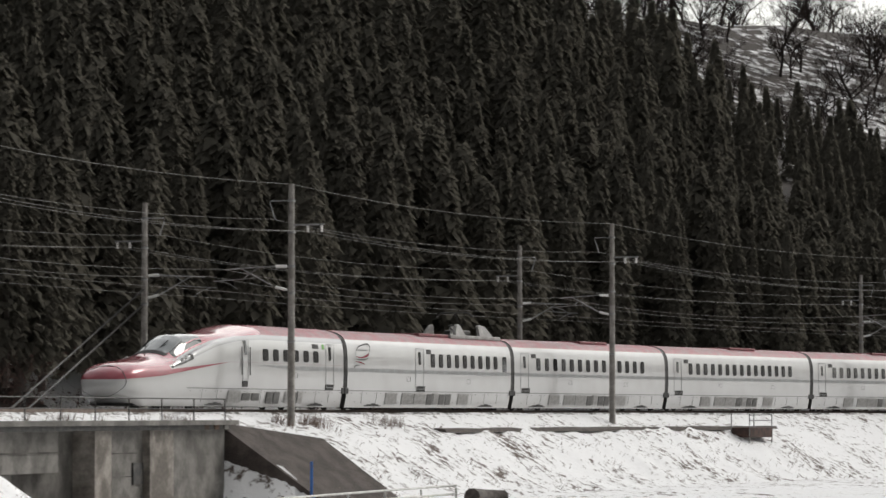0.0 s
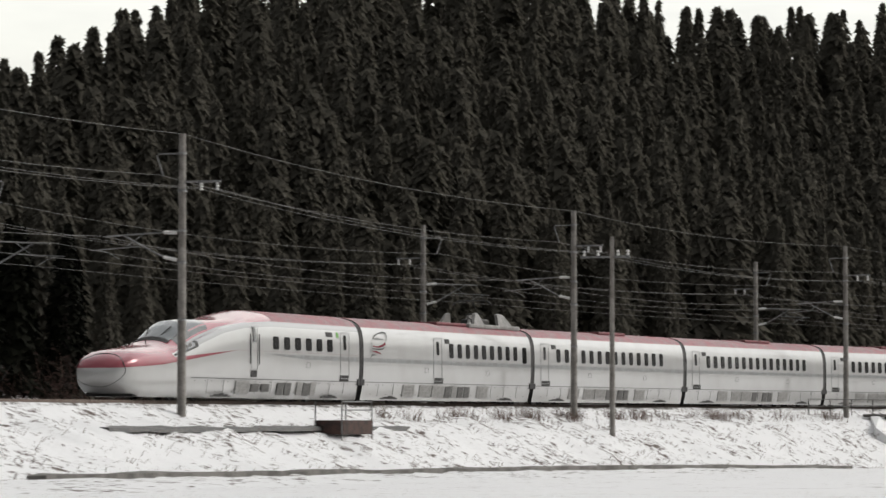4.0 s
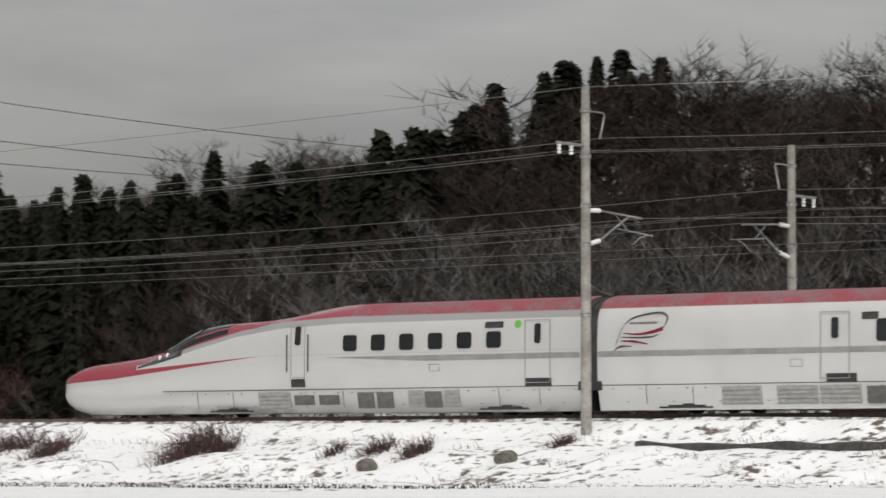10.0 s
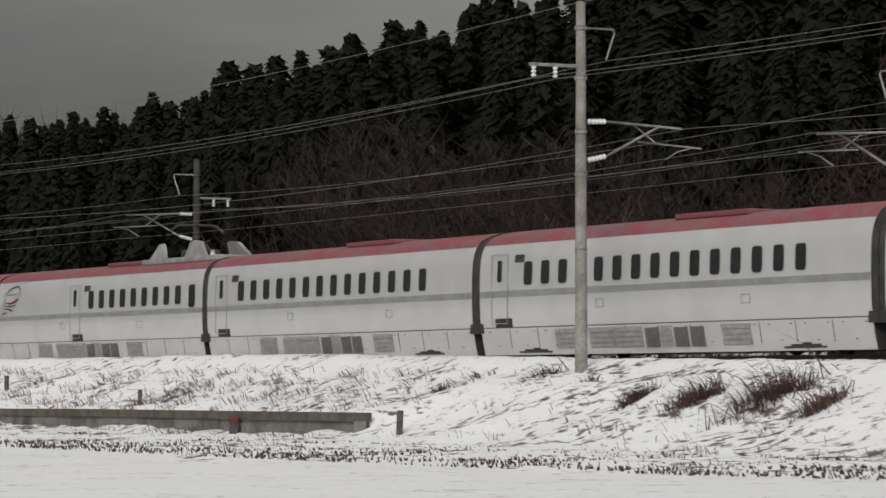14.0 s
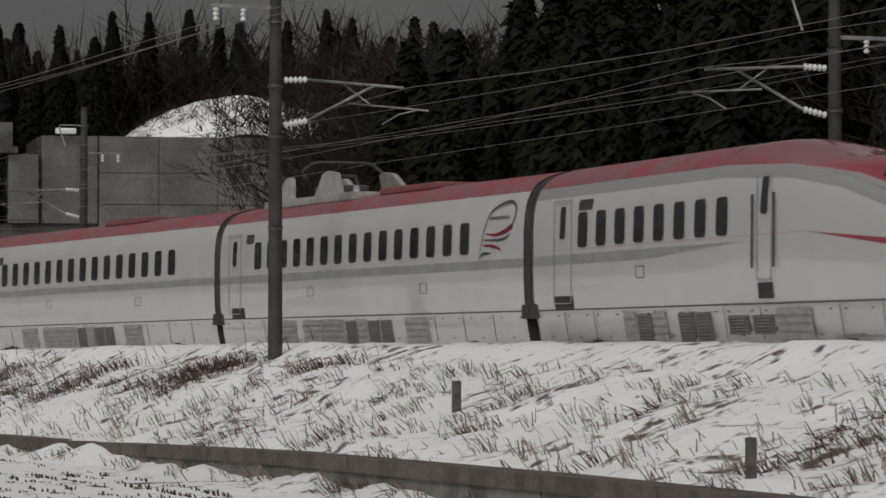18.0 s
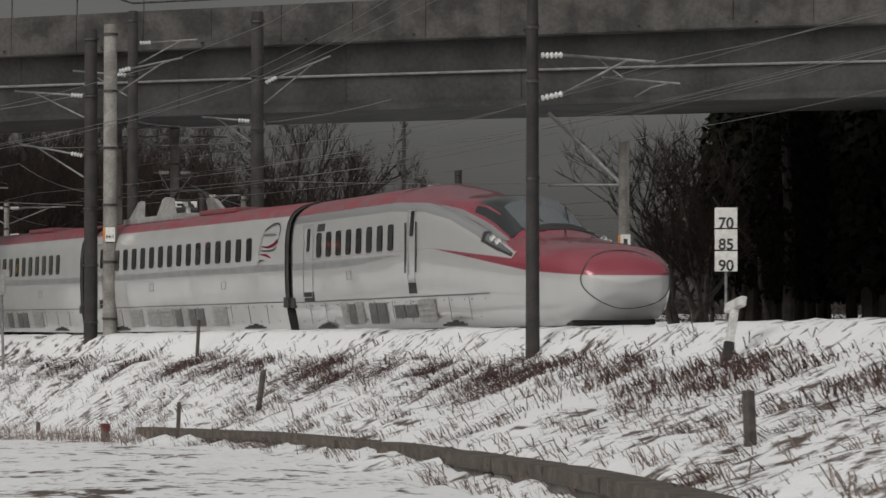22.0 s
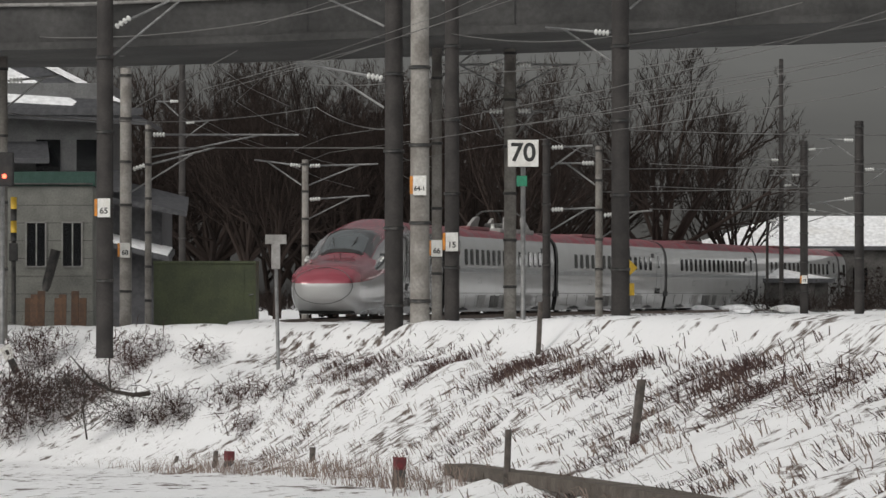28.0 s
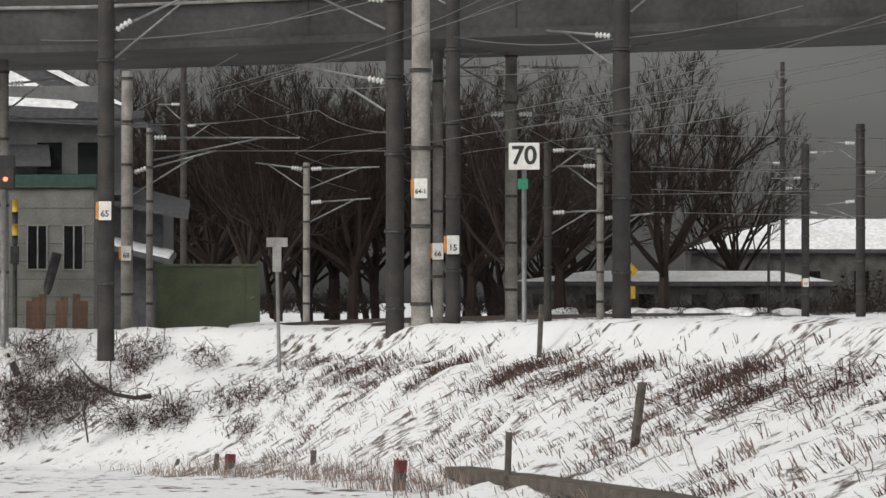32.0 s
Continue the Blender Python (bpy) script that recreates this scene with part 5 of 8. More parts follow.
def wood(name, places, geos, materials, label, category):
    """Far woods in one object: (kind index, x, y, z, height, turn, width)."""
    arr = [(np.array([tuple(p) for p in g[0]], dtype=np.float64), g[1]) for g in geos]
    vs, fs, o = [], [], 0
    mats = []
    for k, x, y, z, h, turn, w in places:
        a, fc = arr[k]
        c, s_, q = math.cos(turn), math.sin(turn), h / 10.0
        b = np.empty_like(a)
        b[:, 0] = (a[:, 0] * c - a[:, 1] * s_) * q * w + x
        b[:, 1] = (a[:, 0] * s_ + a[:, 1] * c) * q * w + y
        b[:, 2] = a[:, 2] * q + z
        vs.append(b)
        fs.extend([tuple(i + o for i in f) for f in fc])
        mats.extend([k] * len(fc))
        o += len(a)
    me = bpy.data.meshes.new(name)
    me.from_pydata(np.concatenate(vs).tolist(), [], fs)
    for mt in materials:
        me.materials.append(mt)
    me.polygons.foreach_set("material_index", mats)
    me.update()
    tagged(new(name, me), label, category, kind="stuff")


def kind_at(s, row):
    """Which tree stands where along the hillside."""
    for a, b, front, back in BELTS:
        if a <= s < b:
            return front if row < (4 if (a, back) == (4.5, "twig") else 4 if (a, front) == (20, "russet") else 2 if front == "russet" else 1) else back
    return "none" if s > 0 else "cedar"


far_cedar, far_brown, far_bare = [], [], {"twig": [], "pale": [], "russet": []}
DEEP = (-14, -17.5, -21, -25, -29, -33.5, -38, -43, -48.5, -54.5, -61, -68)
SHALLOW = (-14, -17, -20, -23, -26.5, -30, -33, -36, -39)
for row, lat in enumerate(DEEP):
    s = -560.0 if row > 3 else -470.0
    while s < 150:
        s += rng.uniform(1.3, 2.4) if row < 6 else rng.uniform(1.5, 2.6) if s < -185 else rng.uniform(1.0, 1.9)
        deep = s < -185
        if row >= len(SHALLOW) and not deep:
            continue
        la = lat if deep else SHALLOW[row]
        if s > 100 and (row < 1 or s > 119 + 1.7 * (-20 - la)):
            continue
        u = (row + 1) / (len(DEEP) if deep else len(SHALLOW))
        back = max(0.0, -30 - la) if deep or -100 < s < 2 else 0.0
        top = sky_z(s + (1.35 * back if deep else 0)) * (0.36 + 0.64 * min(1, u * 1.35)) * (1 + back / 125) * (rng.uniform(0.93, 1.05) if -100 < s < 2 or s > 62 else rng.uniform(0.86, 1.0))
        kind = kind_at(s, row - 1)
        if kind == "cedar" and 4.5 < s < 20:
            top = sky_z(s) * rng.uniform(0.52, 0.66) * (1 + 0.07 * row)
        if kind == "none":
            continue
        p = tk(s, la + rng.uniform(-1.5, 1.5))
        z = hill_z(s, la) * near(s)
        h = max(3.0, top - z)
        if kind == "cedar":
            h = min(max(h, 6.0), 11) if row < 6 or deep else rng.uniform(5, 7.5)
            z = max(top - h, -1.3)
        elif s > 118 or row > 2:
            h = min(h, 8.5)
            z = max(top - h, -1.3)
        turn, wd = rng.uniform(0, 6.28), rng.uniform(0.8, 1.25) * (1.35 if row > 2 and not deep else 1.0)
        if kind != "cedar" and rng.random() < 0.12:
            continue
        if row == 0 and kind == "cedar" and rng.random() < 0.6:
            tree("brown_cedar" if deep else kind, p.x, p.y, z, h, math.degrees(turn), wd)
        elif kind == "cedar":
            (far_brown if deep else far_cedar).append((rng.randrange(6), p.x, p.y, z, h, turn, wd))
        elif row == 0 and rng.random() < 0.5:
            tree(kind, p.x, p.y, z, h, math.degrees(turn), wd * 1.1)
        else:
            far_bare[kind].append((rng.randrange(5), p.x, p.y, z, h, turn, wd * 1.2))
for la in (-43, -48, -53, -58):
    s = 96.0
    while s < 150:
        s += rng.uniform(1.6, 2.6)
        top = float(np.interp(s, [96, 104, 122, 134, 150], [19, 18.5, 17.5, 15, 14])) * rng.uniform(0.92, 1.03)
        p = tk(s, la)
        if s < 124 + rng.uniform(-4, 4):
            far_cedar.append((rng.randrange(6), p.x, p.y, max(top - 11, -1.3), min(top + 1.3, 11), rng.uniform(0, 6.28), rng.uniform(1.2, 1.6)))
            far_cedar.append((rng.randrange(6), p.x, p.y, -1.3, 9, rng.uniform(0, 6.28), 1.6))
        else:
            far_bare["twig"].append((rng.randrange(5), p.x, p.y, -1.3, top + 1.3, rng.uniform(0, 6.28), 0.9))
# tall bare trees rising behind the mound at the bridge foot
for la in (-44, -50, -56):
    s = 134.0
    while s < 160:
        s += rng.uniform(1.8, 3.0)
        p = tk(s, la + rng.uniform(-1.5, 1.5))
        far_bare["twig"].append((rng.randrange(5), p.x, p.y, -1.3, rng.uniform(15.5, 19.0) * near(s), rng.uniform(0, 6.28), 0.8))
wood("cedar_wood", far_brown, [b for _, b in CEDF], [CEDAR_B] * 6, "dense brown cedar wood covering the steep hillside, paled for haze", "wood")
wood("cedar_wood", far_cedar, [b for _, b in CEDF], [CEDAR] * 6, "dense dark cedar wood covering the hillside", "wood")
for kd, mt in (("twig", TWIG), ("pale", PALE), ("russet", RUSSET)):
    if far_bare[kd]:
        wood("bare_wood", far_bare[kd], BAREF, [mt] * 5, {"twig": "leafless grey-brown winter wood", "pale": "leafless wood dusted with snow", "russet": "leafless russet thicket"}[kd] + " on the hillside", "wood")


def undergrowth(name, spots, material, label, blades=26, reach=1.3):
    """Low thicket: many short crossing stems."""
    v, f = [], []
    r = random.Random(len(spots))
    for x, y, z, size in spots:
        for _ in range(blades):
            a, b = r.uniform(0, 6.28), r.uniform(0, 6.28)
            p = Vector((x + r.uniform(-1, 1) * size, y + r.uniform(-1, 1) * size, z + r.uniform(0, 0.8) * size))
            d = Vector((math.cos(a), math.sin(a), r.uniform(0.1, 1.4))) * size * reach * r.uniform(0.4, 1)
            w = Vector((math.cos(b), math.sin(b), 0.3)) * 0.022
            o = len(v)
            v += [p - w, p + w, p + d]
            f += [(o, o + 1, o + 2)]
            if r.random() < 0.25:
                q = p + d * r.uniform(0.4, 0.9)
                l = 0.1 * size
                o = len(v)
                v += [q + Vector((-l, 0, 0)), q + Vector((l * 0.5, l, 0.3 * l)), q + Vector((l * 0.6, -l, 0.5 * l)), q + Vector((0, 0, l))]
                f += [(o, o + 1, o + 2), (o, o + 1, o + 3), (o + 1, o + 2, o + 3)]
    tagged(new(name, mesh_of(name, v, f, material)), label, "undergrowth", kind="stuff")


spots_s, spots_r = [], []
for i in range(2600):
    s = rng.uniform(-430, 125) if i < 1100 else rng.uniform(-120, 125)
    lat = -11 - abs(rng.gauss(0, 6)) if i < 1100 else rng.uniform(-34, -12)
    p = tk(s, lat)
    snowy = rng.random() < (0.45 if -110 < s < -85 or -40 < s < 5 or 40 < s < 110 else 0.15)
    (spots_s if snowy else spots_r).append((p.x, p.y, hill_z(s, lat) + rng.uniform(0, 2.2), rng.uniform(0.7, 1.5)))
for i in range(260):
    s, lat = rng.uniform(80, 107), rng.uniform(-24, -11.5)
    p = tk(s, lat)
    (spots_s if i % 6 == 0 else spots_r).append((p.x, p.y, hill_z(s, lat) + rng.uniform(-0.3, 1.6), rng.uniform(0.8, 1.7)))
undergrowth("snowy_undergrowth", spots_s, SNOWLEAF, "evergreen undergrowth dusted with snow along the wood's foot", 26, 1.0)
hillside = []
for _ in range(520):
    s, lat = rng.uniform(-615, -430), rng.uniform(-240, -100)
    p = tk(s, lat)
    hillside.append((rng.randrange(5), p.x, p.y, hill_z(s, lat) - 0.5, rng.uniform(6, 12), rng.uniform(0, 6.28), 1.2))
wood("bare_wood", hillside, BAREF, [TWIG] * 5, "leafless wood scattered on the far snowy hillside", "wood")
undergrowth("brown_undergrowth", spots_r, RUSSET, "brown leafless undergrowth along the wood's foot", 30, 1.3)
# ---- along the bank: underpass, kerbs, wall, posts
EARTH = mat("bare_brown_earth", (0.05, 0.04, 0.035), 0.95, 0, (0.085, 0.07, 0.062), 1.2, 9, 0.8, 12)
SOIL = snow_ground("dark_soil_with_snow_flecks", (0.045, 0.036, 0.031), 0.52, 0.62, 3.5)
DRY = island_mat("dry_winter_grass", (0.13, 0.095, 0.082), (0.27, 0.215, 0.185), 0.9, 0.1)
MATTED = island_mat("matted_dead_stems", (0.035, 0.025, 0.023), (0.09, 0.064, 0.057), 0.9, 0.2)
DARKSCRUB = island_mat("dark_red_brown_scrub", (0.046, 0.030, 0.028), (0.105, 0.07, 0.063), 0.9, 0.15)
REDPOST = mat("faded_red_paint", (0.15, 0.02, 0.025), 0.7, 0, (0.09, 0.018, 0.02), 6, 30)
TIMBER = mat("weathered_dark_timber", (0.10, 0.085, 0.075), 0.9, 0, (0.055, 0.047, 0.042), 4, 20, 0.3, 30)
BLUE = mat("blue_paint", (0.02, 0.13, 0.42), 0.5, 0, (0.03, 0.10, 0.32), 5, 20)
WHITEP = mat("white_pipe_paint", (0.66, 0.66, 0.64), 0.5, 0, (0.5, 0.49, 0.47), 4, 20)
YELLOW = mat("yellow_black_board", (0.62, 0.40, 0.03), 0.5, 0, (0.5, 0.32, 0.03), 5, 30)


def along(s0, s1, step, prof, material, name, label, category, kind="structure", z_of=None, ends=True, rough=0.0):
    """A long low thing beside the line: profile of (lat, z) carried along it."""
    ss = list(np.arange(s0, s1, step)) + [s1]
    v, f, n = [], [], len(prof)
    for s in ss:
        for la, z in prof:
            p = tk(s, la, z + (z_of(s) if z_of else 0))
            v.append((p.x, p.y, p.z + rough * wobble(p.x * 1.3, p.y, 1.1)))
    for i in range(len(ss) - 1):
        for k in range(n):
            f.append((i * n + k, i * n + (k + 1) % n, (i + 1) * n + (k + 1) % n, (i + 1) * n + k))
    if ends:
        f += [tuple(reversed(range(n))), tuple(range((len(ss) - 1) * n, len(ss) * n))]
    return tagged(new(name, mesh_of(name, v, f, material)), label, category, kind=kind)


BRACKET = mat("rusty_bracket", (0.12, 0.075, 0.05), 0.85, 0, (0.06, 0.045, 0.035), 2.0, 14, 0.2, 40)
PIERC = mat("pale_streaked_concrete", (0.30, 0.275, 0.245), 0.88, 0, (0.13, 0.115, 0.10), 1.1, 8, 0.25, 24)
# stained, and darker for recessed faces: the deck's shade is in the colour
UNDERC = mat("shaded_stained_concrete", (0.125, 0.117, 0.106), 0.9, 0, (0.055, 0.05, 0.045), 0.8, 6, 0.3, 20)


def underpass():
    """Concrete road underpass: girder, abutments and wing walls set into the bank."""
    a, b = UNDER
    u = thing("underpass", tpose(a, 3.4, 0, 180), "stained concrete railway underpass with steel girder", "underpass")
    inv = u.matrix_basis.inverted()

    def blk(name, s0, s1, l0, l1, z0, z1, m, label="", bevel=0.03):
        g = []
        for s in (s0, s1):
            for la in (l0, l1):
                for z in (z0, z1):
                    g.append(inv @ tk(s, la, z))
        f = [(0, 1, 3, 2), (4, 6, 7, 5), (0, 4, 5, 1), (2, 3, 7, 6), (0, 2, 6, 4), (1, 5, 7, 3)]
        return part(name, mesh_of(name, g, f, m), u, label=label)

    blk("deck_edge", a - 0.4, b + 0.4, 3.2, 4.95, -0.62, -0.44, CONC, "snow-edged concrete deck edge")
    blk("girder", a + 0.2, b - 0.2, 4.3, 4.8, -0.80, -0.62, DSTEEL, "dark rusty steel girder")
    for i in range(26):
        s = a + 0.8 + i * (b - a - 1.6) / 25
        blk("deck_bracket", s - 0.22, s + 0.22, 4.8, 4.9, -0.80, -0.62, BRACKET if i % 3 else CONC)
    blk("back_wall", a + 0.1, b - 0.1, 3.55, 3.72, -5.0, -0.7, UNDERC, "stained concrete abutment face darkened for shade")
    blk("side_beam", -258.0, b - 0.2, 4.0, 4.45, -2.25, -0.80, CONC, "grey concrete side beam")
    blk("beam_ledge", -258.0, b - 0.2, 4.45, 4.5, -1.58, -1.52, UNDERC)
    # black sheet across the opening stands for the shade inside
    blk("passage_shadow", -260.6, -257.9, 3.72, 3.76, -2.25, -0.75, RUBBER_SHADE, "black sheet for the shade in the passage opening")
    for k, (s0, s1) in enumerate(((-260.5, -258.4), (-258.35, -256.6), (-256.5, -253.2), (-253.1, -250.2))):
        blk("passage_wall", s0, s1, 3.72, 3.9 - 0.04 * (k % 2), -5.0, -2.3, CONC if k % 2 == 0 else UNDERC, "rust-streaked concrete passage wall")
    blk("pier", -262.2, -260.6, 3.9, 4.8, -5.0, -0.80, PIERC, "pale concrete pier")
    blk("abutment", -266.3, -262.2, 3.9, 4.5, -5.0, -0.80, CONC, "grey concrete abutment")
    blk("abutment_joint", -266.3, -262.2, 4.5, 4.512, -1.66, -1.62, UNDERC)
    blk("abutment_joint", -266.3, -262.2, 4.5, 4.512, -2.52, -2.48, UNDERC)
    blk("abutment_buttress", -268.4, -266.0, 3.9, 4.8, -5.0, -0.80, PIERC, "pale stained concrete buttress")
    blk("abutment_wing", a + 0.3, -268.4, 3.9, 4.6, -5.0, -0.80, CONC, "stained concrete wing")
    blk("hatch_plate", -265.9, -264.9, 4.52, 4.58, -2.8, -2.0, DSTEEL, "dark steel plate")
    n = 12
    for i in range(n + 1):
        s = a - 2 + (b - a + 12) * i / n
        part("rail_post", tube("rail_post", [inv @ tk(s, 3.7, -0.5), inv @ tk(s, 3.7, 0.42)], 0.03, DSTEEL, 5), u)
    for z in (0.0, 0.4):
        part("hand_rail", tube("hand_rail", [inv @ tk(a - 2 + (b - a + 12) * i / 16, 3.7, z) for i in range(17)], 0.025, DSTEEL, 5), u, label="thin steel hand rail")
    for s0, s1 in ((a - 7.0, a), (b + 5.5, b)):
        v = [inv @ tk(s1, 3.5, -0.5), inv @ tk(s1, 4.1, -0.5), inv @ tk(s1, 9.5, -4.2), inv @ tk(s1, 9.5, -5.2), inv @ tk(s1, 3.5, -5.2), inv @ tk(s0, 6.0, -1.2), inv @ tk(s0, 9.9, -4.0), inv @ tk(s0, 9.9, -5.2), inv @ tk(s0, 6.0, -5.2)]
        f = [(0, 1, 2, 3, 4), (1, 5, 6, 2), (2, 6, 7, 3), (0, 5, 1), (5, 8, 7, 6), (0, 4, 8, 5), (3, 7, 8, 4)]
        part("wing_slope", mesh_of("wing_slope", v, f, EARTH if s0 < a else BANKMAT), u, label="dark paved slope beside the underpass")


underpass()


def small_post(name, s, lat, h, w, m, label, category, lean=0.0, z=None, group=""):
    z0 = bank_z(s, lat) if z is None else z
    ob = tagged(new(name, box(name, -w / 2, w / 2, -w * 0.35, w * 0.35, -0.3, h, m, w * 0.12)), label, category, group)
    ob.matrix_basis = tpose(s, lat, z0, rng.uniform(-20, 20), lean, lean * 0.6)


for s, lat, h in ((2.5, 6.8, 0.5), (31.5, 8.9, 0.42), (161.0, 9.4, 0.62), (184.0, 9.2, 0.62)):
    bp = thing("boundary_post", tpose(s, lat, bank_z(s, lat), rng.uniform(-20, 20), 3, 2), "short dark boundary post with a faded red top", "post", "red boundary posts")
    part("post", box("post", -0.14, 0.14, -0.1, 0.1, -0.3, h * 0.55, DSTEEL, 0.02), bp)
    part("cap", box("cap", -0.15, 0.15, -0.11, 0.11, h * 0.55, h, REDPOST, 0.03), bp, label="faded red top")
for s, lat, h, lean in ((22, 8.4, 0.55, 4), (41, 8.0, 0.6, 0), (104, 7.0, 0.8, -4), (93, 7.4, 0.6, 5), (151, 6.6, 1.1, 12), (152, 8.8, 1.1, 2), (187, 9.0, 0.55, 8), (192, 9.2, 0.5, 14), (197, 9.0, 0.8, 18), (176, 8.6, 0.45, 3), (172.5, 3.4, 1.35, 3), (-60, 5.0, 0.6, 0), (60, 5.6, 0.5, 0)):
    small_post("wooden_stake", s, lat, h, 0.16, TIMBER, "weathered wooden stake in the snow", "stake", lean, group="wooden stakes")
for s, lat in ((-30.5, 6.6), (-26.0, 7.4)):
    bm = bmesh.new()
    bmesh.ops.create_icosphere(bm, subdivisions=2, radius=0.33)
    for q in bm.verts:
        q.co *= 1 + 0.3 * noise.noise(q.co * 3 + Vector((s, 0, 0)))
        q.co.z *= 0.75
    me = bpy.data.meshes.new("rock")
    bm.to_mesh(me)
    bm.free()
    me.materials.append(BALLAST)
    tagged(new("rock", me), "dark rock lying in the snow", "rock", "rocks").matrix_basis = tpose(s, lat, bank_z(s, lat) + 0.1)

along(-224, -131, 2.0, [(10.4, -0.5), (11.0, -0.5), (11.0, 0.13), (10.4, 0.15)], CONC, "drain_kerb", "low stained concrete drain kerb along the field", "kerb", z_of=lambda s: field_z(s) + 0.05, rough=0.1)
along(-86, -64, 0.4, [(9.4, -0.1), (9.8, 0.22), (11.0, 0.34), (14.0, 0.26), (15.6, -0.1)], SOIL, "earth_ridge", "bare brown earth ridge free of snow", "earth", z_of=lambda s: field_z(s) - 0.9 * max(0, 1 - (s + 86) / 3, 1 - (-64 - s) / 2), rough=0.22)
along(-180, -150, 1.5, [(4.4, 0.0), (4.5, 0.1), (5.1, 0.05), (5.2, -0.1)], DSTEEL, "cable_trough", "dark cable trough half buried in snow", "cable trough", z_of=lambda s: bank_z(s, 4.8), rough=0.05)
along(-345, -300, 1.5, [(3.9, 0.0), (4.0, 0.12), (4.5, 0.08), (4.6, -0.1)], TIMBER, "cable_trough", "dark cable trough half buried in snow", "cable trough", z_of=lambda s: bank_z(s, 4.3), rough=0.05)
along(-56, -34, 1.0, [(4.7, 0.0), (4.8, 0.14), (5.1, 0.1), (5.2, -0.15)], DSTEEL, "cable_trough", "dark cable trough half buried in snow", "cable trough", z_of=lambda s: bank_z(s, 4.95), rough=0.16)


def retaining_wall():
    """Low retaining wall in cast lengths, with a dark mossy cap."""
    w = thing("retaining_wall", tpose(24, 8.5, -2), "low stained concrete retaining wall with mossy cap", "wall", kind="structure")
    inv = w.matrix_basis.inverted()
    s = 24.0
    while s < 159:
        e = min(s + 4.5, 159)
        for name, l0, l1, z0, z1, m in (("wall_block", 8.35, 8.7, -1.1, -0.22, CONC), ("cap", 8.2, 8.78, -0.22, 0.0, EARTHCAP)):
            g = []
            for q in (s + 0.02, e - 0.02):
                for la in (l0, l1):
                    for z in (z0, z1):
                        g.append(inv @ tk(q, la + rng.uniform(-0.02, 0.02), wall_top(q) + z))
            f = [(0, 1, 3, 2), (4, 6, 7, 5), (0, 4, 5, 1), (2, 3, 7, 6), (0, 2, 6, 4), (1, 5, 7, 3)]
            part(name, mesh_of(name, g, f, m), w)
        s = e


EARTHCAP = mat("mossy_wall_cap", (0.075, 0.062, 0.05), 0.95, 0, (0.12, 0.10, 0.085), 2, 12, 0.6, 18)
retaining_wall()


def platform(s, lat, z):
    p = thing("equipment_platform", tpose(s, lat, z), "rusty steel equipment platform on the bank", "platform", "equipment platforms")
    part("tray", box("tray", -1.6, 1.6, -0.6, 0.6, -0.55, 0.0, RUSTB, 0.03), p)
    for x in (-1.6, 1.6):
        for y in (-0.55, 0.55):
            part("post", tube("post", [(x, y, -1.2), (x, y, 0.75)], 0.03, STEEL, 5), p)
    for z_ in (0.4, 0.72):
        part("hand_rail", tube("hand_rail", [(-1.6, 0.55, z_), (1.6, 0.55, z_)], 0.025, STEEL, 5), p)


RUSTB = mat("rust_brown_steel", (0.085, 0.048, 0.04), 0.85, 0.2, (0.05, 0.035, 0.03), 3, 20)
platform(-87.3, 5.4, -0.75)
platform(-171.8, 5.4, -0.75)
platform(-339.3, 5.4, -0.95)


def valve_post():
    v = thing("valve_post", tpose(-270.5, 9.6, -3.9), "blue irrigation valve post on a steel frame", "valve post")
    part("stem", tube("stem", [(0, 0, 0), (0, 0, 1.9)], 0.06, BLUE, 8), v)
    part("valve_body", tube("valve_body", [(0, 0, 0.25), (0, 0, 0.42), (0, 0, 0.6)], [0.1, 0.22, 0.1], BLUE, 10), v)
    part("spout", tube("spout", [(0, 0, 0.45), (0.35, 0, 0.45)], 0.07, BLUE, 8), v)
    for x in (-0.55, 0.55):
        part("frame_leg", tube("frame_leg", [(x, 0, -0.5), (x, 0, 0.35)], 0.04, DSTEEL, 5), v)
    part("frame_bar", tube("frame_bar", [(-0.55, 0, 0.33), (0.55, 0, 0.33)], 0.04, DSTEEL, 5), v)


valve_post()
gr = thing("guard_rail", tpose(-256, 10, -3.6), "white pipe guard rail along the snowy lane", "guard rail")
gi = gr.matrix_basis.inverted()
for z in (0.0, -0.35):
    part("pipe", tube("pipe", [gi @ tk(-256 - 2.2 * i, 10, -3.35 + 0.01 * i + z) for i in range(15)], 0.05, WHITEP, 6), gr)
for i in range(8):
    part("post", tube("post", [gi @ tk(-256 - 4.4 * i, 10, -4.4), gi @ tk(-256 - 4.4 * i, 10, -3.3)], 0.05, WHITEP, 6), gr)
lg = tagged(new("log", tube("log", [(0, 0, 0), (2.2, 0.3, -0.05), (4.6, 0.2, -0.1)], [0.34, 0.3, 0.26], TIMBER, 10)), "dark felled log lying in the snow", "log")
lg.matrix_basis = tpose(-284.5, 11.5, -3.6, 180)

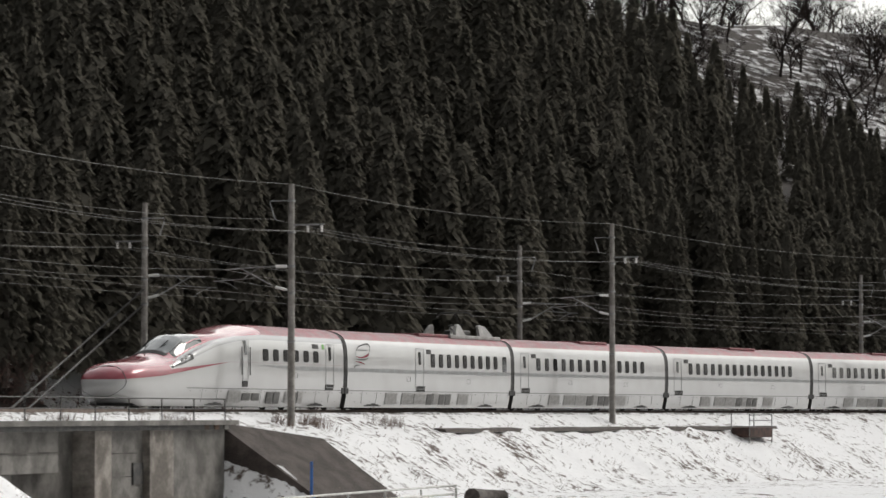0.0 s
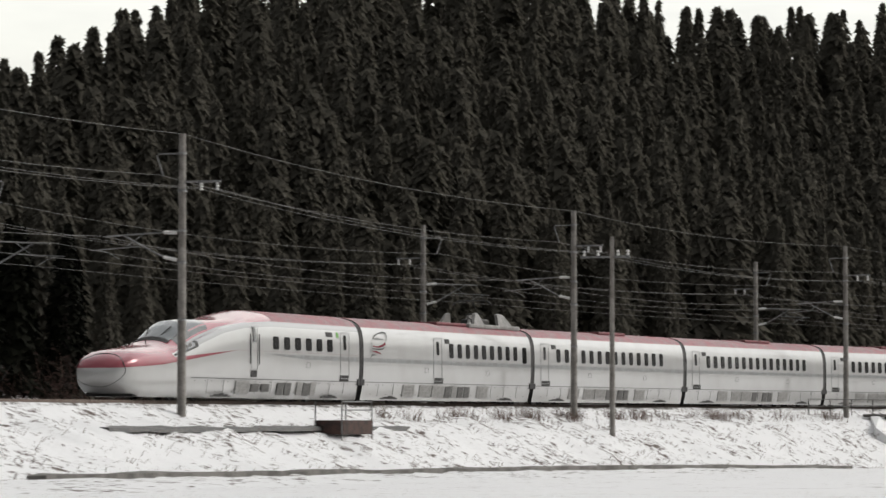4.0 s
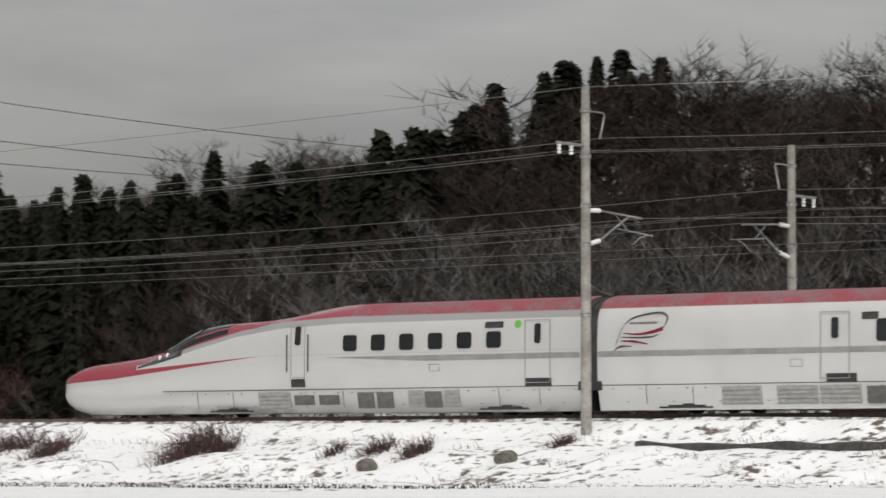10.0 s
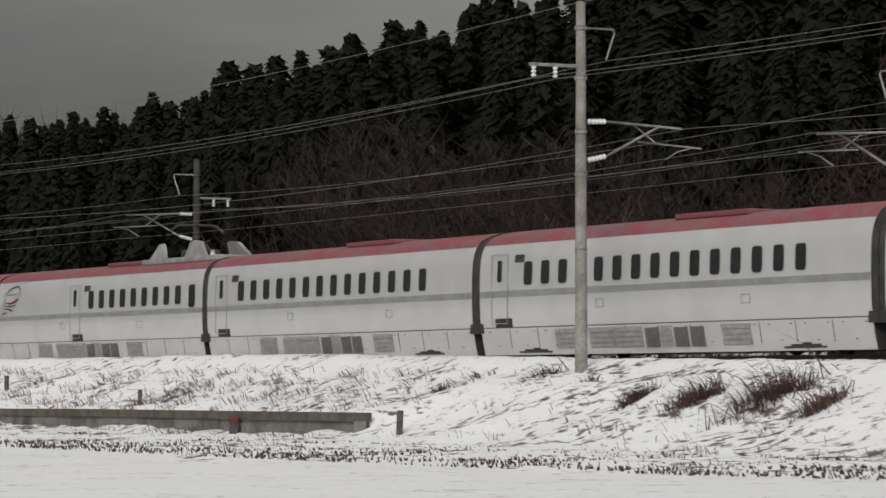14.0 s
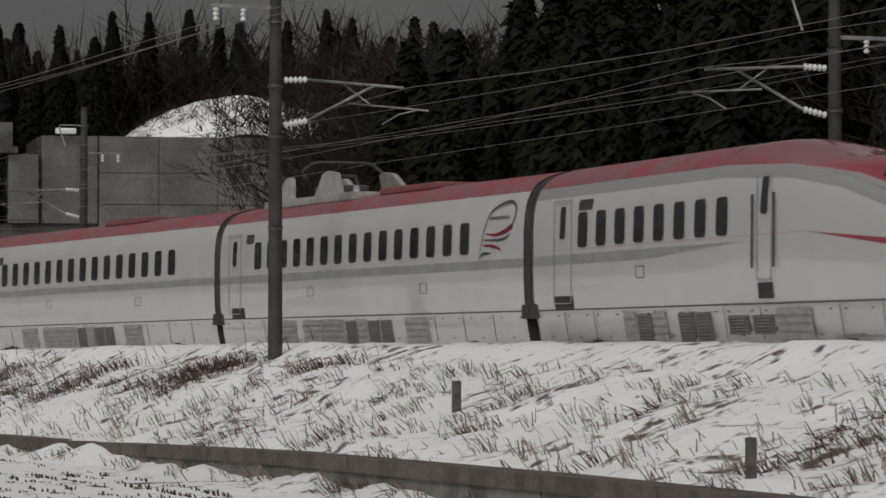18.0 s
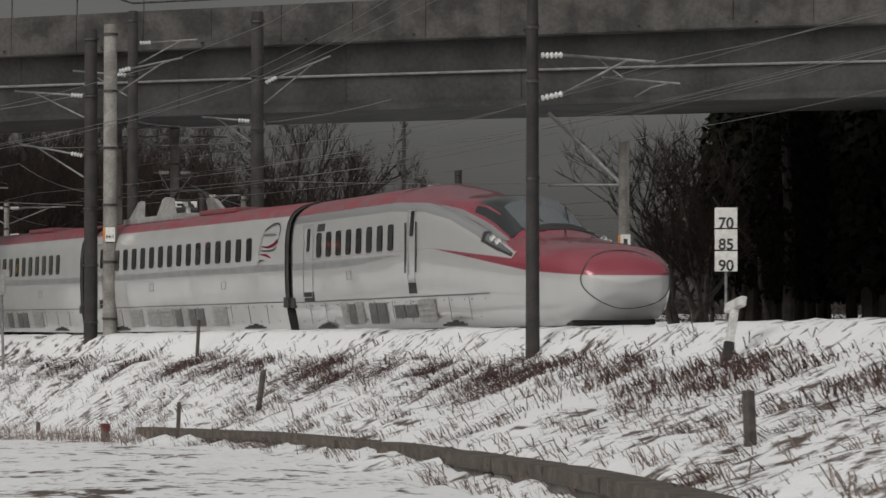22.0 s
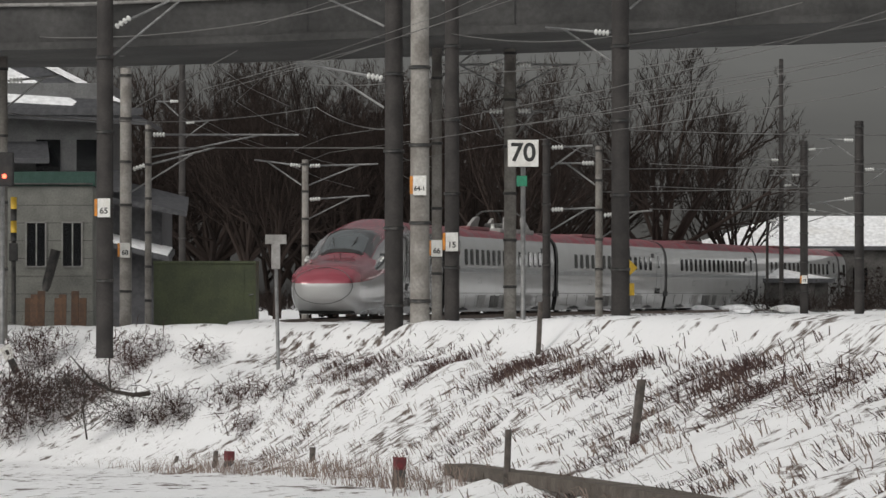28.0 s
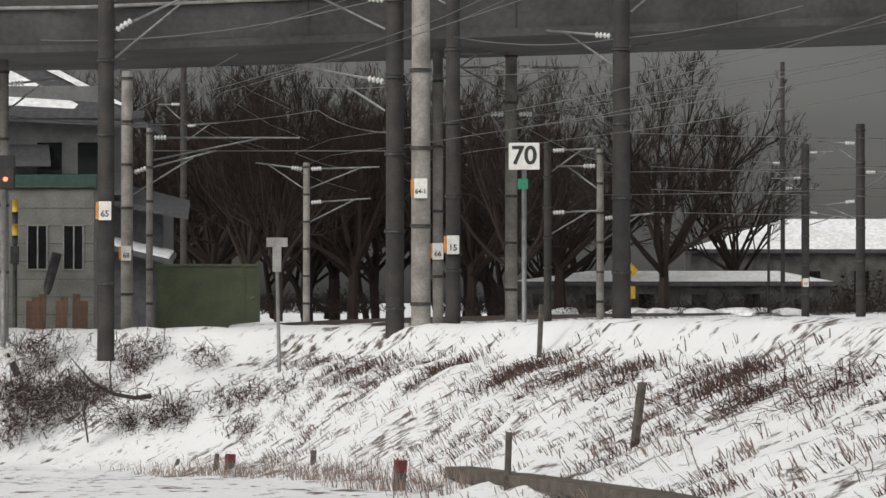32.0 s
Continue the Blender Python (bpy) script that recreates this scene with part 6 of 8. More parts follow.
pg = thing("wire_pole", tpose(-203.3, 5.8, -1.3), "slim grey concrete pole carrying a cross arm", "pole")
part("mast", tube("mast", [(0, 0, -0.5), (0, 0, 9.2)], [0.14, 0.10], CONC2, 12), pg)
part("cross_arm", box("cross_arm", -0.04, 0.04, -1.6, 0.9, 8.2, 8.3, STEEL), pg)
for y in (-1.4, -0.7, 0.3, 0.8):
    v, f = insulator_geo((0, y, 8.3), (0, y, 8.6), 0.09, 2)
    part("insulator", mesh_of("insulator", v, f, PORC, True), pg)
for d in (0.0, 1.6):
    stay = tagged(new("stay_wire", tube("stay_wire", [tk(-292 - d, -7, 5.5), tk(-278 - d, -7.5, -0.8)], 0.05, DSTEEL, 5)), "dark stay wire bracing a mast", "stay", "stay wires")



def bank_spur():
    """The old straight bank, running on where the line bends away."""
    p0, hd = tk(186), thead(186)
    fx, fy = math.cos(hd), math.sin(hd)
    q = tk(186, 1) - p0
    v, f = [], []
    line, at = [], p0.copy()
    for i in range(64):
        ang = min(i, 40) * 0.020
        ahead = Vector((fx, fy, 0)) * math.cos(ang) + q * math.sin(ang)
        line.append((at.copy(), q * math.cos(ang) - Vector((fx, fy, 0)) * math.sin(ang)))
        at = at + ahead * 0.76
    ll = [1.2, 1.7, 2.1, 2.6] + [3 + 0.45 * i for i in range(18)] + [12, 14, 17]
    nn = len(ll)
    for i in range(64):
        for la in ll:
            x, y = line[i][0].x + line[i][1].x * la, line[i][0].y + line[i][1].y * la
            z = bank_z(186 + i * 0.3, la) - 0.02 - 0.006 * i
            z += 0.25 * wobble(x, y, 0.4) * (la > 3) + 0.1 * wobble(x, y, 1.4) - (0.5 if la < 1.5 else 0) - (0.4 if la > 13 else 0) - max(0, 3 - i) * 0.25
            v.append((x, y, z * 0.76))
    for i in range(63):
        for j in range(nn - 1):
            f.append((i * nn + j, i * nn + j + 1, (i + 1) * nn + j + 1, (i + 1) * nn + j))
    tagged(new("bank_spur", mesh_of("bank_spur", v, f, BANKMAT, True)), "snowy earth bank running on past the bend", "embankment", kind="structure")
    return line


SPUR = bank_spur()

# ---- grass and scrub on the bank


def blades(name, count, where, material, label, hmin, hmax, lean, width=0.012):
    """Dry stems: slim triangles, bent downhill."""
    v, f = [], []
    r = random.Random(count)
    for _ in range(count):
        s, lat = where(r)
        p = tk(s, lat, bank_z(s, lat) - 0.03)
        h = r.uniform(hmin, hmax) * near(s)
        out = (tk(s, lat + 1, 0) - tk(s, lat, 0)) * lean * h * r.uniform(0.2, 1.1)
        side = Vector((r.uniform(-1, 1), r.uniform(-1, 1), 0)) * h * 0.35
        d = Vector((r.uniform(-1, 1), r.uniform(-1, 1), 0)).normalized() * width * near(s)
        o = len(v)
        fall = h * min(lean, 1.2) * r.uniform(0.1, 0.45)
        mid, tip = p + Vector((0, 0, h * 0.55)) + out * 0.4 + side * 0.6, p + Vector((0, 0, h * 0.75 - fall)) + out + side * 1.4
        v += [p - d, p + d, mid + d * 0.7, mid - d * 0.7, tip]
        f += [(o, o + 1, o + 2, o + 3), (o + 3, o + 2, o + 4)]
    tagged(new(name, mesh_of(name, v, f, material)), label, "grass", kind="stuff")


def scatter(s0, s1, l0, l1, k, thr):
    def pick(r):
        while True:
            s, lat = r.uniform(s0, s1), r.uniform(l0, l1)
            if noise.noise(Vector((s * k, lat * k * 2.2, 3.1))) > thr + r.uniform(-0.15, 0.15):
                return s, lat
    return pick


def rows_of(s0, s1, l0, l1):
    """Stubble in drilled rows along the field, thin in places."""
    def pick(r):
        while True:
            s, lat = r.uniform(s0, s1), l0 + 0.6 * r.randrange(int((l1 - l0) / 0.6)) + r.gauss(0, 0.05)
            s = round(s / 0.35) * 0.35 + r.gauss(0, 0.05)
            if noise.noise(Vector((s * 0.3, lat * 0.5, 5.0))) > -0.1 + r.uniform(-0.2, 0.2):
                return s, lat
    return pick


def streaks(s0, s1, l0, l1):
    """Diagonal streaks where the snow has slid off."""
    def pick(r):
        while True:
            s, lat = r.uniform(s0, s1), r.uniform(l0, l1)
            if noise.noise(Vector(((s + lat * 0.9) * 1.3, (lat - s * 0.3) * 0.35, 7.7))) > 0.36 - 0.08 * abs(noise.noise(Vector((s * 0.1, 0, 0)))):
                return s, lat
    return pick


def crest(s0, s1, l0, spread):
    def pick(r):
        while True:
            s = r.uniform(s0, s1)
            lat = l0 + r.gauss(0, spread)
            if noise.noise(Vector((s * 0.35, 9.0, 1.0))) + 0.25 * noise.noise(Vector((s * 1.7, 2.0, 4.0))) > 0.08 and lat > 2.6:
                return s, lat
    return pick


blades("dry_grass", 9000, streaks(25, 212, 3.6, 9.4), DARKSCRUB, "flattened dark grass in streaks down the snowy bank", 0.1, 0.34, 1.8, 0.011)
blades("dry_grass", 9000, scatter(25, 212, 3.4, 9.6, 0.9, 0.22), DRY, "dry brown grass poking through the snow on the bank", 0.15, 0.5, 1.1)
blades("dry_grass", 6500, crest(70, 212, 4.2, 0.6), DARKSCRUB, "dense dark dry grass along the crest of the bank", 0.15, 0.5, 1.0, 0.014)
blades("dry_grass", 6000, scatter(-345, 25, 3.6, 9.8, 0.5, 0.22), DRY, "dry brown grass poking through the snow on the bank", 0.12, 0.4, 1.0)
blades("dry_grass", 1700, scatter(155, 207, 8.6, 10.6, 0.8, 0.0), DRY, "thin dry stems standing in the snow at the foot of the bank", 0.3, 0.9, 0.15, 0.009)
blades("stubble", 12000, rows_of(-45, 78, 10.4, 20), DARKSCRUB, "rice stubble showing in the snowy field", 0.05, 0.14, 0.3, 0.02)
blades("trackside_reeds", 2600, crest(-300, -180, 3.4, 0.3), DRY, "pale brown reeds beside the track", 0.3, 0.9, 0.2, 0.012)


def scrub(s, lat, size, mt=DARKSCRUB, label="tuft of dark brown scrub on the snowy bank", at=None):
    """One bush: a clump of branching stems bent downhill."""
    r = random.Random(int(s * 10 + lat * 100))
    v, f = [], []
    upright = s < 40 and not at
    size *= 0.8 if upright else 1.0
    for _ in range(int((560 if upright else 260) * min(size, 1.7))):
        b = Vector((r.gauss(0, 0.2 if upright else 0.42), r.gauss(0.1, 0.45 if upright else 0.5), 0)) * size
        b.z = -0.42 * b.y - 0.08
        d = Vector((r.gauss(-0.15, 0.5), r.gauss(0.35, 0.4), r.uniform(-0.1, 0.5))) * size * r.uniform(0.2, 0.7)
        if r.random() < (0.9 if upright else 0.25):
            d = Vector((r.gauss(0, 0.35), r.gauss(0.1, 0.3), r.uniform(0.4, 1.0))) * size * r.uniform(0.3, 1.0 if upright else 0.7)
        bend = Vector((r.gauss(0, 0.12), r.uniform(0.05, 0.3), -r.uniform(0.05, 0.3))) * size
        w = Vector((r.uniform(-1, 1), r.uniform(-1, 1), r.uniform(-0.5, 0.5))).normalized() * r.uniform(0.008, 0.022)
        o = len(v)
        v += [b - w, b + w, b + d * 0.6 + w * 0.6, b + d * 0.6 - w * 0.6, b + d + bend]
        f += [(o, o + 1, o + 2, o + 3), (o + 3, o + 2, o + 4)]
    ob = tagged(new("scrub_bush", mesh_of("scrub_bush", v, f, mt)), label, "bush", "scrub on the bank")
    if at:
        ob.matrix_basis = bpose(at[0], at[1], at[2], 0, 0, 222)
        return
    down, k = tk(s, lat + 1) - tk(s, lat), near(s)
    ob.matrix_basis = Matrix.Translation(tk(s, lat, bank_z(s, lat))) @ Matrix.Rotation(math.atan2(-down.x, down.y), 4, "Z") @ Matrix.Diagonal((k, k, k, 1))
    if s > 207.5:
        q = SPUR[int(s - 186)][0] + SPUR[int(s - 186)][1] * lat
        ob.matrix_basis = pose(q.x, q.y, (bank_z(186 + (s - 186) * 0.3, lat) - 0.006 * (s - 186)) * 0.76, 0, 0, 222) @ Matrix.Diagonal((k, k, k, 1))


for s, lat, size in ((-23.4, 5.6, 0.8), (-25, 5.6, 1.1), (-26.5, 5.6, 1.0), (15, 5.5, 0.7), (12.3, 5.5, 1.1), (9.2, 5.5, 1.6), (7.1, 5.6, 0.8), (2.4, 5.4, 0.7), (0.4, 5.5, 0.8), (-1.8, 5.5, 0.9), (-5.7, 5.5, 1.0), (-7.8, 5.6, 1.3), (-9.5, 5.7, 1.8), (-11.3, 5.5, 1.4), (-17.6, 5.6, 1.9), (-18.6, 5.4, 1.2), (19.2, 4.6, 0.5), (22.2, 4.2, 0.8), (26, 5.2, 0.5), (30, 5.6, 0.4), (-31, 4.4, 0.8), (-72.5, 4.4, 0.5), (44, 5.5, 0.7), (52, 5.3, 0.6), (58, 5.2, 0.5), (66, 5.0, 0.5), (74, 5.0, 0.9), (79.6, 3.9, 1.2), (80.8, 4.4, 0.9), (84, 5.0, 0.8), (87, 4.6, 0.6), (90, 5.0, 0.9), (94, 5.2, 0.8), (98, 4.8, 0.9), (103, 5.2, 0.9), (134.5, 4.0, 1.2), (137, 4.7, 1.0), (132.6, 4.3, 0.8), (130.8, 5.0, 0.9), (141, 4.2, 0.9), (146, 4.2, 1.1), (150, 4.4, 1.0), (155, 4.3, 0.9), (160, 4.6, 0.8), (166, 4.2, 1.0), (171, 4.3, 1.1), (178, 4.6, 0.9), (184, 4.4, 1.0), (189, 4.2, 0.9), (194, 5.6, 1.2), (198, 6.4, 1.4), (202, 6.0, 1.3), (206, 6.8, 1.5), (207, 5.0, 1.0), (209, 4.4, 1.2), (212, 5.4, 1.4), (215, 4.6, 1.3), (218, 6.2, 1.6), (222, 4.8, 1.4), (226, 6.0, 1.5), (231, 4.6, 1.3), (214, 6.8, 1.3), (237, 5.5, 1.5), (210, 5.8, 1.3), (213, 7.6, 1.1), (216, 5.4, 1.7), (217, 7.4, 1.4), (220, 5.6, 1.6), (221, 7.2, 1.5), (224, 5.0, 1.7), (225, 7.0, 1.5), (229, 5.4, 1.6), (230, 7.4, 1.3), (234, 4.6, 1.6), (235, 6.6, 1.6), (240, 5.0, 1.6), (242, 6.8, 1.5)):
    scrub(s, lat, size)
# matted thickets on the end of the bank
for x, y, z, size in ((-138.0, 203.9, -3.5, 1.5), (-136.9, 203.9, -3.3, 1.4), (-137.4, 202.7, -4.3, 1.2), (-136.4, 204.4, -2.9, 1.3), (-136.6, 203.1, -3.9, 1.3), (-139.2, 204.6, -3.2, 1.4), (-129.3, 201.1, -3.5, 1.2), (-128.2, 200.3, -3.7, 1.2), (-129.4, 200.6, -4.0, 1.0), (-131.7, 201.6, -3.9, 1.0), (-131.0, 201.1, -4.1, 0.8)):
    scrub(0, x - y, size, MATTED, "matted dark thicket of dead stems on the snowy bank", (x, y, z))
for x, y, z, size in ((-141.8, 207.5, -1.7, 1.1), (-140.4, 207.4, -1.6, 1.2), (-140.7, 207.0, -2.1, 1.0), (-130.7, 204.5, -1.9, 1.0), (-125.9, 199.8, -3.2, 1.0), (-125.1, 199.7, -3.0, 0.9), (-122.1, 196.2, -3.9, 1.0), (-123.4, 198.7, -3.1, 1.0), (-136.5, 206.6, -1.8, 1.0), (-134.9, 206.4, -1.7, 1.2), (-134.3, 205.2, -2.3, 0.9), (-134.6, 203.9, -3.1, 0.8), (-122.0, 198.3, -2.8, 1.0), (-122.8, 200.4, -2.1, 0.9)):
    scrub(0, x - y, size, DARKSCRUB, "tuft of dark brown scrub on the snowy bank", (x, y, z))
vt = thing("bare_shrub", bpose(-130.9, 202.0, -3.2, 0, 0, 35), "tangled leafless shrub with a low bent bough", "shrub")
part("bough", tube("bough", [(0, -0.1, -0.1), (-0.5, -0.4, -0.15), (-1.2, -0.5, -0.02), (-1.9, -0.45, 0.35), (-2.3, -0.4, 0.8), (-2.6, -0.3, 1.15)], [0.085, 0.075, 0.06, 0.045, 0.03, 0.015], BARK, 7), vt)
part("shoot", tube("shoot", [(-1.25, -0.5, 0.0), (-1.32, -0.5, 0.7), (-1.25, -0.45, 1.3), (-1.36, -0.4, 2.1)], [0.035, 0.028, 0.02, 0.01], BARK, 6), vt)
part("shoot", tube("shoot", [(-2.2, -0.42, 0.7), (-2.1, -0.4, 0.1), (-2.15, -0.6, -0.7), (-2.0, -0.8, -1.6)], [0.02, 0.025, 0.03, 0.035], BARK, 6), vt)
for k, (x0, z0, n) in enumerate(((-2.1, -0.8, 34), (-1.4, -0.3, 24), (-2.5, 0.2, 20), (-0.7, -0.1, 16))):
    r = random.Random(400 + k)
    stems = []
    for _ in range(n):
        q, d = Vector((x0 + r.gauss(0, 0.25), -0.6 - r.uniform(0, 0.3), z0 + r.uniform(-0.5, 0.2))), Vector((r.gauss(0, 0.6), r.gauss(-0.1, 0.3), r.uniform(0.3, 1.0)))
        pts = [q.copy()]
        for _ in range(5):
            d = (d + Vector((r.gauss(0, 0.4), r.gauss(0, 0.2), r.gauss(-0.06, 0.35)))).normalized()
            q = q + d * r.uniform(0.12, 0.34)
            pts.append(q.copy())
        w = r.uniform(0.010, 0.02)
        stems.append(tube_geo(pts, [w * (1 - 0.15 * i) for i in range(6)], 3, False))
    part("tangle", mesh_of("tangle", *join_geo(stems), BARK), vt)

# ---- the road bridge over the line
OX, OY, OA = -125.0, 209.0, 25.0
bridge = thing("road_bridge", bpose(OX, OY, 0.35, 0, 0, OA), "stained concrete road bridge crossing over the railway", "bridge")
DECK0, DECK1 = bridge.matrix_basis.copy(), apose(OX, OY, 0.35, 0, 0, OA)


def deck_at(x, y, z):
    """A point of the deck, which rises towards its abutment."""
    w = min(max((x + 12) / 44, 0), 1)
    return bridge.matrix_basis.inverted() @ (DECK0 @ Vector((x, y, z))).lerp(DECK1 @ Vector((x, y, z)), w)


def deck_box(name, x0, x1, y0, y1, z0, z1, material, cuts=1):
    v, f = [], []
    for i in range(cuts + 1):
        x = x0 + (x1 - x0) * i / cuts
        v += [deck_at(x, y, z) for y, z in ((y0, z0), (y1, z0), (y1, z1), (y0, z1))]
    for i in range(cuts):
        f += [(4 * i + k, 4 * i + (k + 1) % 4, 4 * i + 4 + (k + 1) % 4, 4 * i + 4 + k) for k in range(4)]
    f += [(3, 2, 1, 0), tuple(range(4 * cuts, 4 * cuts + 4))]
    return mesh_of(name, v, f, material)


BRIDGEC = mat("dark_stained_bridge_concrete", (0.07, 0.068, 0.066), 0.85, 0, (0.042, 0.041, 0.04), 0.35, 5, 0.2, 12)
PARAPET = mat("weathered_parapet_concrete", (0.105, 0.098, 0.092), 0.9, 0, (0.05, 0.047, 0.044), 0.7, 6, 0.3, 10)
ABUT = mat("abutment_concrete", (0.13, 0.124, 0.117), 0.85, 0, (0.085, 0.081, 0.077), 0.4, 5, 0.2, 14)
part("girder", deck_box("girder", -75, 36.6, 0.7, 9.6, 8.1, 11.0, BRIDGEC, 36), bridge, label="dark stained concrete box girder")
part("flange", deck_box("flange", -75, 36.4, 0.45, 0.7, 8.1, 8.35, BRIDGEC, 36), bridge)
for i in range(37):
    x0 = -75 + i * 3.1
    part("parapet_panel", deck_box("parapet_panel", x0 + 0.012, x0 + 3.088, -0.05, 0.22, 10.95, 12.62, PARAPET), bridge)
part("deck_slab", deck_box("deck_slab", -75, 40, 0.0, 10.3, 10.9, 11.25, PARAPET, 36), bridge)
for i in range(24):
    x = -73 + i * 4.6
    part("drain_hole", tube("drain_hole", [deck_at(x, -0.09, 11.12), deck_at(x, 0.1, 11.12)], 0.08, RUBBER_SHADE, 8), bridge)
part("conduit", tube("conduit", [deck_at(-75 + 3 * i, 0.6, 9.75 - 0.0002 * i * i) for i in range(38)], 0.07, GREYW, 6), bridge, label="pale conduit along the girder")
for i in range(14):
    part("web_joint", deck_box("web_joint", -70 + i * 7.4, -69.95 + i * 7.4, 0.68, 0.70, 8.4, 10.9, RUBBER_SHADE), bridge)
part("hand_rail", tube("hand_rail", [deck_at(x, 0.1, 13.7 if x < 2 else 13.0) for x in (-75, -50, -30, -12, 0, 2, 4, 10)], 0.05, DSTEEL, 6), bridge, label="dark steel hand rail on the parapet")
for i in range(26):
    part("rail_post", tube("rail_post", [deck_at(-75 + i * 3.1, 0.1, 12.6), deck_at(-75 + i * 3.1, 0.1, 13.7)], 0.035, DSTEEL, 5), bridge)

ab = thing("bridge_abutment", apose(OX, OY, 0, 0, 0, OA), "pale concrete bridge abutment with inspection platform", "abutment")
part("front_wall", box("front_wall", 34.0, 45.0, 1.2, 8.8, -3, 7.3, ABUT, 0.06), ab, label="pale streaked concrete wall")
part("seat_block", box("seat_block", 36.4, 39.0, 0.6, 3.4, 7.3, 9.6, PARAPET, 0.05), ab)
part("seat_block", box("seat_block", 39.5, 41.2, 0.4, 3.4, 7.3, 11.2, ABUT, 0.05), ab)
part("bearing", box("bearing", 34.5, 36.0, 1.4, 2.6, 7.3, 8.06, DSTEEL, 0.04), ab)
part("corner_pillar", box("corner_pillar", 41.4, 44.6, 0.7, 8.6, 7.3, 12.3, ABUT, 0.06), ab)
# black block in the slot beside the pillar, in place of its shade
part("gap_shade", box("gap_shade", 41.15, 41.45, 1.0, 8.0, 7.3, 12.2, RUBBER_SHADE), ab)
for r_, (z0, z1) in enumerate(((-3, 0.2), (0.2, 1.8), (1.8, 3.4), (3.4, 5.0), (5.0, 6.6), (6.6, 8.4), (8.4, 10.2), (10.2, 12.3))):
    x = 44.65
    j = 0
    while x < 66:
        w = 2.1 if r_ < 5 else 3.4
        part("wall_panel", box("wall_panel", x + 0.015 + (0.5 if r_ % 2 and r_ < 5 and j else 0), min(x + w - 0.015 + (0.5 if r_ % 2 and r_ < 5 else 0), 66.6), 0.45 + rng.uniform(-0.02, 0.02), 1.2, z0 + 0.015, z1 - 0.015, ABUT, 0.02), ab)
        x += w
        j += 1
part("wall_core", box("wall_core", 44.6, 66.6, 0.9, 2.0, -3, 12.2, RUBBER_SHADE), ab)
part("walkway", box("walkway", 33.4, 41.5, 0.0, 1.2, 6.35, 6.5, DSTEEL), ab, label="dark steel inspection walkway")
for z in (6.95, 7.45):
    part("hand_rail", tube("hand_rail", [(33.4, 0.02, z), (41.5, 0.02, z)], 0.035, DSTEEL, 5), ab)
for i in range(10):
    part("rail_post", tube("rail_post", [(33.45 + i * 0.89, 0.02, 6.4), (33.45 + i * 0.89, 0.02, 7.5)], 0.03, DSTEEL, 5), ab)
part("walkway_bracket", tube("walkway_bracket", [(35.0, 1.2, 5.0), (33.8, 0.1, 6.35)], 0.06, DSTEEL, 5), ab)
part("down_pipe", tube("down_pipe", [(36.6, 1.1, -2), (36.6, 1.1, 7.8)], 0.12, PARAPET, 8), ab, label="grey drain pipe")
lampd = thing("bridge_lamp", apose(OX, OY, 0, 0, 0, OA), "small white lamp on the bridge end", "lamp")
part("lamp_head", box("lamp_head", 42.1, 43.3, -0.1, 0.3, 12.35, 12.7, PORC, 0.12), lampd)
part("lamp_bracket", tube("lamp_bracket", [(42.7, 0.2, 12.3), (42.7, 0.2, 12.6)], 0.05, STEEL, 6), lampd)

# hillock with snow behind the abutment
v, f = [], []
for i in range(25):
    for j in range(17):
        x, y = 45 + i * 0.9, 2.0 + j * 0.9
        u, w = (x - 54.0) / 7.6, (y - 9) / 7.2
        h = max(0, 1 - u * u * 0.95 - w * w * 0.9) ** 0.8
        v.append((x, y, 11.9 + 3.3 * h + 0.25 * noise.noise(Vector((x * 0.6, y * 0.6, 0)))))
f = [(i * 17 + j, (i + 1) * 17 + j, (i + 1) * 17 + j + 1, i * 17 + j + 1) for i in range(24) for j in range(16)]
hk = tagged(new("snowy_hillock", mesh_of("snowy_hillock", v, f, BANKMAT, True)), "rounded hillock with patchy snow behind the wall", "hillock", kind="structure")
hk.matrix_basis = apose(OX, OY, 0, 0, 0, OA)
r = random.Random(61)
tufts = []
for _ in range(420):
    x, y = r.uniform(47, 61), r.uniform(2.4, 12)
    u, w = (x - 54.0) / 7.6, (y - 9) / 7.2
    h = 1 - u * u * 0.95 - w * w * 0.9
    if h > 0.05 and noise.noise(Vector((x * 0.5, y * 0.5, 3))) > -0.12:
        q = apose(OX, OY, 0, 0, 0, OA) @ Vector((x, y, 11.75 + 3.3 * h ** 0.8))
        tufts.append((q.x, q.y, q.z, r.uniform(0.2, 0.4)))
undergrowth("hillock_scrub", tufts, TWIG, "thin scrub poking through the snow of the hillock", 18, 1.3)
# tall leafless wood behind the hillock
grove = []
r = random.Random(88)
for i in range(64):
    q = apose(OX, OY, 0, 0, 0, OA) @ Vector((r.uniform(40, 82), r.uniform(22, 46), 0))
    h = r.uniform(19.5, 24)
    if i < 14:
        tree("twig", q.x, q.y, -1.1, h, r.uniform(0, 360), r.uniform(0.7, 0.9))
    else:
        grove.append((r.randrange(5), q.x, q.y, -1.1, h, r.uniform(0, 6.28), r.uniform(0.8, 1.15)))
wood("bare_wood", grove, BAREF, [TWIG] * 5, "tall leafless wood behind the hillock", "wood")
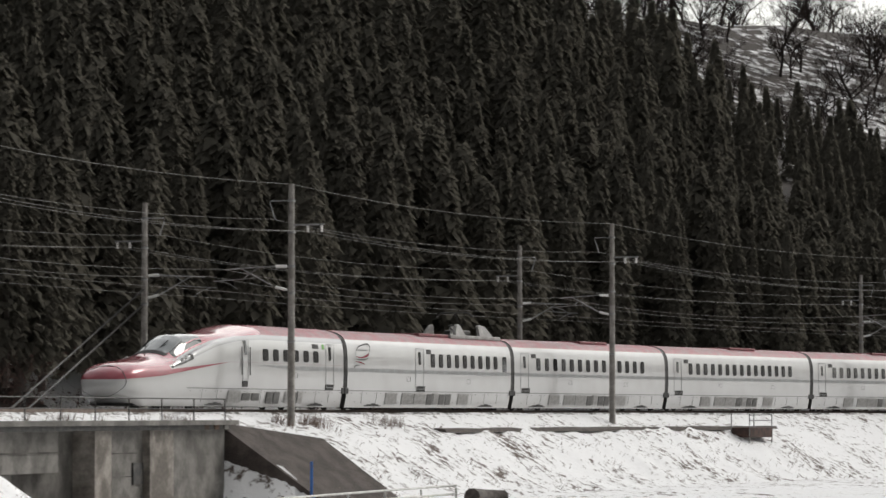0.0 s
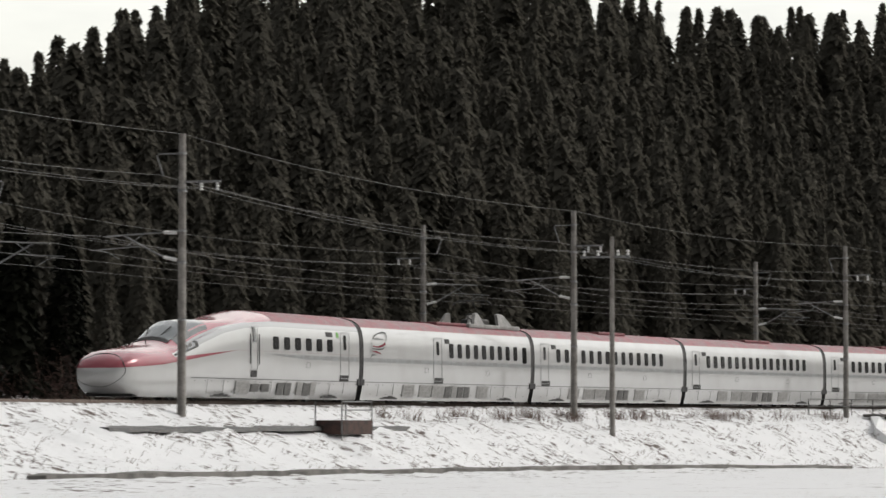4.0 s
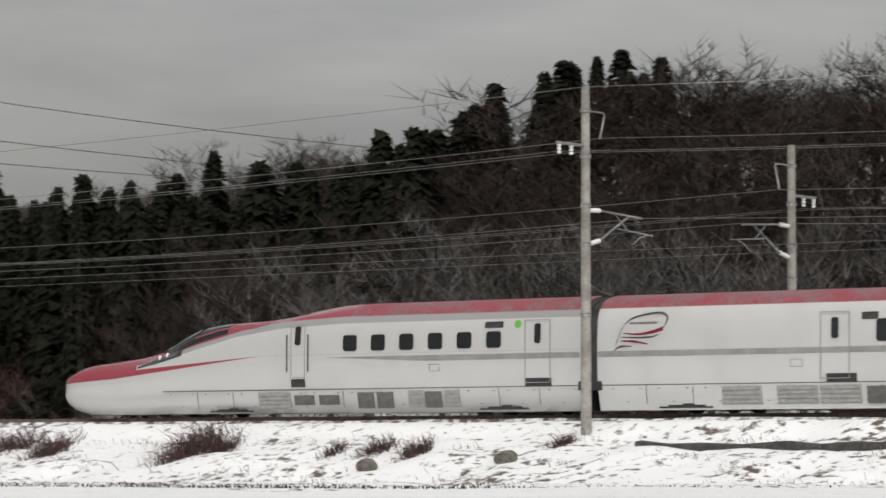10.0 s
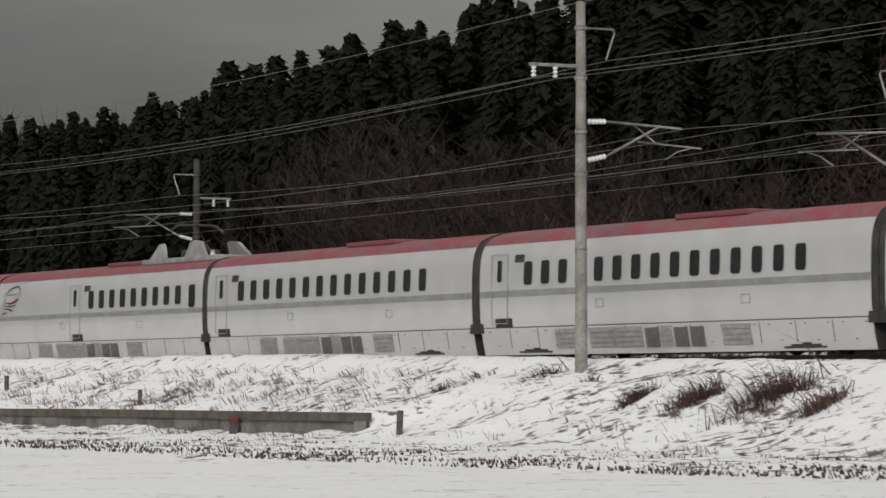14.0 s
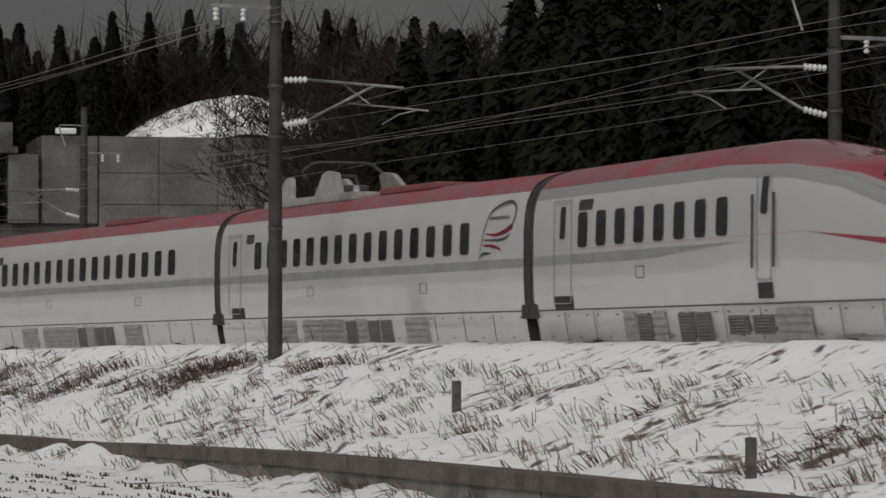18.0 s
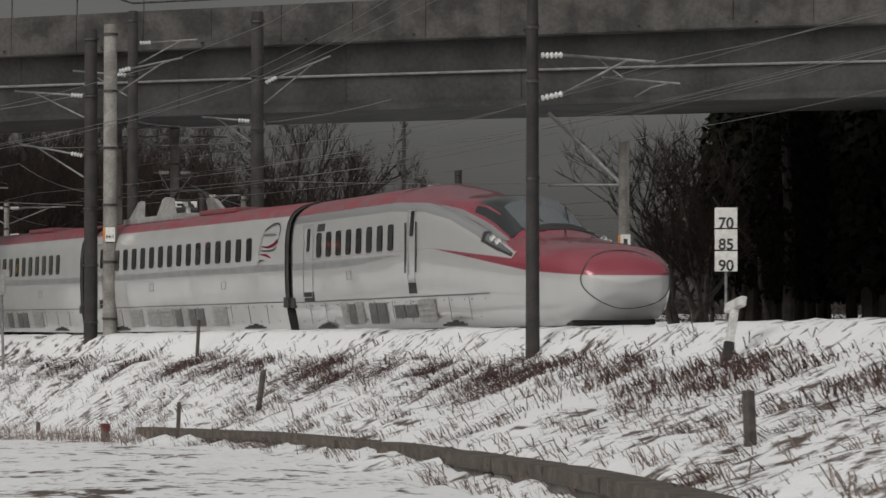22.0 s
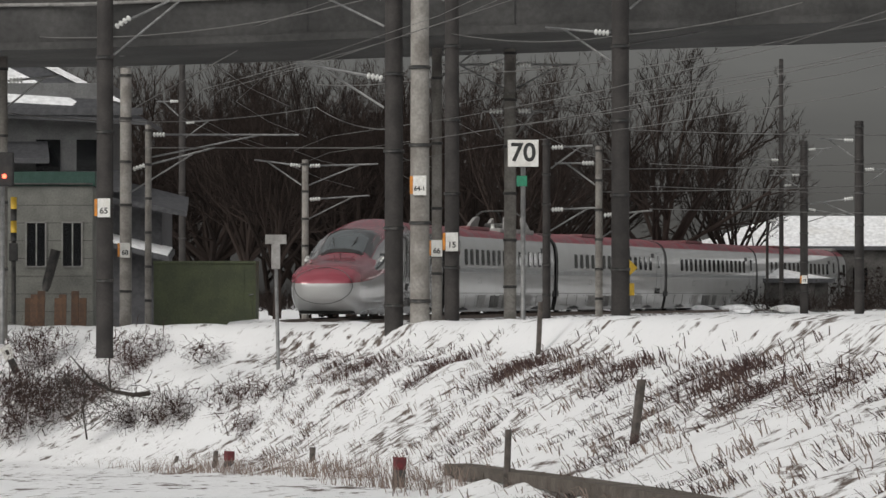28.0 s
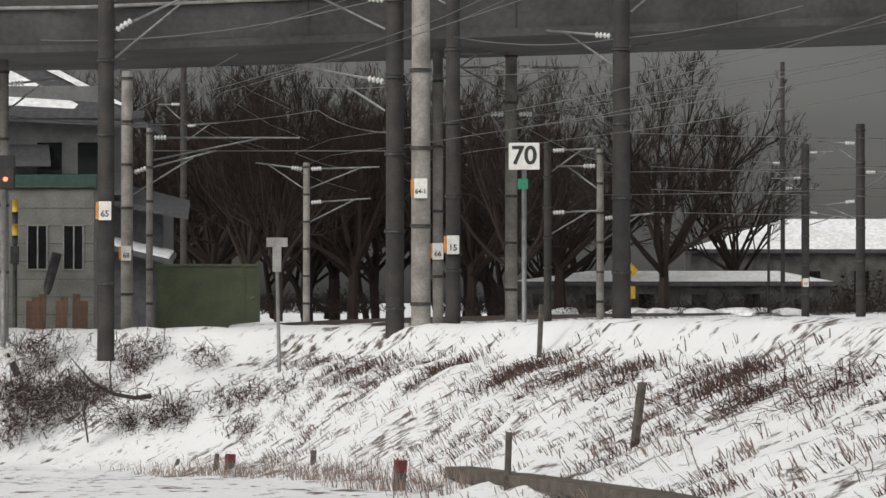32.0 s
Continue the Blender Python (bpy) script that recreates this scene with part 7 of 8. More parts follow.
# bare trees at the foot of the abutment wall
for x, la, h in ((129.9, -20, 9.5), (137.9, -26, 12), (122.8, -18, 9), (132.1, -24, 13), (123.7, -20, 11), (128.3, -24, 12), (116.4, -18, 10), (121.2, -22, 12)):
    q = tk(x, la)
    tree("twig", q.x, q.y, -1.2, h * near(x), r.uniform(0, 360), r.uniform(0.75, 0.95))
bb = thing("control_box", apose(OX, OY, 0, 0, 0, OA), "small blue control box on the hillock", "box")
part("cabinet", box("cabinet", 58.2, 58.8, 2.6, 3.0, 12.6, 13.5, BLUE, 0.03), bb)
part("foot", box("foot", 58.3, 58.7, 2.65, 2.95, 12.0, 12.6, CONC), bb)


def beside_bridge(x, y, z=0.0):
    p = apose(OX, OY, 0, 0, 0, OA) @ Vector((x, y, z))
    return p.x, p.y, p.z


NEAR_CED = [conifer_geo(i + 61, 10.0, 2600, 1.5 + 0.2 * i, True) for i in range(3)]
NEAR_CED = [(mesh_of("trunk", *a, BARK), mesh_of("crown", *b, CEDAR)) for a, b in NEAR_CED]
for k in range(44):
    x, y = rng.uniform(27, 46), rng.uniform(13, 42)
    h = rng.uniform(14.5, 19.5)
    ob = thing("cedar_tree", pose(*beside_bridge(x, y, -1.2), 0, 0, rng.uniform(0, 360)), "tall dark green cedar behind the road bridge", "conifer", "cedars behind the bridge")
    for nm, me in zip(("trunk", "crown"), NEAR_CED[k % 3]):
        part(nm, me, ob, Matrix.Diagonal((h / 10 * 0.85, h / 10 * 0.85, h / 10, 1)))
for k in range(190):
    x, y = rng.uniform(36, 84), rng.uniform(18, 40)
    tree("cedar" if k % 5 > 2 else "twig", *beside_bridge(x, y, 7.5), rng.uniform(8.5, 13.5), rng.uniform(0, 360), 0.9)
for k in range(14):
    tree("twig", *beside_bridge(rng.uniform(24, 29), rng.uniform(12, 30), -1.2), rng.uniform(6.5, 11), rng.uniform(0, 360), 1.0)
for _ in range(36):
    x, y = rng.uniform(60, 84), rng.uniform(-4, 0.2)
    tree("twig", *beside_bridge(x, y, -1.2), rng.uniform(5.5, 12), rng.uniform(0, 360), 1.0)
for _ in range(10):
    tree("cedar", *beside_bridge(rng.uniform(65, 86), rng.uniform(-3, 3), -1.2), rng.uniform(10, 14), rng.uniform(0, 360), 1.0)

# ---- signs and masts by the bend
SGN = thing("speed_sign", bpose(*(-115.76, 201.68, -2.08), 0, 0, PLATE_TURN), "white speed sign with black 70 on a grey post", "sign")
sgr = Matrix.Identity(4)
part("post", tube("post", [(0, 0, -0.4), (0, 0, 6.7)], 0.075, STEEL, 8), SGN)
sb = part("board", box("board", -0.47, 0.47, -0.1, -0.06, 5.95, 6.77, PLATEW, 0.01), SGN, sgr, "square white board")
lettering("number", "70", 0.78, sb, Matrix.Translation((0, -0.104, 6.36)) @ Matrix.Rotation(radians(90), 4, "X"), INK, 0.004)
part("green_marker", box("green_marker", -0.2, 0.12, -0.1, -0.07, 5.35, 5.67, GREEN), SGN, sgr, "small green square")

SG3 = thing("speed_sign", tpose(*S3POS), "three stacked white speed signs reading 70, 85 and 90", "sign")
sg3 = Matrix.Rotation(radians(29) - SG3.matrix_basis.to_euler().z, 4, "Z")
part("post", tube("post", [(0, 0, -1.0), (0, 0, 3.5)], 0.05, STEEL, 8), SG3)
for k, tx in enumerate(("90", "85", "70")):
    b3 = part("board", box("board", -0.38, 0.38, -0.1, -0.06, 1.5 + k * 0.73, 2.18 + k * 0.73, PLATEW, 0.01), SG3, sg3, "white board with black number")
    lettering("number", tx, 0.52, b3, Matrix.Translation((0, -0.104, 1.68 + k * 0.71)) @ Matrix.Rotation(radians(90), 4, "X"), INK, 0.004)

LM = thing("leaning_marker", tpose(119, 3.6, -0.95, 0, 12, 8), "leaning T-shaped marker post with dark foot", "marker")
part("post", box("post", -0.07, 0.07, -0.07, 0.07, -0.3, 1.3, WHITEP, 0.02), LM)
part("foot", box("foot", -0.08, 0.08, -0.08, 0.08, -0.3, 0.55, RUBBER_SHADE), LM)
part("arm", box("arm", -0.5, 0.5, -0.06, 0.06, 1.15, 1.32, WHITEP, 0.02), LM)

TS = thing("trackside_marker", bpose(*(-124.94, 201.29, -2.17), 0, 0, PLATE_TURN), "grey post with a small T board and box", "marker")
part("post", tube("post", [(0, 0, -0.5), (-0.1, 0, 3.9)], 0.06, STEEL, 8), TS)
part("board", box("board", -0.42, 0.26, -0.1, -0.05, 3.75, 4.05, GREYW, 0.01), TS)
part("box", box("box", -0.22, 0.06, -0.14, 0.0, 2.95, 3.75, GREYW, 0.02), TS)


def far_mast(x, top, base, width, m, label, arms=(), plate=None):
    """A mast near the bend; arms: (height share, reach to the right, rise)."""
    p = thing("catenary_mast", bpose(base[0], base[1], base[2], 0, 0, PLATE_TURN), label, "catenary pole", "masts by the bend")
    h = top
    part("mast", tube("mast", [(0, 0, -0.8), (0, 0, h - 0.03), (0, 0, h)], [width / 2, width * 0.45, width * 0.4], m, 14), p)
    for z in np.arange(0.12, 0.98, 0.17):
        part("clamp", tube("clamp", [(0, 0, h * z - 0.05), (0, 0, h * z + 0.05)], width * 0.54, DSTEEL, 12), p)
    for hz, reach, rise in arms:
        sg = 1 if reach > 0 else -1
        part("bracket", tube("bracket", [(sg * width / 2, 0, h * hz), (reach, 0.3, h * hz + rise)], 0.045, STEEL, 6), p)
        part("strut", tube("strut", [(sg * width / 2, 0, h * hz - 0.9), (reach * 0.75, 0.2, h * hz + rise * 0.7)], 0.04, STEEL, 6), p)
        vv, ff = insulator_geo((sg * (width / 2 + 0.05), 0, h * hz), (sg * (width / 2 + 0.55), 0, h * hz + rise * 0.2), 0.1, 4)
        part("insulator", mesh_of("insulator", vv, ff, PORC, True), p)
    if plate:
        z = plate[1]
        pl = part("number_plate", box("number_plate", -0.2, 0.2, -width / 2 - 0.05, -width / 2 - 0.02, z - 0.3, z + 0.3, PLATEW), p, None, "white plate with black number")
        lettering("number", plate[0], 0.27 if len(plate[0]) < 3 else 0.19, pl, Matrix.Translation((0, -width / 2 - 0.054, z - 0.1)) @ Matrix.Rotation(radians(90), 4, "X"), INK)
        part("reflector", box("reflector", -0.3, -0.21, -width / 2 - 0.05, -width / 2 - 0.02, z - 0.26, z + 0.28, ORANGE), p, None, "orange reflective strip")
    return p


DM, LMAST = "dark weathered round mast with steel clamps", "grey concrete round mast with steel clamps"
far_mast(0, 14, (-119.57, 200.20, -2.05), 0.60, DARKPOLE, DM, ((0.80, -3.2, 0.2), (0.62, -3.0, 0.5)))
far_mast(0, 14, (-118.33, 199.85, -1.91), 0.62, CONC2, LMAST, ((0.86, 3.0, 0.6),), ("64-1", 5.2))
far_mast(0, 14, (-129.46, 198.06, -1.27), 0.56, DARKPOLE, DM, ((0.83, 1.2, 0.3), (0.7, 3.6, 1.6)), ("65", 4.0))
far_mast(0, 10.3, (-148.52, 221.32, -1.14), 0.5, CONC2, LMAST, ((0.6, 3.6, 0.9),), ("68", 2.9))
far_mast(0, 14, (-130.10, 217.23, -0.95), 0.40, CONC2, LMAST, ((0.86, 2.4, 0.1), (0.7, 2.0, 0.1)), ("66", 2.6))
far_mast(0, 14, (-120.99, 205.31, -0.84), 0.50, DARKPOLE, DM, ((0.9, 2.8, 0.2), (0.8, -2.6, 0.2)), ("15", 2.5))
far_mast(0, 10.2, (-129.05, 220.44, -0.97), 0.48, CONC2, LMAST, ((0.93, -2.5, 0.0), (0.93, 2.5, 0.0), (0.76, 1.2, 0.0), (0.76, -1.0, 0.0)))
far_mast(0, 7.6, (-139.06, 237.86, -0.96), 0.36, DARKPOLE, DM, ((0.95, 2.0, 0.1), (0.6, 2.4, 0.1)))
far_mast(0, 7.2, (-134.51, 234.96, -1.07), 0.32, CONC2, LMAST, ((0.9, -1.8, 0.0), (0.6, 2.2, 0.2)))
far_mast(0, 14, (-116.02, 207.61, -0.91), 0.60, DARKPOLE, DM, ((0.78, 3.2, 1.2), (0.66, -2.4, 0.2)))
far_mast(0, 16.5, (-193.41, 278.99, -1.36), 0.42, DARKPOLE, DM, ((0.8, -1.6, 0.0), (0.72, 2.2, 0.2)))
far_mast(0, 18.2, (-181.96, 332.54, -1.27), 0.34, DARKPOLE, DM, ((0.6, -2.2, 0.1), (0.5, 2.6, 0.0)))
far_mast(0, 12.2, (-179.64, 331.73, -1.26), 0.6, DARKPOLE, DM, ((0.95, 2.0, 0.1), (0.8, -2.4, 0.0), (0.6, 3.0, -0.4)), ("77", 2.3))
far_mast(0, 10.2, (-145.04, 276.56, -1.06), 0.52, DARKPOLE, DM, ((0.9, -2.2, 0.1), (0.75, 2.0, 0.0), (0.6, -2.6, -0.3)))
far_mast(0, 8.0, (-184.30, 334.55, -1.45), 0.22, DARKPOLE, DM, ((0.85, 1.5, 0.0),))
far_mast(0, 14, (-141.01, 205.79, -0.81), 0.42, CONC2, LMAST, ((0.8, 2.6, 0.1), (0.6, 2.0, 0.2)))
far_mast(0, 7.5, (-156.05, 242.97, -1.21), 0.34, CONC2, LMAST, ((0.96, -2.4, 0.3), (0.96, 3.4, 0.1), (0.75, 3.0, 0.2)))
far_mast(0, 8.0, (-146.48, 220.32, -1.24), 0.28, CONC2, LMAST, ((0.95, 6.0, 0.0),))
ylw = thing("warning_board", bpose(*(-116.34, 208.61, -0.92), 0, 0, PLATE_TURN), "yellow and black warning boards on a dark mast", "sign")
part("post", tube("post", [(0, 0.1, -0.5), (0, 0.1, 2.4)], 0.05, DSTEEL, 6), ylw)
part("diamond", box("diamond", -0.2, 0.2, -0.02, 0.02, -0.2, 0.2, YELLOW), ylw, Matrix.Translation((0, 0, 1.75)) @ Matrix.Rotation(radians(45), 4, "Y"))
part("square_board", box("square_board", -0.18, 0.18, -0.02, 0.02, 0.85, 1.25, YELLOW), ylw)
sigl = thing("signal_lamp", bpose(*(-140.31, 205.03, 1.40), 0, 0, PLATE_TURN), "railway signal showing a small red light", "signal")
part("signal_head", box("signal_head", -0.4, 0.4, -0.1, 0.3, 2.4, 3.6, RUBBER_SHADE, 0.05), sigl)
part("red_light", tube("red_light", [(0.1, -0.12, 2.75), (0.1, -0.16, 2.75)], 0.08, TAIL, 10), sigl)
part("mast", tube("mast", [(0, 0.1, -3.2), (0, 0.1, 2.5)], 0.09, STEEL, 8), sigl)

# overhead wires round the bend
for k, (a, b, sag) in enumerate((((-140.79, 204.56, 9.20), (-119.16, 200.31, 9.40), 0.5), ((-141.50, 205.33, 6.55), (-147.02, 232.06, 7.99), 0.4), ((-148.12, 221.46, 7.56), (-125.94, 200.42, 7.76), 0.0), ((-147.02, 232.06, 7.99), (-120.65, 201.77, 5.14), 0.2), ((-146.56, 220.15, 5.83), (-122.13, 203.18, 4.65), 0.0), ((-147.01, 232.05, 8.96), (-128.94, 220.36, 8.80), 0.3), ((-129.92, 217.22, 8.05), (-115.93, 207.54, 7.49), 0.1), ((-128.95, 220.38, 6.60), (-136.39, 239.66, 5.57), 0.2), ((-134.47, 234.90, 5.15), (-118.72, 295.11, 9.41), 0.5), ((-134.47, 234.91, 4.21), (-118.73, 295.13, 8.37), 0.5), ((-141.76, 248.08, 7.49), (-123.83, 309.87, 10.66), 0.6), ((-146.03, 257.33, 6.32), (-123.85, 309.91, 7.12), 0.4), ((-146.04, 257.34, 5.22), (-123.86, 309.92, 6.15), 0.4), ((-146.05, 257.36, 4.12), (-123.87, 309.93, 5.18), 0.3), ((-120.34, 204.39, 8.30), (-115.78, 207.64, 8.30), 0.2), ((-115.78, 207.64, 8.27), (-111.20, 210.87, 9.30), 0.1))):
    a, b = BEND @ Vector(a), BEND @ Vector(b)
    pts = [a.lerp(b, i / 10) - Vector((0, 0, sag * 4 * (i / 10) * (1 - i / 10))) for i in range(11)]
    tagged(new("overhead_wire", tube("overhead_wire", pts, 0.014, WIRE, 4)), "overhead wire strung between masts by the bend", "wire", "overhead wires")

# ---- houses and yard behind the bend
HWALL = mat("cream_block_wall", (0.205, 0.205, 0.185), 0.85, 0, (0.16, 0.16, 0.145), 1.2, 14, 0.2, 20)
PLASTER = mat("white_house_plaster", (0.16, 0.16, 0.16), 0.85, 0, (0.13, 0.13, 0.13), 1.5, 14)
ROOFT = mat("dark_roof_tile", (0.045, 0.045, 0.05), 0.6, 0, (0.07, 0.07, 0.075), 4, 20)
GREENT = mat("dark_green_trim", (0.018, 0.06, 0.045), 0.6, 0, (0.03, 0.075, 0.06), 3, 20)
OLIVE = mat("olive_green_steel", (0.070, 0.083, 0.040), 0.6, 0.1, (0.052, 0.062, 0.032), 1.2, 12)
PLANK = mat("brown_board", (0.13, 0.072, 0.042), 0.8, 0, (0.085, 0.05, 0.034), 5, 25, vary=0.25)


def m28(px, d):
    return px * d / 6200.0


def shed():
    d = 150
    h = thing("block_shed", bpose(*(-156.52, 225.46, -1.64), 0, 0, PLATE_TURN), "cream block-walled shed with green parapet and snow", "shed")
    w = m28(164, d)
    part("wall", box("wall", -w / 2 - 3, w / 2, 0, 6, -5, m28(258, d), HWALL, 0.02), h)
    part("parapet", box("parapet", -w / 2 - 3, w / 2 + 0.1, -0.06, 6.1, m28(258, d), m28(284, d), GREENT, 0.03), h, label="dark green parapet band")
    part("gutter", tube("gutter", [(-w / 2 - 3, -0.12, m28(262, d)), (w / 2, -0.12, m28(262, d))], 0.05, DSTEEL, 6), h)
    for r_ in range(8):
        part("block_course", box("block_course", -w / 2 - 3, w / 2 + 0.004, -0.008, 0.0, 0.1 + r_ * 0.76, 0.125 + r_ * 0.76, PARAPET), h)
    for x in (-19, 45):
        win = part("window", box("window", -0.42, 0.42, -0.02, 0.05, -0.95, 0.95, GLASS), h, Matrix.Translation((m28(x, d), 0, m28(155, d))), "dark sliding window")
        for fx in (-0.44, 0.0, 0.40):
            part("frame_bar", box("frame_bar", fx, fx + 0.06, -0.05, 0.02, -0.98, 0.98, GREYW), win)
        for fz in (-0.98, 0.92):
            part("frame_bar", box("frame_bar", -0.44, 0.46, -0.05, 0.02, fz, fz + 0.06, GREYW), win)
    for i in range(7):
        b = tagged(new("leaning_board", box("leaning_board", -0.16, 0.16, -0.04, 0.04, 0, 1.5 + 0.15 * (i % 3), PLANK, 0.01)), "brown board leaning on the shed wall", "board", "boards by the shed")
        x, y, z = ((-155.80, 223.52, -1.67), (-155.60, 223.65, -1.67), (-155.37, 223.82, -1.67), (-154.78, 224.24, -1.67), (-154.63, 224.35, -1.67), (-154.20, 224.65, -1.67), (-153.93, 224.84, -1.67))[i]
        b.matrix_basis = bpose(x, y, z, -8, 0, PLATE_TURN)


shed()


def house():
    d = 172
    h = thing("farmhouse", bpose(*(-171.80, 241.59, -1.79), 0, 0, PLATE_TURN), "two-storey house with dark tiled roofs under patchy snow", "house")
    k = d / 6200.0
    part("wall", box("wall", -5, 3.6, 0.8, 9, -1, 12.2, PLASTER, 0.03), h)
    for x in (-3.4, 0.6, 2.6):
        part("window", box("window", x - 0.6, x + 0.6, 0.72, 0.82, 7.6, 9.4, GLASS), h, label="dark upper window")

    def roof(name, pts, m, t=0.25):
        v = [Vector(p) for p in pts] + [Vector(p) - Vector((0, 0, t)) for p in pts]
        n = len(pts)
        f = [tuple(range(n)), tuple(reversed(range(n, 2 * n)))] + [(i, n + i, n + (i + 1) % n, (i + 1) % n) for i in range(n)]
        return part(name, mesh_of(name, v, f, m), h)

    roof("roof", [(-6, -0.6, 10.9), (5.6, -0.6, 10.3), (-2.6, 5, 14.6), (-6, 5, 14.6)], ROOFT)
    roof("roof_snow", [(-6, 0.2, 11.55), (2.6, 0.2, 11.0), (-2.2, 3.2, 13.4), (-6, 3.2, 13.55)], SNOW, 0.1)
    roof("roof_snow", [(-2.4, 4.4, 14.5), (3.6, 0.7, 11.5), (4.4, 0.5, 11.25), (-2.3, 4.9, 14.75)], SNOW, 0.1)
    roof("eave_snow", [(-6, -1.7, 7.12), (1.2, -1.7, 7.12), (1.0, -0.9, 7.4), (-6, -0.9, 7.4)], SNOW, 0.08)
    roof("roof", [(5.6, -0.6, 10.3), (5.6, 8, 10.3), (-2.6, 5, 14.6)], ROOFT)
    roof("lower_roof", [(-6, -1.6, 7.0), (4.6, -1.6, 7.0), (4.2, 0.9, 7.9), (-6, 0.9, 7.9)], ROOFT)
    roof("awning", [(-3.2, -1.3, 8.4), (0.9, -1.3, 8.4), (0.6, 0.5, 9.3), (-2.9, 0.5, 9.3)], ROOFT)
    roof("side_roof", [(3.4, -1.2, 6.6), (7.6, -1.2, 5.8), (7.4, 2.5, 6.6), (3.4, 2.5, 7.6)], ROOFT)
    roof("low_roof", [(2.6, -1.6, 4.6), (6.8, -1.6, 3.6), (6.8, 1.5, 4.0), (2.6, 1.5, 5.0)], ROOFT)
    roof("low_roof_snow", [(3.0, -1.5, 4.62), (6.7, -1.5, 3.72), (6.7, 1.2, 4.1), (3.0, 1.2, 5.0)], SNOW, 0.1)
    part("side_wall", box("side_wall", 3.6, 6.2, 0.9, 7, -1, 6.4, ROOFT, 0.02), h, label="dark timber side wall")
    part("eave_fascia", box("eave_fascia", -6, 5.4, -0.7, -0.6, 10.55, 10.9, ROOFT), h)


house()
cont = thing("storage_container", bpose(*(-153.53, 232.48, -1.36), 0, 0, PLATE_TURN), "olive green steel storage container", "container")
cw, chh = m28(181, 154), m28(112, 154)
part("body", box("body", -cw / 2, cw / 2, 0, 2.3, -0.4, chh, OLIVE, 0.03), cont)
part("top_rail", box("top_rail", -cw / 2 - 0.02, cw / 2 + 0.02, -0.05, 2.35, chh - 0.1, chh + 0.02, OLIVE, 0.02), cont)
for i in range(12):
    x = -cw / 2 + 0.2 + i * (cw - 0.4) / 11
    part("corrugation", box("corrugation", x - 0.06, x + 0.06, -0.025, 0.0, 0.0, chh - 0.15, OLIVE), cont)
part("lock_handle", tube("lock_handle", [(cw / 2 - 0.3, -0.06, 1.3), (cw / 2 - 0.1, -0.06, 1.35)], 0.03, STEEL, 6), cont)


def hall(x0, x1, yw, yr, yb, d, label, roof_m):
    """A low building seen broadside: wall and a snowy pitched roof."""
    base = P0_28(x0, yb, d)
    w, hw, hr = m28(x1 - x0, d), m28(yb - yw, d), m28(yb - yr, d)
    h = thing("low_hall", bpose(base[0], base[1], base[2], 0, 0, PLATE_TURN), label, "building", "buildings behind the bend")
    part("wall", box("wall", 0, w, 0, 8, -1.5, hw, PARAPET, 0.02), h)
    v = [(-0.4, -0.5, hw), (w + 0.4, -0.5, hw), (w * 0.85, 4, hr), (w * 0.25, 4, hr), (-0.4, 8.5, hw), (w + 0.4, 8.5, hw)]
    part("roof", mesh_of("roof", v, [(0, 1, 2, 3), (1, 5, 2), (5, 4, 3, 2), (4, 0, 3), (0, 4, 5, 1)], roof_m), h, label="snow-covered roof")
    part("eave", box("eave", -0.45, w + 0.45, -0.56, -0.5, hw - 0.3, hw + 0.02, ROOFT), h)
    for i in range(int(w / 4)):
        part("window", box("window", 1.5 + i * 4, 2.7 + i * 4, -0.03, 0.05, hw * 0.35, hw * 0.7, GLASS), h)


CE, CW = Vector((-55.72, 113.04, -0.04)), Vector((-0.58, 0.81, 0.01))


def P0_28(x, y, d):
    """A place d metres off the cameraman's last stand, by its bearing."""
    r = Vector((math.cos(radians(PLATE_TURN)), math.sin(radians(PLATE_TURN)), 0))
    fw = CW.normalized()
    up = r.cross(fw)
    return CE + fw * d + r * ((x - 784) * d / 6200.0) - up * ((y - 441) * d / 6200.0)


hall(1240, 1900, 418, 362, 545, 290, "long low hall with snow-covered roof", SNOW)
hall(925, 1485, 475, 455, 548, 265, "low open shed with snow-dusted corrugated roof", SNOW)
hedge = []
for i in range(230):
    x = rng.choice((rng.uniform(470, 690), rng.uniform(800, 1560), rng.uniform(820, 1560)))
    d = rng.uniform(245, 285)
    q = BEND @ P0_28(x, 0, d)
    hedge.append((q.x, q.y, -0.95, rng.uniform(0.4, 0.95)))
for i in range(170):
    q = BEND @ P0_28(rng.uniform(1480, 2700), 0, rng.uniform(250, 300))
    hedge.append((q.x, q.y, -0.95, rng.uniform(0.9, 2.0)))
undergrowth("yard_scrub", hedge, TWIG, "grey-brown scrub behind the line", 34, 1.3)
for i in range(16):
    x, y, d = rng.uniform(980, 1420), rng.uniform(510, 556), rng.uniform(242, 262)
    q = P0_28(x, y, d)
    bm = bmesh.new()
    bmesh.ops.create_icosphere(bm, subdivisions=2, radius=1.0)
    for vv in bm.verts:
        vv.co *= 1 + 0.35 * noise.noise(vv.co * 2 + Vector((i, 0, 0)))
        vv.co.x *= rng.uniform(0.9, 1.1) * 1.3
        vv.co.z *= 0.35
    me = bpy.data.meshes.new("snow_mound")
    bm.to_mesh(me)
    bm.free()
    me.materials.append(SNOW)
    tagged(new("snow_mound", me), "small heap of snow among the scrub", "snow heap", "snow heaps").matrix_basis = bpose(q.x, q.y, -1.1, 0, 0, rng.uniform(0, 360))


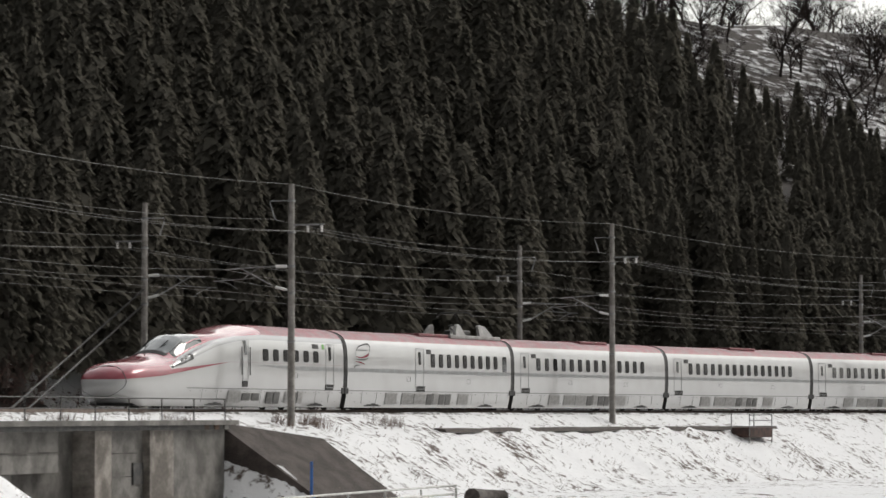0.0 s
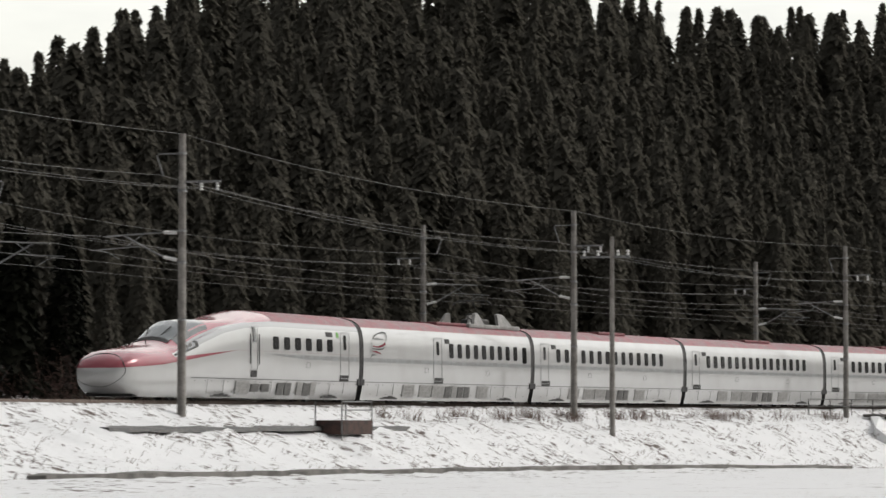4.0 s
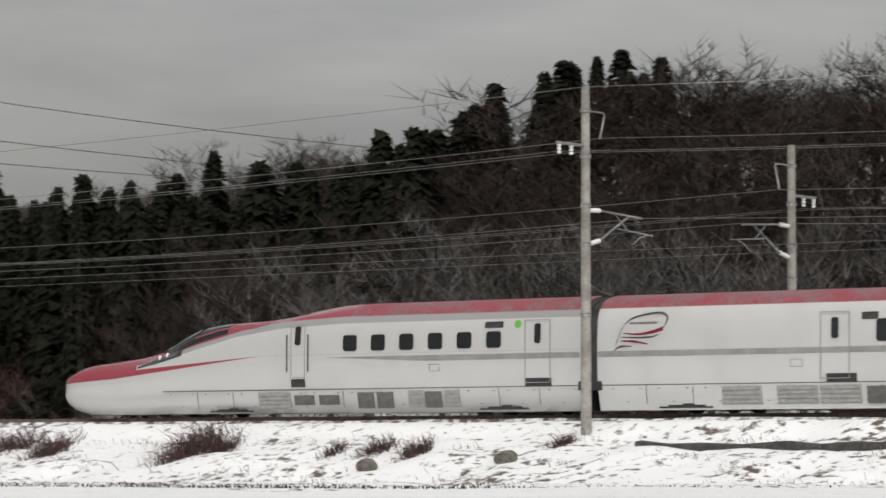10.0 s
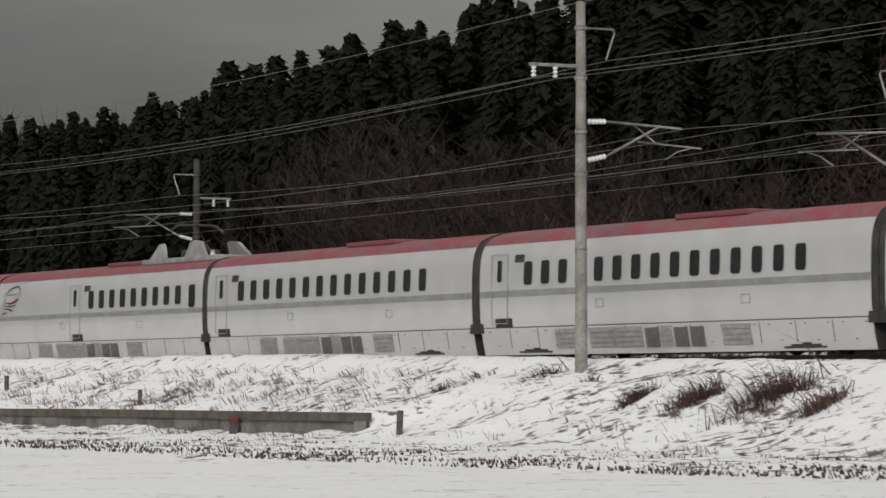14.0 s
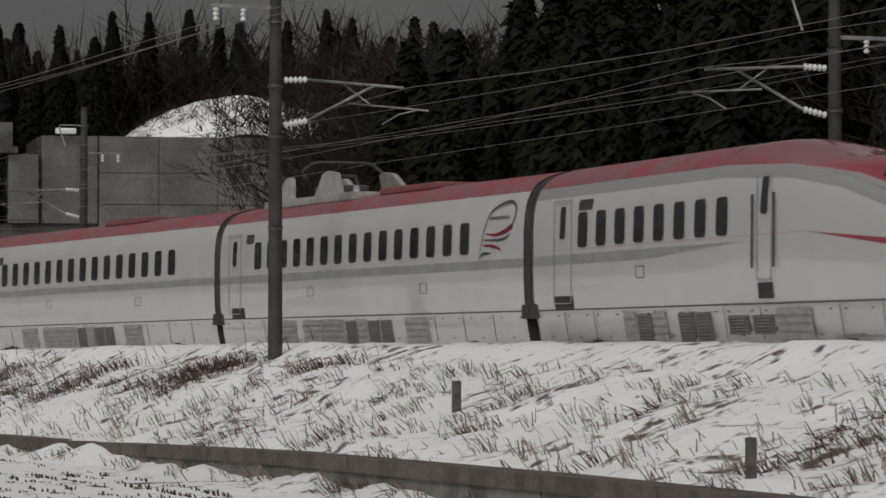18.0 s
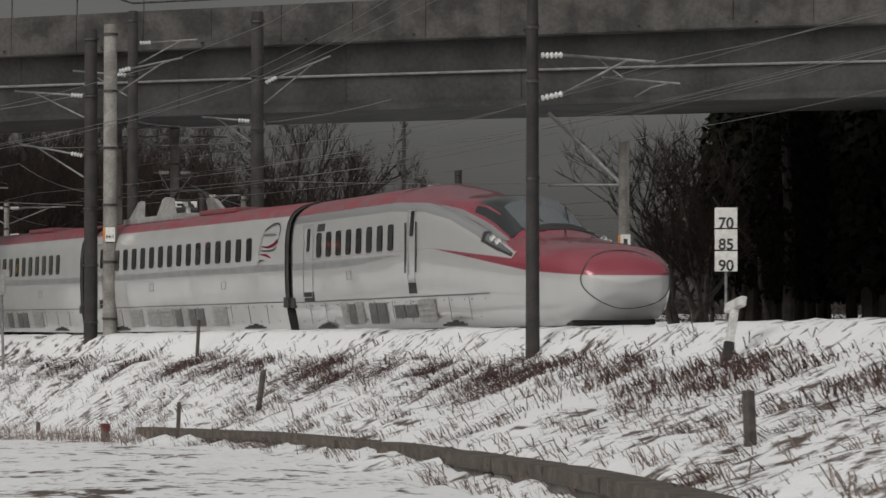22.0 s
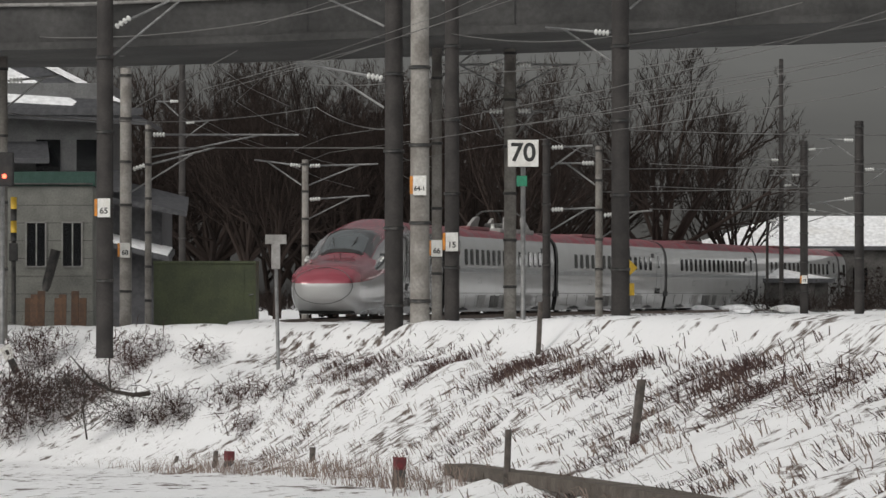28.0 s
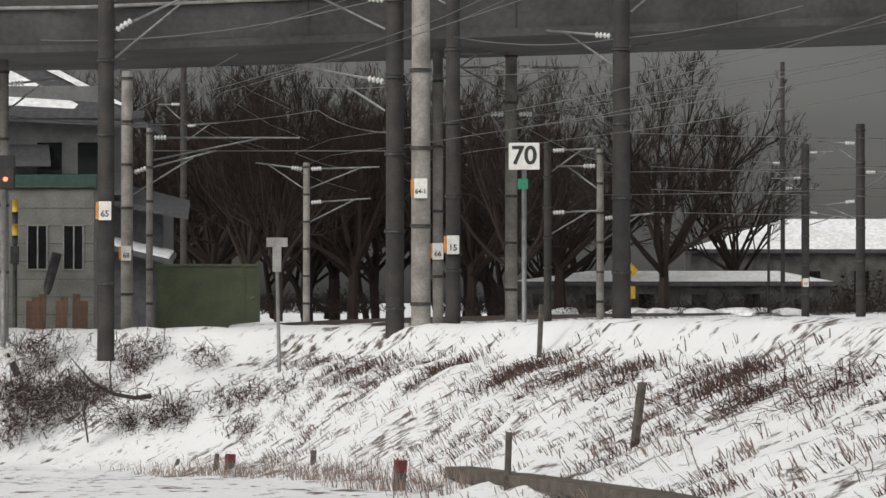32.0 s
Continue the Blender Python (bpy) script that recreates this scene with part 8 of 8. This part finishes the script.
def vase_geo(seed, limbs=11):
    """A broad leafless tree, ten metres high: limbs fan out of a short trunk and fork into fine twigs."""
    r = random.Random(seed)
    thick, fine, hair = [], [], []

    def shoot(p, d, length, rad, lev):
        n = (6, 4, 3, 2)[lev]
        pts, rr = [p], [rad]
        for i in range(n):
            d = (d + Vector((r.gauss(0, 0.11), r.gauss(0, 0.11), r.gauss(0.07, 0.08)))).normalized()
            p = p + d * (length / n)
            pts.append(p)
            rr.append(rad * (1 - 0.8 * (i + 1) / n))
        (thick, thick, fine, hair)[lev].append((pts, rr))
        if lev == 3:
            return
        for k in range((9, 7, 5)[lev]):
            t = r.uniform(0.25, 1.0)
            i = min(int(t * n), n - 1)
            q = pts[i].lerp(pts[i + 1], t * n - i)
            ax = (pts[i + 1] - pts[i]).normalized()
            side = Vector((r.gauss(0, 1), r.gauss(0, 1), r.gauss(0.15, 0.8)))
            side = (side - ax * side.dot(ax)).normalized()
            shoot(q, (ax + side * r.uniform(0.45, 0.85)).normalized(), length * (1.1 - 0.55 * t) * r.uniform(0.42, 0.7), max(rr[i] * r.uniform(0.45, 0.65), 0.007), lev + 1)

    thick.append(([Vector((0, 0, -0.3)), Vector((0.03, 0.02, 1.0)), Vector((0, 0.05, 2.0))], [0.22, 0.17, 0.14]))
    for i in range(limbs):
        a, lean = i * 2.4 + r.uniform(-0.3, 0.3), r.uniform(0.12, 1.15)
        d = Vector((math.cos(a) * math.sin(lean), math.sin(a) * math.sin(lean), math.cos(lean)))
        shoot(Vector((0, 0.04, r.uniform(1.2, 2.0))), d, r.uniform(4.6, 6.2), r.uniform(0.08, 0.13), 0)
    trunk = join_geo([tube_geo(p, q, 5, False) for p, q in thick])
    v, f = join_geo([tube_geo(p, q, 3, False) for p, q in fine])
    v, f = list(v), list(f)
    for p, q in hair:
        w = Vector((r.uniform(-1, 1), r.uniform(-1, 1), 0.2)).normalized() * 0.012
        o = len(v)
        v += [p[0] - w, p[0] + w, p[1] + w * 0.7, p[1] - w * 0.7, p[2]]
        f += [(o, o + 1, o + 2, o + 3), (o + 3, o + 2, o + 4)]
    k = 10.0 / max(p.z for p in v)
    s3 = Matrix.Diagonal((k, k, k, 1))
    return move_geo(trunk, s3), move_geo((v, f), s3)


BIG = [vase_geo(90 + i) for i in range(3)]
BIG_ME = [(mesh_of("trunk", *a, TWIG), mesh_of("crown", *b, TWIG)) for a, b in BIG]
for i, (x, base, top, d, wd) in enumerate(((1190, 560, 60, 252, 1.05), (395, 570, 60, 257, 1.0), (460, 570, 70, 247, 0.9), (560, 570, 60, 262, 1.0), (640, 570, 80, 252, 1.0), (850, 566, 70, 257, 1.0), (920, 566, 90, 242, 0.9), (1010, 566, 80, 262, 1.1), (300, 570, 60, 282, 1.0), (510, 570, 110, 237, 0.8), (610, 570, 90, 277, 1.0), (720, 570, 60, 272, 1.0), (1320, 560, 190, 272, 0.9), (150, 570, 40, 302, 1.0))):
    q = P0_28(x, base, d)
    ob = thing("bare_tree", bpose(q.x, q.y, max(q.z, -1.3), 0, 0, i * 77), "broad leafless tree with fine spreading twigs", "tree", "large leafless trees")
    k = m28(base - top, d) / 10.0
    a, b = BIG_ME[i % 3]
    part("trunk", a, ob, Matrix.Diagonal((k * wd, k * wd, k, 1)))
    part("crown", b, ob, Matrix.Diagonal((k * wd, k * wd, k, 1)))
thick = []
for i in range(42):
    x = rng.uniform(230, 700) if i < 26 else rng.uniform(790, 1080)
    q = BEND @ P0_28(x, 560, rng.uniform(270, 310))
    thick.append((rng.randrange(5), q.x, q.y, -0.95, rng.uniform(10, 14.5), rng.uniform(0, 6.28), 1.2))
wood("bare_wood", thick, BAREF, [TWIG] * 5, "dense leafless wood behind the railway", "wood")

# small things about the shed and on the end of the bank
bpt = P0_28(43, 586, 148)
ban = thing("banded_post", bpose(bpt.x, bpt.y, bpt.z, 0, 0, PLATE_TURN), "thin yellow and black banded post beside the shed", "post")
part("post", tube("post", [(0, 0, -1.5), (0, 0, 6.1)], 0.1, DSTEEL, 8), ban)
for z, m, h in ((5.6, YELLOW, 0.5), (5.1, RUBBER_SHADE, 0.5), (4.6, YELLOW, 0.5), (4.25, RUBBER_SHADE, 0.35)):
    part("band", tube("band", [(0, 0, z), (0, 0, z + h)], 0.13, m, 10), ban, label="yellow band" if m == YELLOW else "black band")
part("relay_box", box("relay_box", -0.17, 0.17, -0.2, 0.1, 3.4, 4.15, RUBBER_SHADE, 0.02), ban, label="dark relay box")
hpt = P0_28(105, 497, 149)
# plain dark bundle, modelled as a slanting tapered roll
hung = tagged(new("dark_bundle", tube("dark_bundle", [(-0.14, 0, 0), (-0.08, 0, 0.3), (0.3, 0.1, 1.75)], [0.12, 0.2, 0.22], DSTEEL, 8)), "dark bundle hanging slantwise on the shed wall", "awning")
hung.matrix_basis = bpose(hpt.x, hpt.y, hpt.z, 0, 0, PLATE_TURN)
tpt = P0_28(40, 622, 126)
tgp = thing("kilometre_tag", bpose(tpt.x, tpt.y, tpt.z, 0, -24, PLATE_TURN), "small leaning white tag on a dark stub in the snow", "marker")
part("stub", box("stub", -0.13, 0.13, -0.05, 0.05, -0.5, 0.16, DSTEEL, 0.02), tgp)
part("tag", box("tag", -0.19, 0.19, -0.09, -0.05, 0.1, 0.62, PLATEW, 0.02), tgp, label="white tag")
part("small_mark", box("small_mark", -0.05, 0.06, -0.096, -0.09, 0.28, 0.46, INK), tgp)
for x, y in ((235, 66), (1121, 62)):
    ipt = P0_28(x, y, 125)
    dsc = thing("strain_insulator", bpose(ipt.x, ipt.y, ipt.z, 0, 0, PLATE_TURN), "pale round disc insulator on a pull-off wire", "insulator", "disc insulators")
    part("disc", tube("disc", [(0, 0.03, 0), (0, -0.02, 0), (0, -0.06, 0)], [0.27, 0.27, 0.16], PLATEW, 18), dsc)
    part("rim", tube("rim", [(0.29 * math.cos(a / 3), -0.02, 0.29 * math.sin(a / 3)) for a in range(20)], 0.025, STEEL, 5), dsc)
    part("pull_wire", tube("pull_wire", [(0, 0, 0), (6.6, 2.0, 1.25)], 0.03, STEEL, 5), dsc)
# power line over the valley, high above the hill
for a, b in (((139.3, -60.0, 32.01), (8.0, -60.0, 10.95)), ((116.4, -60.0, 29.99), (8.0, -60.0, 11.0)), ((97.5, -60.0, 28.01), (8.0, -60.0, 12.6))):
    p0, p1 = tk(*a), tk(*b)
    pts = [p0.lerp(p1, i / 12) - Vector((0, 0, 1.2 * 4 * (i / 12) * (1 - i / 12))) for i in range(13)]
    tagged(new("power_line", tube("power_line", pts, 0.03, WIRE, 4)), "thin power line crossing high over the hill", "power line", "power lines")
sg_s, sg_l, sg_z = (192.1, -16.0, -0.70)
sigr = thing("signal_lamp", tpose(sg_s, sg_l, sg_z), "railway signal on a slim mast showing a red light", "signal")
sgt = Matrix.Rotation(radians(33) - sigr.matrix_basis.to_euler().z, 4, "Z")
part("mast", tube("mast", [(0, 0, -1), (0, 0, 2.6)], 0.07, STEEL, 8), sigr, sgt)
part("signal_head", box("signal_head", -0.28, 0.28, -0.1, 0.2, 1.5, 2.75, RUBBER_SHADE, 0.06), sigr, sgt, "black signal head")
part("red_light", tube("red_light", [(0, -0.12, 1.85), (0, -0.17, 1.85)], 0.09, TAIL, 10), sigr, sgt, "small red light")
part("ladder_box", box("ladder_box", -0.55, -0.2, -0.05, 0.25, -0.6, 0.5, GREYW, 0.03), sigr, sgt, "grey relay box")
sp_s, sp_l, sp_z = (161.9, -9.0, -0.46)
spm = thing("strutted_mast", tpose(sp_s, sp_l, sp_z), "grey concrete mast braced by slanting steel struts", "catenary pole")
spt = Matrix.Rotation(radians(33) - spm.matrix_basis.to_euler().z, 4, "Z")
part("mast", tube("mast", [(0, 0, -1), (0, 0, 6.4)], [0.2, 0.18], CONC2, 14), spm, spt)
for z0, z1 in ((0.2, 3.2), (5.0, 7.4)):
    part("strut", tube("strut", [(-0.15 if z0 > 1 else -1.1, 0.05, z0), (-2.6, 0.1, z1)], 0.07, STEEL, 6), spm, spt)
for z in (2.2, 4.9):
    part("cross_beam", tube("cross_beam", [(-0.1, 0, z), (-2.6, 0.1, z)], 0.06, STEEL, 6), spm, spt)
part("number_plate", box("number_plate", -0.14, 0.2, -0.24, -0.21, 2.7, 3.2, PLATEW), spm, spt, "white plate with dark marks")
part("small_mark", box("small_mark", -0.04, 0.1, -0.246, -0.24, 2.8, 3.05, INK), spm, spt)
part("reflector", box("reflector", -0.22, -0.15, -0.24, -0.21, 2.72, 3.18, ORANGE), spm, spt, "orange reflective strip")


def motions():
    """The train runs along the line; each car is carried by its own place on the curve."""
    for ob, rows in zip(CARS, car_rows()):
        walk(ob, rows)


motions()
